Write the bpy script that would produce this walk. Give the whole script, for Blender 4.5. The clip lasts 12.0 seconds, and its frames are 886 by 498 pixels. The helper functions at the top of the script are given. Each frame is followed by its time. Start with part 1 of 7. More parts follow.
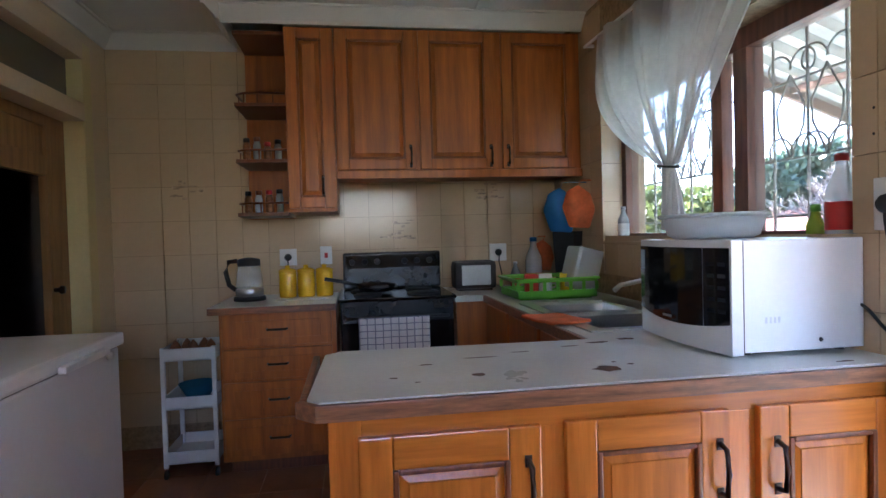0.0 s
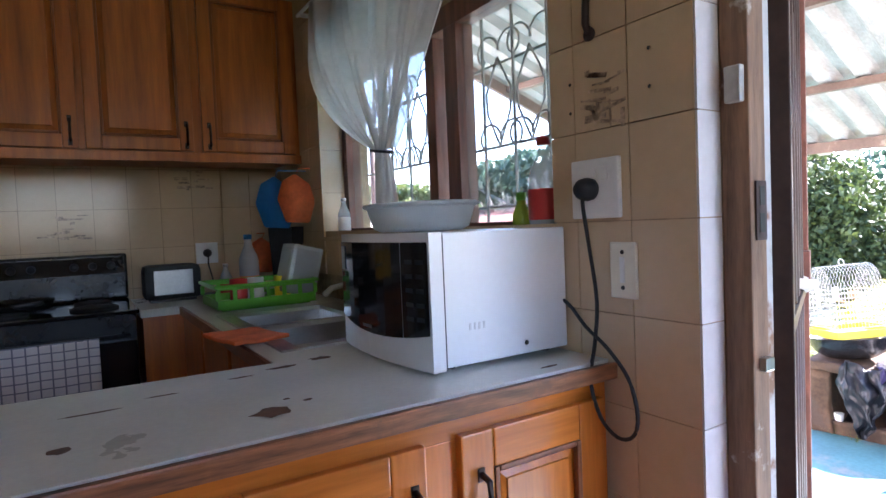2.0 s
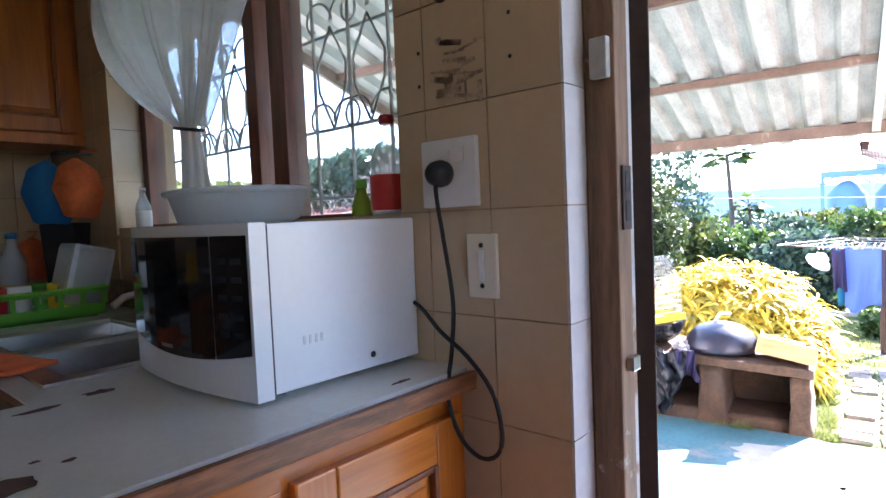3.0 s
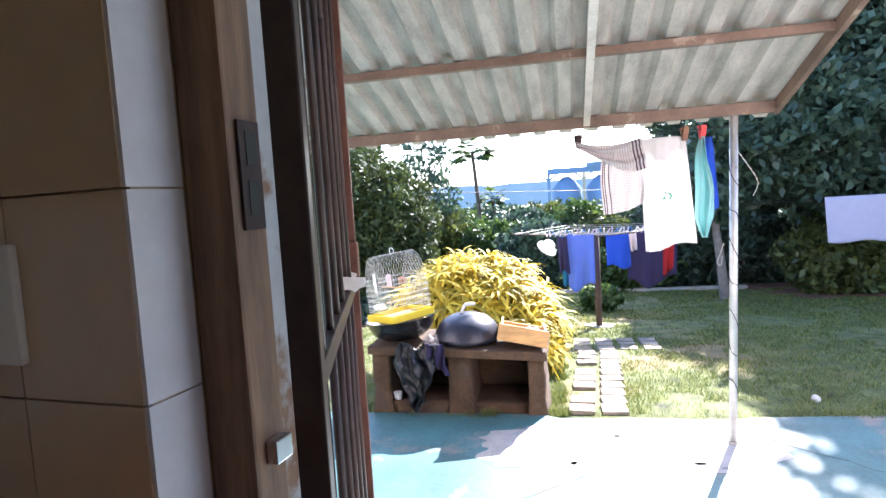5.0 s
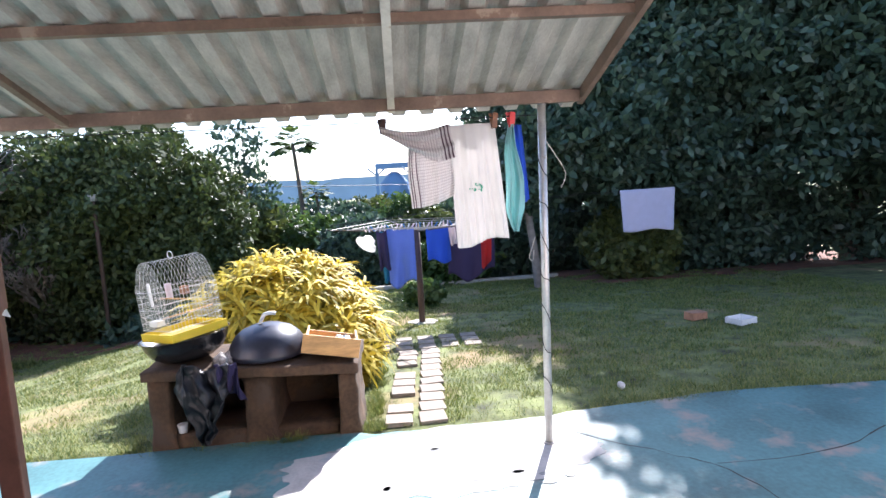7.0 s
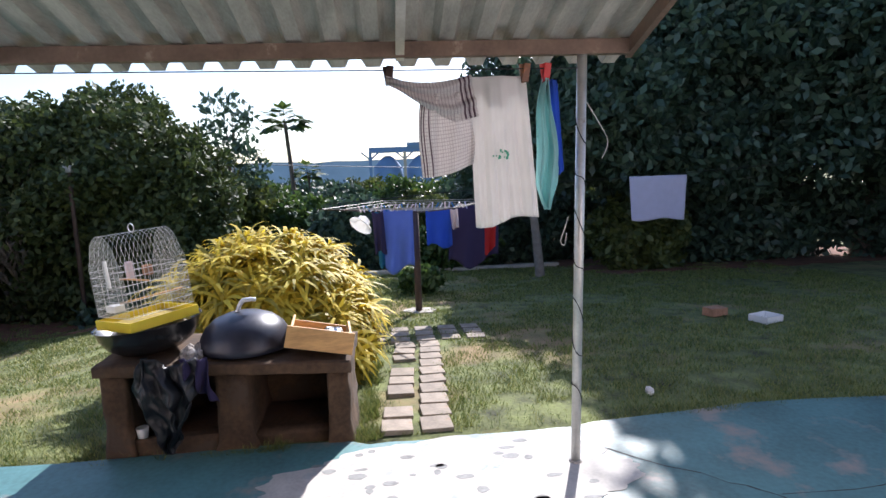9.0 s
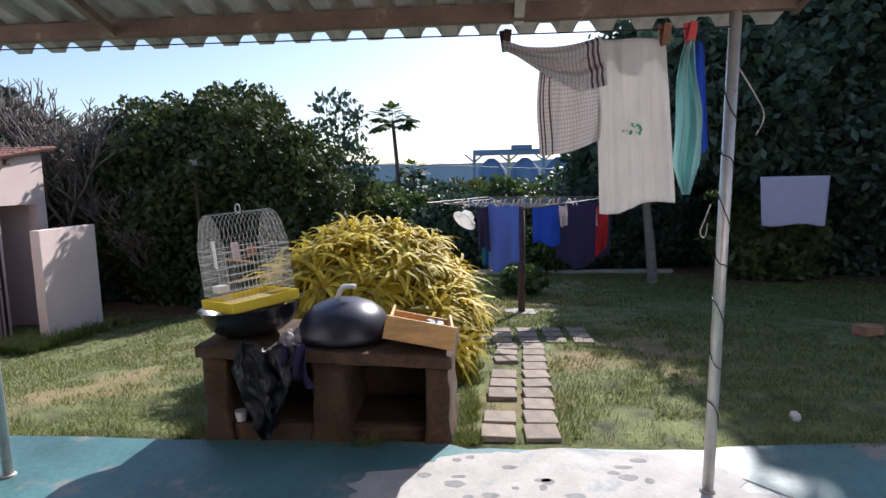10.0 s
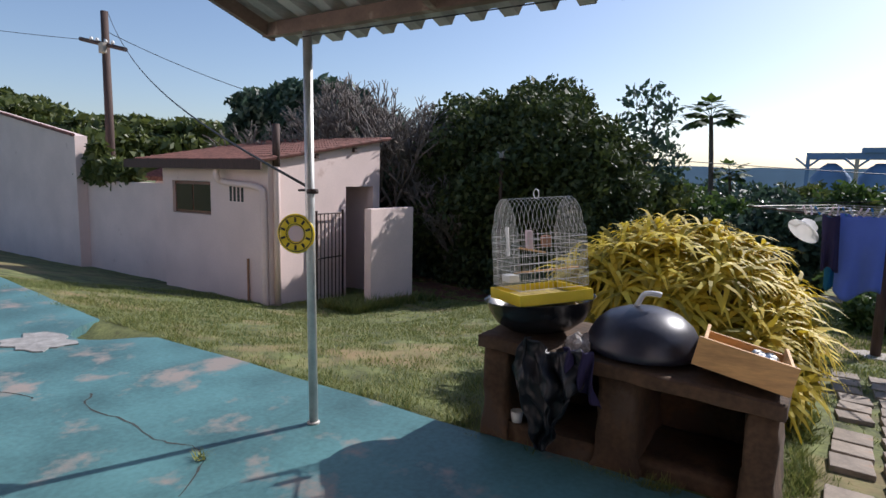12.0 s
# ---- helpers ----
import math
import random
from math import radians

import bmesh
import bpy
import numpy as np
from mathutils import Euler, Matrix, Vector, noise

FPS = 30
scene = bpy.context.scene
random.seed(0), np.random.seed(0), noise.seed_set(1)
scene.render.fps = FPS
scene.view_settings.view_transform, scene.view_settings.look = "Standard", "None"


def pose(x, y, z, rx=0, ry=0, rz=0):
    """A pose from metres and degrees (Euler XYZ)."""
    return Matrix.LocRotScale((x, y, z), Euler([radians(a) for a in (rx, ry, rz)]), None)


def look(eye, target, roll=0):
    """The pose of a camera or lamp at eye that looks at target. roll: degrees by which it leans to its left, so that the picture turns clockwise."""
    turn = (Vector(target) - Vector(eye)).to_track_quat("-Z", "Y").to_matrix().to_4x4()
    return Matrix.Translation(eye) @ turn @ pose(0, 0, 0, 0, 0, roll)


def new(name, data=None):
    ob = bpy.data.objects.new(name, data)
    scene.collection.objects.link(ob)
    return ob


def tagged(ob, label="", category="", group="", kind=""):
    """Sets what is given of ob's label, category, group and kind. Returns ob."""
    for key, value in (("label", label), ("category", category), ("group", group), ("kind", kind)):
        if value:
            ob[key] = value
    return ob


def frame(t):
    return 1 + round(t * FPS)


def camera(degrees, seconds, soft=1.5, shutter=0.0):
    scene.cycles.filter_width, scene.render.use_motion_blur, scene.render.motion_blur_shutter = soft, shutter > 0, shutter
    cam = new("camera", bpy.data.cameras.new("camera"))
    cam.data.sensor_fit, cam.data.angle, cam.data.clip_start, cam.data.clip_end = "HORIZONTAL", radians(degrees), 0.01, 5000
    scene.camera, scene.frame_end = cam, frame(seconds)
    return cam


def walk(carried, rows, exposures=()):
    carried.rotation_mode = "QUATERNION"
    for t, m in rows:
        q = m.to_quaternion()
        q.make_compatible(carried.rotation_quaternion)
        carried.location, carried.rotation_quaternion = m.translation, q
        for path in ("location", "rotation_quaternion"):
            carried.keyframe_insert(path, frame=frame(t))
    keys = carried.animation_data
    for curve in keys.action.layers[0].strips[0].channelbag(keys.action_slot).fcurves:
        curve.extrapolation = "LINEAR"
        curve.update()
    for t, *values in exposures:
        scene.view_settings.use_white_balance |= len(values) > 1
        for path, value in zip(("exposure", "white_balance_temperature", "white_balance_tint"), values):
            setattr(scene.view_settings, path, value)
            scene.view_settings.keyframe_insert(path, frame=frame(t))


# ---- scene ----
cam = camera(74.5, 12.0)
PATH = [
    (0, (-1.295, -0.966, 1.215), (-0.994, 1.01, 1.169), -1.6),
    (0.5, (-1.215, -0.893, 1.216), (-0.723, 1.044, 1.164), -1.8),
    (1, (-1.127, -0.808, 1.225), (-0.427, 1.064, 1.15), -2.1),
    (1.5, (-1.044, -0.745, 1.214), (-0.154, 1.045, 1.138), -2.3),
    (2, (-0.976, -0.663, 1.198), (0.085, 1.03, 1.115), -2.4),
    (2.5, (-0.901, -0.567, 1.191), (0.356, 0.985, 1.092), -2.6),
    (3, (-0.862, -0.482, 1.179), (0.64, 0.835, 1.071), -2.4),
    (5, (-0.404, -0.433, 1.162), (1.484, 0.206, 0.999), -3.5),
    (5.5, (-0.285, -0.42, 1.154), (1.657, 0.024, 0.978), -3.6),
    (6, (-0.175, -0.425, 1.151), (1.798, -0.153, 0.959), -3.5),
    (6.5, (-0.046, -0.471, 1.155), (1.938, -0.324, 0.946), -3.7),
    (7, (0.098, -0.511, 1.136), (2.085, -0.435, 0.919), -3.6),
    (9, (0.671, -0.376, 1.043), (2.653, -0.327, 0.779), -2.0),
    (9.5, (0.803, -0.346, 0.98), (2.778, -0.169, 0.722), -1.7),
    (10, (0.931, -0.304, 0.935), (2.877, 0.086, 0.691), -1.2),
    (10.5, (1.003, -0.256, 0.934), (2.883, 0.378, 0.687), -0.4),
    (11, (1.089, -0.179, 0.927), (2.886, 0.663, 0.681), 0.2),
    (11.5, (1.157, -0.123, 0.895), (2.845, 0.92, 0.647), 0.8),
    (12, (1.279, -0.102, 0.865), (2.807, 1.164, 0.617), 1.3),
]

EXPOSURES = [(0.0, 4.6, 5550, 23), (1.5, 4.15, 5550, 23), (2.0, 4.1, 5550, 23), (3.2, 3.65, 5600, 21), (5.0, 2.62, 5750, 17), (6.0, 2.4, 5750, 17), (7.0, 1.92, 5750, 16), (9.0, 1.1, 5850, 16), (9.6, 0.82, 5900, 16), (12.0, 0.27, 5950, 16)]
walk(cam, [(t, look(eye, target, roll)) for t, eye, target, roll in PATH], EXPOSURES)

# ---- world and sun ----
YAW = 6.6                                   # the yard stands at this turn to the house
YARD = pose(0, 0, 0, 0, 0, YAW)
SUN_EL = 37.0
to_sun = YARD.to_3x3() @ Vector((0.92, -0.39, 0)).normalized()
to_sun = Vector((to_sun.x * math.cos(radians(SUN_EL)), to_sun.y * math.cos(radians(SUN_EL)), math.sin(radians(SUN_EL))))
world = bpy.data.worlds.new("sky")
scene.world = world
world.use_nodes = True
wn = world.node_tree
sky = wn.nodes.new("ShaderNodeTexSky")
sky.sky_type, sky.sun_disc = "NISHITA", False
sky.sun_elevation, sky.sun_rotation = radians(SUN_EL), math.atan2(to_sun.x, to_sun.y)
sky.dust_density = 1.0
wn.links.new(sky.outputs[0], wn.nodes["Background"].inputs[0])
wn.nodes["Background"].inputs[1].default_value = 0.105
sun_data = bpy.data.lights.new("sun", "SUN")
sun_data.energy, sun_data.angle, sun_data.color = 4.8, radians(0.53), (1.0, 0.94, 0.84)
sun = new("sun", sun_data)
sun.matrix_world = look(to_sun * 60, (0, 0, 0))

# ---- materials ----
def mat(name, col, rough=0.6, metal=0.0, blur=0.06, var=0.12, scale=6.0, bump=0.15, fine=60.0, stretch=None, col2=None, patch=None, patch_scale=2.5, patch_cut=0.55, spec=0.5, rand=0.0, trans=0.0):
    """A surface with variation at two scales, optional grain, stains and change from piece to piece."""
    m = bpy.data.materials.new(name)
    m.use_nodes = True
    n, l = m.node_tree.nodes, m.node_tree.links
    b = n["Principled BSDF"]
    tc = n.new("ShaderNodeTexCoord")
    mp = n.new("ShaderNodeMapping")
    mp.inputs["Scale"].default_value = stretch or (1, 1, 1)
    l.new(tc.outputs["Object"], mp.inputs[0])
    big = n.new("ShaderNodeTexNoise")
    big.inputs["Scale"].default_value, big.inputs["Detail"].default_value = scale, 6
    l.new(mp.outputs[0], big.inputs["Vector"])
    small = n.new("ShaderNodeTexNoise")
    small.inputs["Scale"].default_value, small.inputs["Detail"].default_value = fine, 4
    l.new(mp.outputs[0], small.inputs["Vector"])
    ramp = n.new("ShaderNodeMix")
    ramp.data_type = "RGBA"
    dark = col2 or tuple(c * (1 - 2.2 * var) for c in col)
    light = col if col2 else tuple(min(1, c * (1 + var)) for c in col)
    ramp.inputs[6].default_value, ramp.inputs[7].default_value = (*dark, 1), (*light, 1)
    add = n.new("ShaderNodeMath")
    add.operation = "MULTIPLY_ADD"
    add.inputs[1].default_value, add.inputs[2].default_value = 0.35, 0.0
    l.new(small.outputs[0], add.inputs[0])
    tot = n.new("ShaderNodeMath")
    tot.operation = "MULTIPLY_ADD"
    tot.inputs[1].default_value = 0.9
    l.new(big.outputs[0], tot.inputs[0])
    l.new(add.outputs[0], tot.inputs[2])
    rg = n.new("ShaderNodeMapRange")
    rg.inputs[1].default_value, rg.inputs[2].default_value = 0.35, 0.9
    l.new(tot.outputs[0], rg.inputs[0])
    l.new(rg.outputs[0], ramp.inputs[0])
    out = ramp.outputs[2]
    if rand:
        oi = n.new("ShaderNodeObjectInfo")
        rr = n.new("ShaderNodeMapRange")
        rr.inputs[3].default_value, rr.inputs[4].default_value = 1 - rand, 1 + rand
        l.new(oi.outputs["Random"], rr.inputs[0])
        hs = n.new("ShaderNodeHueSaturation")
        l.new(rr.outputs[0], hs.inputs["Value"])
        l.new(out, hs.inputs["Color"])
        out = hs.outputs[0]
    if patch:
        pn = n.new("ShaderNodeTexNoise")
        pn.inputs["Scale"].default_value, pn.inputs["Detail"].default_value, pn.inputs["Roughness"].default_value = patch_scale, 7, 0.62
        l.new(tc.outputs["Object"], pn.inputs["Vector"])
        pr = n.new("ShaderNodeMapRange")
        pr.inputs[1].default_value, pr.inputs[2].default_value = patch_cut, patch_cut + blur
        l.new(pn.outputs[0], pr.inputs[0])
        pm = n.new("ShaderNodeMix")
        pm.data_type = "RGBA"
        pm.inputs[7].default_value = (*patch, 1)
        l.new(out, pm.inputs[6])
        l.new(pr.outputs[0], pm.inputs[0])
        out = pm.outputs[2]
    l.new(out, b.inputs["Base Color"])
    rn = n.new("ShaderNodeMapRange")
    rn.inputs[3].default_value, rn.inputs[4].default_value = max(0.02, rough - 0.03), min(1, rough + 0.04)
    l.new(big.outputs[0], rn.inputs[0])
    l.new(rn.outputs[0], b.inputs["Roughness"])
    b.inputs["Metallic"].default_value = metal
    b.inputs["Specular IOR Level"].default_value = spec
    if trans:
        b.inputs["Transmission Weight"].default_value = trans
    if bump:
        bp = n.new("ShaderNodeBump")
        bp.inputs["Strength"].default_value, bp.inputs["Distance"].default_value = bump, 0.01
        l.new(tot.outputs[0], bp.inputs["Height"])
        l.new(bp.outputs[0], b.inputs["Normal"])
    return m


def leaf_mat(name, a, b2, rough=0.5, glow=0.35):
    """A leaf that lets some light through, each one a little different."""
    m = bpy.data.materials.new(name)
    m.use_nodes = True
    n, l = m.node_tree.nodes, m.node_tree.links
    b = n["Principled BSDF"]
    g = n.new("ShaderNodeNewGeometry")
    mx = n.new("ShaderNodeMix")
    mx.data_type = "RGBA"
    mx.inputs[6].default_value, mx.inputs[7].default_value = (*a, 1), (*b2, 1)
    l.new(g.outputs["Random Per Island"], mx.inputs[0])
    l.new(mx.outputs[2], b.inputs["Base Color"])
    b.inputs["Roughness"].default_value = rough
    tr = n.new("ShaderNodeBsdfTranslucent")
    l.new(mx.outputs[2], tr.inputs[0])
    ms = n.new("ShaderNodeMixShader")
    ms.inputs[0].default_value = glow
    l.new(b.outputs[0], ms.inputs[1])
    l.new(tr.outputs[0], ms.inputs[2])
    l.new(ms.outputs[0], n["Material Output"].inputs[0])
    return m


def glass_mat(name, col=(1, 1, 1), rough=0.02, alpha=0.25):
    m = bpy.data.materials.new(name)
    m.use_nodes = True
    n, l = m.node_tree.nodes, m.node_tree.links
    b = n["Principled BSDF"]
    b.inputs["Base Color"].default_value, b.inputs["Roughness"].default_value = (*col, 1), rough
    t = n.new("ShaderNodeBsdfTransparent")
    t.inputs[0].default_value = (*col, 1)
    ms = n.new("ShaderNodeMixShader")
    ms.inputs[0].default_value = alpha
    l.new(t.outputs[0], ms.inputs[1])
    l.new(b.outputs[0], ms.inputs[2])
    l.new(ms.outputs[0], n["Material Output"].inputs[0])
    return m


def cloth_mat(name, col, sheer=0.0, stripe=None, glow=0.3, weave=900.0, check=None):
    """Cloth: woven relief, light through it, optional holes of a net or a check of coloured threads."""
    m = bpy.data.materials.new(name)
    m.use_nodes = True
    n, l = m.node_tree.nodes, m.node_tree.links
    b = n["Principled BSDF"]
    b.inputs["Roughness"].default_value = 0.9
    tc = n.new("ShaderNodeTexCoord")
    nz = n.new("ShaderNodeTexNoise")
    nz.inputs["Scale"].default_value = 9
    l.new(tc.outputs["Object"], nz.inputs["Vector"])
    mx = n.new("ShaderNodeMix")
    mx.data_type = "RGBA"
    mx.inputs[6].default_value, mx.inputs[7].default_value = (*[c * 0.86 for c in col], 1), (*col, 1)
    l.new(nz.outputs[0], mx.inputs[0])
    out = mx.outputs[2]
    if check:
        uv = n.new("ShaderNodeSeparateXYZ")
        l.new(tc.outputs["UV"], uv.inputs[0])
        lines = []
        for k in (0, 1):
            w = n.new("ShaderNodeMath")
            w.operation = "MULTIPLY"
            w.inputs[1].default_value = check[1]
            l.new(uv.outputs[k], w.inputs[0])
            f = n.new("ShaderNodeMath")
            f.operation = "FRACT"
            l.new(w.outputs[0], f.inputs[0])
            c = n.new("ShaderNodeMath")
            c.operation = "LESS_THAN"
            c.inputs[1].default_value = check[2]
            l.new(f.outputs[0], c.inputs[0])
            lines.append(c)
        mxm = n.new("ShaderNodeMath")
        mxm.operation = "MAXIMUM"
        l.new(lines[0].outputs[0], mxm.inputs[0])
        l.new(lines[1].outputs[0], mxm.inputs[1])
        cm = n.new("ShaderNodeMix")
        cm.data_type = "RGBA"
        cm.inputs[7].default_value = (*check[0], 1)
        l.new(mxm.outputs[0], cm.inputs[0])
        l.new(out, cm.inputs[6])
        out = cm.outputs[2]
    if stripe:                               # woven border lines across one direction of the cloth
        sv = n.new("ShaderNodeSeparateXYZ")
        l.new(tc.outputs["UV"], sv.inputs[0])
        for at in stripe[2]:
            cp = n.new("ShaderNodeMath")
            cp.operation = "COMPARE"
            cp.inputs[1].default_value, cp.inputs[2].default_value = at, 0.011
            l.new(sv.outputs[stripe[1]], cp.inputs[0])
            sm = n.new("ShaderNodeMix")
            sm.data_type = "RGBA"
            sm.inputs[7].default_value = (*stripe[0], 1)
            l.new(cp.outputs[0], sm.inputs[0])
            l.new(out, sm.inputs[6])
            out = sm.outputs[2]
    l.new(out, b.inputs["Base Color"])
    tr = n.new("ShaderNodeBsdfTranslucent")
    l.new(out, tr.inputs[0])
    ms = n.new("ShaderNodeMixShader")
    ms.inputs[0].default_value = glow
    l.new(b.outputs[0], ms.inputs[1])
    l.new(tr.outputs[0], ms.inputs[2])
    last = ms
    if sheer:
        t = n.new("ShaderNodeBsdfTransparent")
        m2 = n.new("ShaderNodeMixShader")
        pat = n.new("ShaderNodeTexNoise")
        pat.inputs["Scale"].default_value = 40
        l.new(tc.outputs["Object"], pat.inputs["Vector"])
        mr = n.new("ShaderNodeMapRange")
        mr.inputs[3].default_value, mr.inputs[4].default_value = sheer * 0.6, sheer * 1.4
        l.new(pat.outputs[0], mr.inputs[0])
        l.new(mr.outputs[0], m2.inputs[0])
        l.new(ms.outputs[0], m2.inputs[1])
        l.new(t.outputs[0], m2.inputs[2])
        last = m2
    l.new(last.outputs[0], n["Material Output"].inputs[0])
    return m


PINE = mat("honey_pine", (0.60, 0.185, 0.022), 0.22, var=0.19, scale=3, fine=14, stretch=(9, 9, 0.7), bump=0.03)
PINE_H = mat("honey_pine_across", (0.58, 0.18, 0.022), 0.22, var=0.2, scale=3, fine=14, stretch=(0.7, 9, 9), bump=0.03)
EDGE = mat("worn_wood_edge", (0.27, 0.105, 0.04), 0.4, var=0.35, scale=4, fine=20, stretch=(2, 20, 20), bump=0.15, patch=(0.16, 0.07, 0.035), patch_scale=7, patch_cut=0.56)
DARKWOOD = mat("red_brown_wood", (0.46, 0.135, 0.016), 0.36, var=0.22, scale=3, fine=14, stretch=(9, 9, 0.7), bump=0.03)
DEEPWOOD = mat("deep_stained_wood", (0.20, 0.058, 0.016), 0.3, var=0.25, stretch=(12, 12, 1.2))
MOULD = mat("stained_moulding", (0.27, 0.08, 0.014), 0.36, var=0.2, stretch=(12, 12, 1.2))
BRONZE = mat("aged_bronze", (0.06, 0.04, 0.03), 0.35, 0.8, var=0.3, scale=30)
LAMINATE = mat("worn_laminate", (0.66, 0.67, 0.62), 0.28, var=0.10, scale=4, fine=90, bump=0.04, patch=(0.58, 0.58, 0.53), patch_scale=6, patch_cut=0.66)
PEELED = mat("exposed_board", (0.13, 0.07, 0.045), 0.8, var=0.3, scale=20, bump=0.3)
TILE = mat("cream_tile", (0.60, 0.45, 0.29), 0.13, var=0.05, scale=3, fine=40, bump=0.02, rand=0.035, spec=0.35)
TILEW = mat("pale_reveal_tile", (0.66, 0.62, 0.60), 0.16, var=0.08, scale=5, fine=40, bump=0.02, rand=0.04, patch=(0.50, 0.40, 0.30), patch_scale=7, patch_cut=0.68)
GROUT = mat("grout", (0.40, 0.29, 0.18), 0.9, var=0.2, scale=30)
STAIN = mat("faded_transfer", (0.50, 0.36, 0.24), 0.5, var=0.4, scale=30, fine=120)
PAINT = mat("cream_wall_paint", (0.72, 0.57, 0.37), 0.7, var=0.06, scale=2, bump=0.05)
YELLOWP = mat("yellow_cream_paint", (0.72, 0.60, 0.30), 0.5, var=0.06, scale=2, bump=0.05)
CEIL = mat("white_ceiling_paint", (0.78, 0.74, 0.68), 0.8, var=0.04, scale=2, bump=0.04)
FLOORT = mat("terracotta_floor", (0.32, 0.12, 0.055), 0.35, var=0.2, scale=5, bump=0.08, rand=0.08)
WHITEP = mat("white_enamel", (0.80, 0.81, 0.83), 0.25, var=0.03, scale=3, bump=0.01)
WHITED = mat("white_plastic", (0.78, 0.78, 0.77), 0.4, var=0.05, scale=6, bump=0.03)
BLACKG = mat("black_glass", (0.012, 0.012, 0.015), 0.06, var=0.1, bump=0)
BLACK = mat("black_enamel", (0.016, 0.016, 0.018), 0.25, var=0.2, scale=8, bump=0.03)
BLACKP = mat("black_plastic", (0.02, 0.02, 0.022), 0.5, var=0.2, scale=20)
STEEL = mat("brushed_steel", (0.58, 0.58, 0.57), 0.28, 1.0, var=0.12, scale=6, fine=90, stretch=(1, 12, 1), bump=0.04)
GALV = mat("galvanised_pole", (0.62, 0.62, 0.60), 0.42, 0.55, var=0.15, scale=8, bump=0.1, patch=(0.40, 0.33, 0.25), patch_scale=9, patch_cut=0.64)
GREENP = mat("green_plastic", (0.13, 0.42, 0.03), 0.35, var=0.05)
YELLOW = mat("yellow_enamel", (0.75, 0.42, 0.01), 0.25, var=0.05)
YPLAST = mat("yellow_plastic", (0.80, 0.60, 0.02), 0.35, var=0.06)
ORANGE = mat("orange_cloth", (0.75, 0.17, 0.05), 0.9, var=0.15, scale=14, bump=0.3)
BLUE = mat("blue_silicone", (0.02, 0.16, 0.42), 0.6, var=0.1)
GLASS = glass_mat("clear_glass", (0.95, 0.97, 0.97), 0.02, 0.14)
PET = glass_mat("clear_plastic", (0.9, 0.94, 0.96), 0.08, 0.35)
JUICE = glass_mat("green_bottle", (0.35, 0.5, 0.05), 0.1, 0.7)
REDL = mat("red_label", (0.55, 0.03, 0.03), 0.4, var=0.08)
OLABEL = mat("orange_label", (0.80, 0.20, 0.02), 0.4, var=0.1)
FRAMEW = mat("varnished_frame", (0.20, 0.075, 0.045), 0.35, var=0.3, scale=3, stretch=(14, 14, 1.4), bump=0.08)
JAMB = mat("weathered_door_frame", (0.24, 0.135, 0.075), 0.65, var=0.3, scale=4, fine=30, stretch=(10, 10, 1), bump=0.25, patch=(0.62, 0.58, 0.52), patch_scale=5, patch_cut=0.60)
JAMBW = mat("flaking_white_paint", (0.52, 0.50, 0.48), 0.6, var=0.12, scale=6, bump=0.3, patch=(0.24, 0.13, 0.07), patch_scale=5, patch_cut=0.51)
IRON = mat("brown_painted_iron", (0.055, 0.032, 0.026), 0.45, 0.3, var=0.25, scale=12, bump=0.15)
IRONR = mat("red_oxide_iron", (0.15, 0.062, 0.042), 0.5, 0.2, var=0.25, scale=10, bump=0.2)
IRONG = mat("cream_painted_iron", (0.45, 0.42, 0.38), 0.5, 0.2, var=0.2, scale=12)
BEAM = mat("painted_beam", (0.20, 0.135, 0.10), 0.6, var=0.22, scale=6, bump=0.2, patch=(0.33, 0.27, 0.21), patch_scale=6, patch_cut=0.6)
SHEET = mat("fibre_cement_sheet", (0.45, 0.425, 0.375), 0.85, var=0.2, scale=3, fine=30, stretch=(0.6, 4, 4), bump=0.12, patch=(0.42, 0.38, 0.32), patch_scale=3, patch_cut=0.66)
SLAB = mat("painted_concrete", (0.088, 0.205, 0.212), 0.5, var=0.3, scale=1.6, fine=35, bump=0.2, patch=(0.27, 0.235, 0.205), patch_scale=2.3, patch_cut=0.545, blur=0.10)
LINER = mat("seed_litter", (0.42, 0.31, 0.07), 0.9, var=0.4, scale=40, fine=150, bump=0.3)
PALECONC = mat("sunlit_worn_concrete", (0.50, 0.47, 0.43), 0.8, var=0.15, scale=5, fine=50, bump=0.3, patch=(0.27, 0.32, 0.33), patch_scale=3.5, patch_cut=0.55, blur=0.12)
FLAKE = mat("grey_chip", (0.30, 0.30, 0.29), 0.9, var=0.2, scale=12, bump=0.3)
CRACK = mat("dark_crack", (0.06, 0.06, 0.055), 1.0)
CONC = mat("bare_concrete", (0.44, 0.40, 0.34), 0.9, var=0.18, scale=4, fine=50, bump=0.4, patch=(0.30, 0.25, 0.19), patch_scale=4, patch_cut=0.6)
LAWN = mat("lawn_soil", (0.15, 0.17, 0.055), 0.95, var=0.4, scale=5, fine=40, bump=0.8, patch=(0.25, 0.175, 0.085), patch_scale=0.7, patch_cut=0.53, blur=0.15)
EARTH = mat("red_earth", (0.17, 0.065, 0.035), 0.95, var=0.3, scale=4, fine=30, bump=0.5)
BRAAI = mat("stained_render", (0.095, 0.056, 0.031), 0.92, var=0.34, scale=5, fine=40, bump=0.8, patch=(0.075, 0.05, 0.035), patch_scale=4, patch_cut=0.55)
PINK = mat("pink_plaster", (0.75, 0.60, 0.55), 0.85, var=0.07, scale=1.2, fine=30, bump=0.15, patch=(0.58, 0.43, 0.38), patch_scale=1.6, patch_cut=0.66)
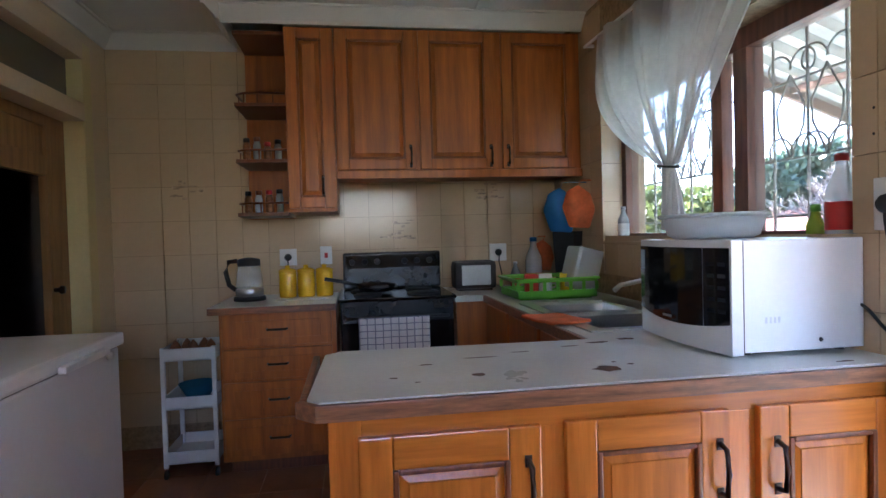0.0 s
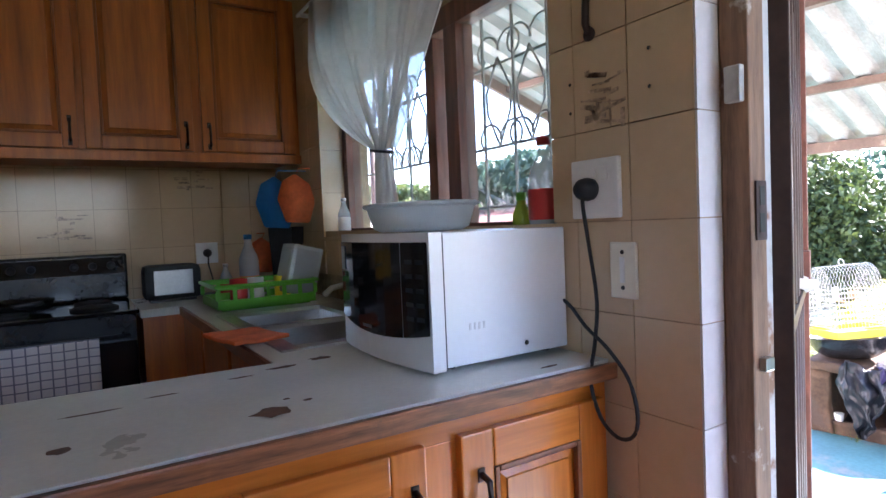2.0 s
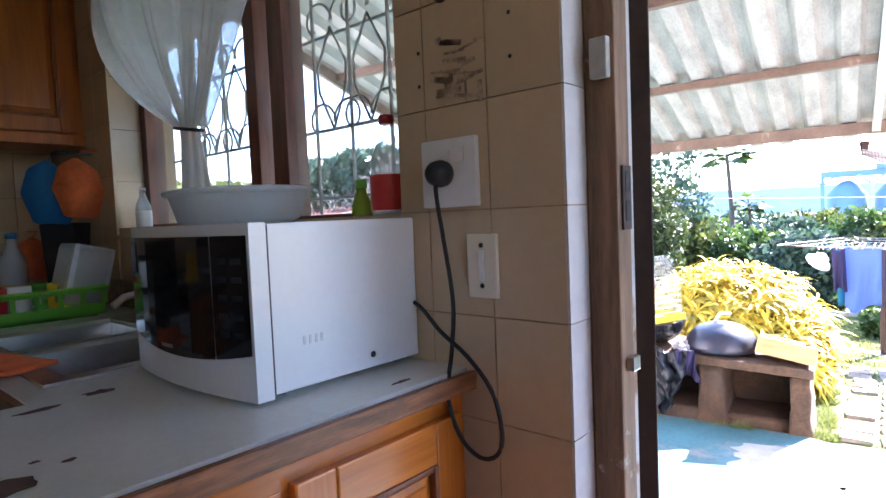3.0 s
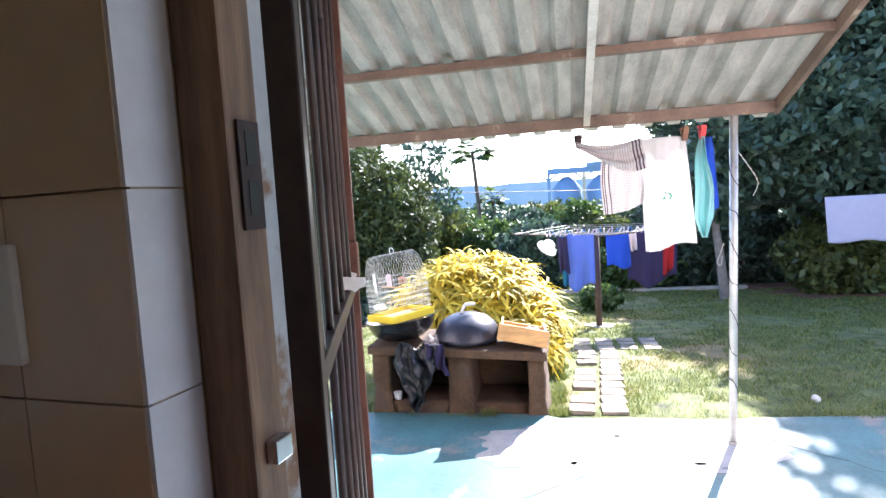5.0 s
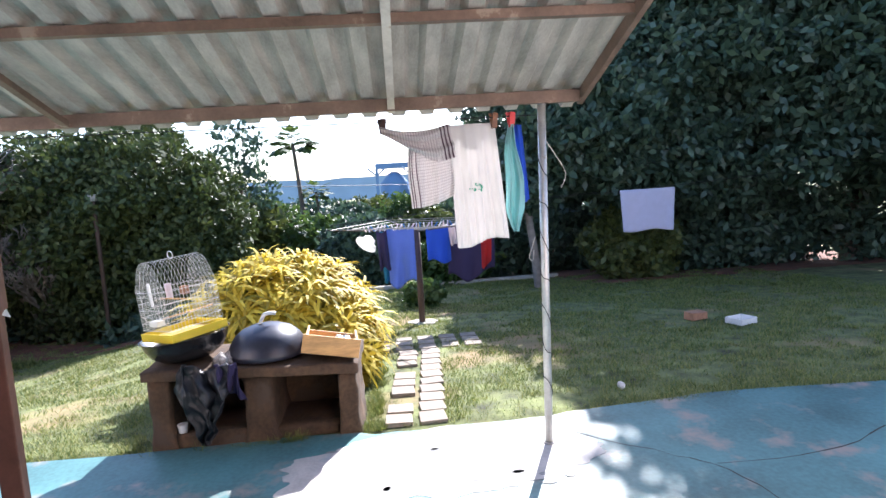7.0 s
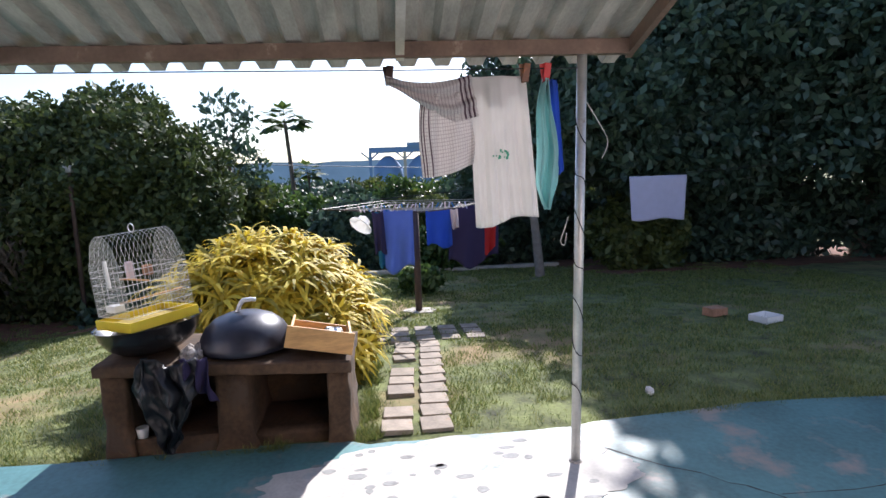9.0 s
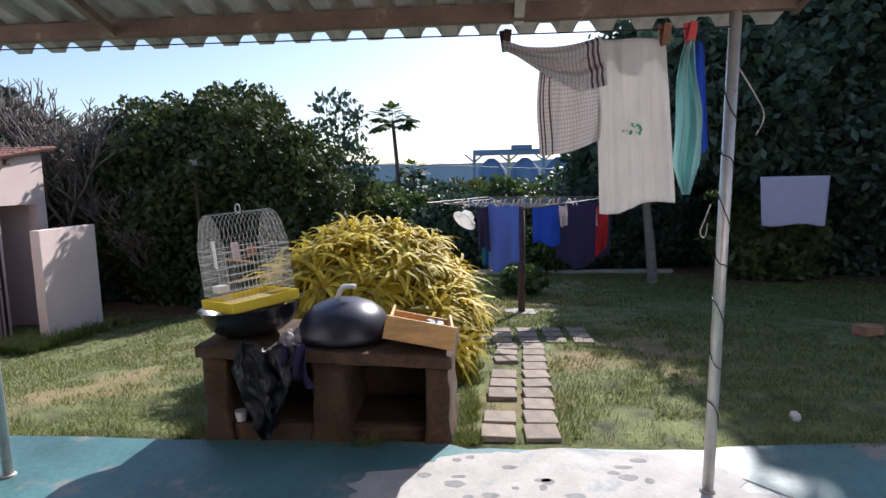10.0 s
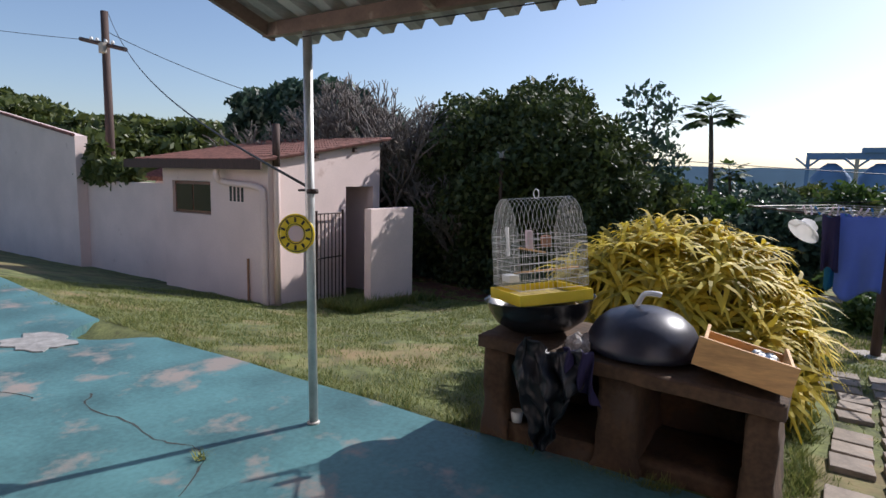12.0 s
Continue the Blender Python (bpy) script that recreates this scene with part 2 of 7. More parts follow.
ROOFT = mat("red_roof_tile", (0.19, 0.075, 0.058), 0.85, var=0.36, scale=9, bump=0.3, rand=0.15)
KETTLE = mat("blue_black_enamel", (0.03, 0.031, 0.05), 0.36, var=0.25, scale=6, bump=0.03, spec=0.6)
BAG = mat("black_bin_bag", (0.008, 0.009, 0.013), 0.42, var=0.3, scale=14, bump=0.6)
RAWPINE = mat("raw_pine_box", (0.62, 0.36, 0.14), 0.6, var=0.2, scale=3, fine=16, stretch=(10, 1.5, 10), bump=0.1)
WIRE = mat("white_wire", (0.72, 0.72, 0.70), 0.4, 0.3, var=0.08)
ASH = mat("ash", (0.40, 0.37, 0.35), 1.0, var=0.3, scale=30, bump=0.6)
BARK = mat("grey_bark", (0.17, 0.13, 0.10), 0.9, var=0.3, scale=8, fine=50, stretch=(6, 6, 1), bump=0.6)
PALEBARK = mat("pale_bark", (0.21, 0.18, 0.155), 0.85, var=0.2, scale=10, bump=0.4)
POLEW = mat("tarred_pole", (0.085, 0.05, 0.04), 0.8, var=0.25, scale=8, stretch=(8, 8, 1), bump=0.3)
CABLE = mat("black_cable", (0.015, 0.015, 0.016), 0.6)
STRAP = mat("yellow_line_paint", (0.80, 0.68, 0.05), 0.5, var=0.1)
# Distance haze is mixed into these two colours, silo works and hills.
BLUESTEEL = mat("hazy_blue_cladding", (0.14, 0.24, 0.42), 0.6, var=0.1, scale=0.2)
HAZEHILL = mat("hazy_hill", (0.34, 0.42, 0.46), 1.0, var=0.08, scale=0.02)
PAVER = mat("worn_paver", (0.32, 0.265, 0.21), 0.9, var=0.2, scale=6, bump=0.4, rand=0.12, patch=(0.33, 0.2, 0.12), patch_scale=4, patch_cut=0.62)
BRICKM = mat("orange_brick", (0.42, 0.22, 0.13), 0.9, var=0.2, scale=9, bump=0.4)
# Stands for the unlit pantry: its gloom is put into the colour.
DARKIN = mat("dim_room_shade", (0.10, 0.085, 0.07), 0.8, var=0.1)
LEAF_DARK = leaf_mat("dark_green_leaf", (0.032, 0.064, 0.044), (0.085, 0.135, 0.080), 0.45, 0.25)
LEAF_MID = leaf_mat("mid_green_leaf", (0.035, 0.075, 0.018), (0.09, 0.14, 0.03), 0.5, 0.3)
LEAF_OLIVE = leaf_mat("olive_leaf", (0.05, 0.075, 0.02), (0.13, 0.15, 0.035), 0.5, 0.3)
LEAF_ROUND = leaf_mat("mango_leaf", (0.028, 0.048, 0.014), (0.085, 0.11, 0.028), 0.62, 0.2)
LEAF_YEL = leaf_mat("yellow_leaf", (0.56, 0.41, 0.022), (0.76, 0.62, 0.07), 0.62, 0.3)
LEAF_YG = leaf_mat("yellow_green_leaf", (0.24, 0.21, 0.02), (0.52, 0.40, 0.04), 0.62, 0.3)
GRASS = leaf_mat("grass_blade", (0.06, 0.115, 0.02), (0.30, 0.30, 0.085), 0.6, 0.35)
NET = cloth_mat("net_curtain", (0.86, 0.84, 0.83), sheer=0.2, glow=0.5)
NETD = cloth_mat("gathered_net", (0.80, 0.78, 0.76), sheer=0.08, glow=0.4)
WHITEC = cloth_mat("white_cotton", (0.84, 0.82, 0.80), glow=0.3)
CHECKC = cloth_mat("checked_cotton", (0.82, 0.79, 0.77), glow=0.35, check=((0.52, 0.47, 0.48), 22, 0.20), stripe=((0.10, 0.06, 0.08), 0, (0.05, 0.10, 0.20)))
CHECKF = cloth_mat("checked_cotton_fold", (0.80, 0.77, 0.75), glow=0.3, check=((0.45, 0.40, 0.42), 26, 0.25), stripe=((0.10, 0.06, 0.08), 0, (0.86, 0.91, 0.96)))
TEAC = cloth_mat("checked_tea_towel", (0.72, 0.69, 0.68), glow=0.1, check=((0.22, 0.22, 0.27), 9, 0.14))
MINTC = cloth_mat("mint_cotton", (0.36, 0.66, 0.66), glow=0.3)
BLUEC = cloth_mat("royal_blue_cotton", (0.03, 0.10, 0.55), glow=0.25)
PALEBLUEC = cloth_mat("washed_blue_cotton", (0.14, 0.22, 0.62), glow=0.25)
TEALC = cloth_mat("teal_cotton", (0.02, 0.16, 0.26), glow=0.2)
NAVYC = cloth_mat("navy_cotton", (0.03, 0.022, 0.075), glow=0.1)
REDC = cloth_mat("red_cotton", (0.55, 0.03, 0.03), glow=0.2)
LILACC = cloth_mat("lilac_white_cotton", (0.62, 0.60, 0.76), glow=0.2)
THINP = cloth_mat("thin_white_plastic", (0.86, 0.90, 0.93), glow=0.45)
PINKC = cloth_mat("pink_white_cotton", (0.72, 0.60, 0.62), glow=0.2)

# ---- building helpers ----
BASES = {}


ON_WORKTOP = {"worktop", "sink", "kettle", "serving_tray", "canister", "toaster", "dish_rack", "glass_dish", "mug", "detergent_bottle", "sauce_bottle", "sink_caddy", "wash_cloth", "microwave_oven", "plastic_basin"}
WORKTOP_DROP = Vector((0, 0, -0.012))       # the worktops lie this much under 0.90


def thing(name, label, category, base=(0, 0, 0), group="", kind="", yard=False, shift=(0, 0, 0)):
    ob = new(name)
    ob.empty_display_size = 0.1
    place = Vector(base) + Vector(shift) + (WORKTOP_DROP if name in ON_WORKTOP else Vector())
    ob.matrix_world = (YARD if yard else Matrix()) @ Matrix.Translation(place)
    BASES[ob.name] = Vector(base)
    return tagged(ob, label, category, group, kind)


def part(name, bm, material, parent, label="", smooth=False, kind=""):
    """One mesh object under a thing or a part. The bmesh is in the thing's own frame (house or yard) and is moved to the thing's base."""
    base = BASES[parent.name]
    bmesh.ops.translate(bm, verts=bm.verts, vec=-base)
    me = bpy.data.meshes.new(name)
    bmesh.ops.recalc_face_normals(bm, faces=bm.faces)
    bm.to_mesh(me)
    bm.free()
    return part_mesh(name, me, material, parent, label, smooth, kind)


def part_mesh(name, me, material, parent, label="", smooth=False, kind=""):
    me.materials.append(material)
    if smooth:
        me.shade_smooth()
    ob = new(name, me)
    ob.parent = parent
    BASES[ob.name] = BASES[parent.name]
    return tagged(ob, label, kind=kind)


def solid(name, bm, material, label, category, kind="structure", yard=False, smooth=False):
    """A piece of the setting that is one mesh."""
    me = bpy.data.meshes.new(name)
    bmesh.ops.recalc_face_normals(bm, faces=bm.faces)
    bm.to_mesh(me)
    bm.free()
    me.materials.append(material)
    if smooth:
        me.shade_smooth()
    ob = new(name, me)
    ob.matrix_world = YARD if yard else Matrix()
    BASES[ob.name] = Vector((0, 0, 0))
    return tagged(ob, label, category, kind=kind)


def box(x0, x1, y0, y1, z0, z1, bevel=0.0, bm=None):
    own = bm is None
    b = bmesh.new()
    vs = [b.verts.new((x, y, z)) for x in (x0, x1) for y in (y0, y1) for z in (z0, z1)]
    for q in ((0, 1, 3, 2), (4, 6, 7, 5), (0, 4, 5, 1), (2, 3, 7, 6), (0, 2, 6, 4), (1, 5, 7, 3)):
        b.faces.new([vs[i] for i in q])
    if bevel:
        bmesh.ops.bevel(b, geom=b.edges[:], offset=bevel, segments=2, affect="EDGES", profile=0.6)
    if own:
        return b
    return join(bm, b)


def join(bm, other):
    me = bpy.data.meshes.new("tmp")
    other.to_mesh(me)
    other.free()
    bm.from_mesh(me)
    bpy.data.meshes.remove(me)
    return bm


def tube(points, r, seg=8, bm=None, closed=False, taper=None):
    """A tube along points."""
    bm = bm or bmesh.new()
    pts = [Vector(p) for p in points]
    rings = []
    for i, p in enumerate(pts):
        a = pts[i - 1] if (i or closed) else p
        c = pts[(i + 1) % len(pts)] if (i < len(pts) - 1 or closed) else p
        d = (c - a).normalized()
        side = d.cross(Vector((0.13, 0.21, 0.97)) if abs(d.z) < 0.9 else Vector((1, 0.1, 0))).normalized()
        up = side.cross(d)
        rad = r if taper is None else r + (taper - r) * i / max(1, len(pts) - 1)
        rings.append([bm.verts.new(p + rad * (math.cos(6.28319 * k / seg) * side + math.sin(6.28319 * k / seg) * up)) for k in range(seg)])
    n = len(rings)
    for i in range(n if closed else n - 1):
        a, c = rings[i], rings[(i + 1) % n]
        for k in range(seg):
            bm.faces.new((a[k], a[(k + 1) % seg], c[(k + 1) % seg], c[k]))
    if not closed:
        bm.faces.new(rings[0][::-1])
        bm.faces.new(rings[-1])
    return bm


def lathe(profile, at=(0, 0, 0), seg=24, bm=None, cap=True, sx=1.0, sy=1.0):
    """Turned shape from (radius, height) pairs."""
    bm = bm or bmesh.new()
    rings = []
    for r, z in profile:
        rings.append([bm.verts.new((at[0] + sx * r * math.cos(6.28319 * k / seg), at[1] + sy * r * math.sin(6.28319 * k / seg), at[2] + z)) for k in range(seg)])
    for a, c in zip(rings, rings[1:]):
        for k in range(seg):
            bm.faces.new((a[k], a[(k + 1) % seg], c[(k + 1) % seg], c[k]))
    if cap:
        bm.faces.new(rings[0][::-1])
        bm.faces.new(rings[-1])
    return bm


def turn(bm, m):
    bmesh.ops.transform(bm, matrix=m, verts=bm.verts)
    return bm


def about(p, rx=0, ry=0, rz=0):
    return Matrix.Translation(p) @ pose(0, 0, 0, rx, ry, rz) @ Matrix.Translation(-Vector(p))


def wobble(bm, amount, scale, seed=0):
    for v in bm.verts:
        v.co += amount * noise.noise_vector(v.co * scale + Vector((seed * 7.3, seed * 3.1, 0)))
    return bm


def sheet_mesh(name, n, m, fn, thick=0.0):
    """A cloth from a function of u, v in 0..1, with uv and a little thickness."""
    verts = [fn(i / n, j / m) for j in range(m + 1) for i in range(n + 1)]
    w = n + 1
    faces = [(j * w + i, j * w + i + 1, (j + 1) * w + i + 1, (j + 1) * w + i) for j in range(m) for i in range(n)]
    uvs = [(i / n, j / m) for j in range(m + 1) for i in range(n + 1)]
    if thick:
        k = len(verts)
        nor = []
        for j in range(m + 1):
            for i in range(n + 1):
                a = Vector(verts[j * w + min(i + 1, n)]) - Vector(verts[j * w + max(i - 1, 0)])
                b = Vector(verts[min(j + 1, m) * w + i]) - Vector(verts[max(j - 1, 0) * w + i])
                nor.append(a.cross(b).normalized() * thick)
        verts = verts + [tuple(Vector(v) + d) for v, d in zip(verts, nor)]
        faces = faces + [tuple(k + x for x in f[::-1]) for f in faces]
        rim = [j * w for j in range(m + 1)] + [m * w + i for i in range(1, n + 1)] + [j * w + n for j in range(m - 1, -1, -1)] + [i for i in range(n - 1, 0, -1)]
        for a, b in zip(rim, rim[1:] + rim[:1]):
            faces.append((a, b, b + k, a + k))
        uvs = uvs + uvs
    me = bpy.data.meshes.new(name)
    me.from_pydata([tuple(v) for v in verts], [], faces)
    lay = me.uv_layers.new(name="UVMap")
    for lp in me.loops:
        lay.data[lp.index].uv = uvs[lp.vertex_index]
    me.shade_smooth()
    return me


def cloth(name, label, category, fn, material, n=30, m=30, thick=0.002, base=(0, 0, 0), yard=True, group=""):
    me = sheet_mesh(name, n, m, lambda u, v: tuple(Vector(fn(u, v)) - Vector(base)), thick)
    me.materials.append(material)
    ob = new(name, me)
    ob.matrix_world = (YARD if yard else Matrix()) @ Matrix.Translation(base)
    BASES[ob.name] = Vector(base)
    return tagged(ob, label, category, group)


def pieces(name, mesh, places, parent, material=None):
    """Alike pieces that share one mesh, each an object under its parent."""
    if material:
        mesh.materials.append(material)
    base = BASES[parent.name]
    for m in places:
        ob = new(name, mesh)
        ob.parent = parent
        ob.matrix_local = Matrix.Translation(-base) @ m


def mesh_of(bm, name):
    me = bpy.data.meshes.new(name)
    bm.to_mesh(me)
    bm.free()
    return me

# ---- the house: room from x -2.68 to 0, y -2.6 to 2.66 ----
LW, BW, SW, CH = -2.68, 2.66, -2.6, 2.425
WIN = (0.385, 1.955, 1.16, 1.94)            # window y0, y1, z0, z1
DOOR = (-1.02, 0.0, 0.0, 2.08)

solid("floor", box(LW - 0.2, 0.25, SW - 0.2, BW + 0.2, -0.12, 0.0), GROUT, "dark grouted kitchen floor under terracotta tiles", "floor")
b = box(LW - 0.2, 0.25, SW - 0.2, BW + 0.2, CH, CH + 0.12)
solid("ceiling", b, CEIL, "plain white painted kitchen ceiling board", "ceiling")
b = bmesh.new()
for y0, y1, z0, z1 in ((WIN[1], BW + 0.2, -0.12, CH), (WIN[0], WIN[1], -0.12, WIN[2]), (WIN[0], WIN[1], WIN[3], CH), (DOOR[1], WIN[0], -0.12, CH), (DOOR[0], DOOR[1], DOOR[3], CH), (SW - 0.2, DOOR[0], -0.12, CH)):
    box(0.008, 0.25, y0, y1, z0, z1, bm=b)
wall_east = solid("wall_east", b, GROUT, "tiled kitchen wall with window and back door", "wall")
wall_north = solid("wall_north", box(LW - 0.2, 0.0, BW + 0.008, BW + 0.2, -0.12, CH), GROUT, "cream tiled wall behind the stove", "wall")
b = bmesh.new()
for y0, y1, z0, z1 in ((SW - 0.2, 1.25, -0.12, CH), (2.42, BW, -0.12, CH), (1.25, 2.42, 2.27, CH)):
    box(LW - 0.16, LW, y0, y1, z0, z1, bm=b)
solid("wall_west", b, PAINT, "cream painted wall with a pantry doorway", "wall")
b = bmesh.new()
for x0, x1, z0, z1 in ((LW - 0.2, -1.75, -0.12, CH), (-0.45, 0.0, -0.12, CH), (-1.75, -0.45, -0.12, 1.2), (-1.75, -0.45, 1.9, CH)):
    box(x0, x1, SW - 0.2, SW, z0, z1, bm=b)
solid("wall_south", b, PAINT, "plain cream painted wall with a wide window", "wall")
# outer skin and the house roof that closes the place
solid("wall_outer", box(0.252, 0.262, DOOR[1] + 0.02, WIN[0] - 0.02, -0.5, 2.6), PINK, "pink plastered outside wall by the back door", "wall")
solid("wall_outer_south", box(0.252, 0.262, -6.5, DOOR[0] - 0.02, -0.5, 2.6), PINK, "pink plastered outside wall of the house", "wall")
solid("wall_outer_north", box(0.252, 0.262, WIN[1] + 0.02, 9.0, -0.5, 2.6), PINK, "pink plastered outside wall of the house", "wall")
solid("wall_outer_sill", box(0.252, 0.262, WIN[0] - 0.02, WIN[1] + 0.02, -0.5, WIN[2] - 0.02), PINK, "pink plastered outside wall under the window", "wall")
# cornice
b = bmesh.new()
def cove(p0, p1, inward):
    d = Vector(inward)
    prof = [(0, -0.085), (0.012, -0.085), (0.02, -0.07), (0.055, -0.03), (0.07, -0.012), (0.085, -0.012), (0.085, 0), (0, 0)]
    ra = [b.verts.new(Vector(p0) + d * u + Vector((0, 0, w))) for u, w in prof]
    rb = [b.verts.new(Vector(p1) + d * u + Vector((0, 0, w))) for u, w in prof]
    for i in range(len(prof)):
        k = (i + 1) % len(prof)
        b.faces.new((ra[i], ra[k], rb[k], rb[i]))
    b.faces.new(ra)
    b.faces.new(rb[::-1])
cove((LW, BW, CH - 0.002), (-1.9, BW, CH - 0.002), (0, -1, 0))
cove((LW, SW, CH - 0.002), (LW, BW, CH - 0.002), (1, 0, 0))
cove((-1.93, 2.18, CH - 0.004), (0.0, 2.18, CH - 0.004), (0, -1, 0))
cove((-1.93, 2.10, CH - 0.006), (-1.93, 2.6, CH - 0.006), (-1, 0, 0))
solid("trim", b, CEIL, "white moulded plaster cornice", "cornice")
b = bmesh.new()
box(-0.62, -0.60, 0.5, 2.17, CH - 0.012, CH - 0.002, bm=b)
box(-0.98, -0.96, -2.0, 2.09, CH - 0.01, CH - 0.002, bm=b)
solid("ceiling_strip", b, CEIL, "thin white cover strip on the ceiling", "trim")

# pantry doorway in the west wall
t = thing("door_frame", "cream painted pantry door frame with a glazed fanlight", "door frame", (LW, 1.8, 0), kind="structure")
for n2, bx in (("post", (LW - 0.14, LW + 0.02, 2.32, 2.42, 0, 2.27)), ("post", (LW - 0.14, LW + 0.02, 1.25, 1.34, 0, 2.27)), ("rail", (LW - 0.14, LW + 0.025, 1.34, 2.32, 1.86, 1.95)), ("rail", (LW - 0.14, LW + 0.025, 1.34, 2.32, 2.18, 2.27))):
    part(n2, box(*bx, bevel=0.004), YELLOWP if n2 == "post" else PAINT, t)
part("fanlight", box(LW - 0.07, LW - 0.06, 1.34, 2.32, 1.95, 2.18), glass_mat("dusty_glass", (0.35, 0.3, 0.22), 0.3, 0.6), t, "dull brown fanlight glass")
BROWND = mat("brown_varnished_door", (0.34, 0.18, 0.065), 0.45, var=0.2, scale=3, stretch=(10, 10, 1), bump=0.06)
t = thing("pantry_door", "brown wooden pantry door with an open upper panel", "door", (LW - 0.1, 1.83, 0))
for n2, bx in (("stile", (1.342, 1.70, 0.02, 1.855)), ("stile", (2.13, 2.318, 0.02, 1.855)), ("rail", (1.7005, 2.1295, 1.56, 1.66)), ("rail", (1.7005, 2.1295, 1.80, 1.855)), ("rail", (1.7005, 2.1295, 0.02, 0.30))):
    part(n2, box(LW - 0.12, LW - 0.08, *bx, bevel=0.003), BROWND, t)
part("header_panel", box(LW - 0.11, LW - 0.095, 1.7005, 2.1295, 1.6605, 1.7995), BROWND, t)
part("knob", turn(lathe([(0.012, 0), (0.012, 0.02), (0.022, 0.03), (0.018, 0.045)], seg=14), Matrix.Translation((LW - 0.08, 2.16, 1.0)) @ pose(0, 0, 0, 0, 90)), BRONZE, t, smooth=True)
solid("wall_pantry", box(LW - 1.5, LW - 1.42, 0.6, 3.4, -0.12, CH), DARKIN, "back wall of the pantry, coloured dark as if unlit", "wall")
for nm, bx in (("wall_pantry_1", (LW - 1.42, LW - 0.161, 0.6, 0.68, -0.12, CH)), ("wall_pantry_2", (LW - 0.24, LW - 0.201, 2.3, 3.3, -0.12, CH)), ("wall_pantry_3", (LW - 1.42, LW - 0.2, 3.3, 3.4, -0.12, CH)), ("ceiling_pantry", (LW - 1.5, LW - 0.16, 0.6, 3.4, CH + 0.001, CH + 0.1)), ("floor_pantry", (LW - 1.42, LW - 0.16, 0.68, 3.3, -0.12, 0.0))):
    solid(nm, box(*bx), DARKIN, "pantry surface coloured dark for the dim room", nm.split("_")[0])
t = thing("pantry_shelf", "dark pantry shelving with glassware", "shelf", (LW - 1.2, 2.4, 0))
for z in (0.5, 0.83, 1.16, 1.49):
    part("shelf", box(LW - 1.4, LW - 1.0, 1.6, 3.2, z, z + 0.02), DEEPWOOD, t)
part("upright", box(LW - 1.4, LW - 1.0, 1.58, 1.6, 0, 1.8), DEEPWOOD, t)
part("upright", box(LW - 1.4, LW - 1.0, 3.2, 3.22, 0, 1.8), DEEPWOOD, t)
for y, z in ((2.45, 1.18), (2.55, 1.18), (2.7, 0.52)):
    g = thing("drinking_glass", "clear drinking glass on the pantry shelf", "glass", (LW - 1.15, y, z), "pantry glasses")
    part("glass_body", lathe([(0.03, 0), (0.035, 0.11), (0.032, 0.11), (0.027, 0.005)], (LW - 1.15, y, z), 12), GLASS, g, smooth=True)


# ---- cupboards ----
def panel_door(name, x0, x1, z0, z1, yf, mtl, parent, handle_x=None, handle_z=(0, 0), th=0.02, s=0.058):
    """A raised-panel door whose front is at yf, facing -y: frame, bevelled panel, handle."""
    d = bmesh.new()
    box(x0, x0 + s, yf, yf + th, z0, z1, 0.004, d)
    box(x1 - s, x1, yf, yf + th, z0, z1, 0.004, d)
    dr = part(name, d, mtl, parent)
    for q0, q1 in ((z1 - s, z1), (z0, z0 + s)):
        part("rail", box(x0 + s + 0.0005, x1 - s - 0.0005, yf, yf + th, q0, q1, 0.004), PINE_H if mtl == PINE else mtl, dr)
    mo = bmesh.new()
    for bx in ((x0 + s - 0.001, x0 + s + 0.011, z0 + s, z1 - s), (x1 - s - 0.011, x1 - s + 0.001, z0 + s, z1 - s), (x0 + s + 0.0115, x1 - s - 0.0115, z1 - s - 0.011, z1 - s + 0.001), (x0 + s + 0.0115, x1 - s - 0.0115, z0 + s - 0.001, z0 + s + 0.011)):
        box(bx[0], bx[1], yf - 0.003, yf + 0.012, bx[2], bx[3], 0.0035, mo)
    part("moulding", mo, DEEPWOOD if mtl == PINE else MOULD, dr, "dark stained moulding")
    p = bmesh.new()
    a0, a1, c0, c1 = x0 + s - 0.004, x1 - s + 0.004, z0 + s - 0.004, z1 - s + 0.004
    rings = []
    for k, dy in ((0.0, 0.004), (0.010, 0.016), (0.034, 0.006), (0.036, 0.003)):
        rings.append([p.verts.new((x, yf + dy, z)) for x, z in ((a0 + k, c0 + k), (a1 - k, c0 + k), (a1 - k, c1 - k), (a0 + k, c1 - k))])
    for r0, r1 in zip(rings, rings[1:]):
        for k in range(4):
            p.faces.new((r0[k], r0[(k + 1) % 4], r1[(k + 1) % 4], r1[k]))
    p.faces.new(rings[-1])
    back = [p.verts.new((v.co.x, yf + th - 0.002, v.co.z)) for v in rings[0]]
    for k in range(4):
        p.faces.new((rings[0][(k + 1) % 4], rings[0][k], back[k], back[(k + 1) % 4]))
    p.faces.new(back[::-1])
    part("panel", p, mtl, dr)
    if handle_x is not None:
        h0, h1 = handle_z
        hb = tube([(handle_x, yf, h0), (handle_x, yf - 0.026, h0 + 0.006), (handle_x, yf - 0.032, (h0 + h1) / 2), (handle_x, yf - 0.026, h1 - 0.006), (handle_x, yf, h1)], 0.0065, 8)
        box(handle_x - 0.008, handle_x + 0.008, yf - 0.003, yf, h0 - 0.012, h0 + 0.014, 0.001, hb)
        box(handle_x - 0.008, handle_x + 0.008, yf - 0.003, yf, h1 - 0.014, h1 + 0.012, 0.001, hb)
        part("handle", hb, BRONZE, dr, "dark bronze bow handle", smooth=True)
    return dr


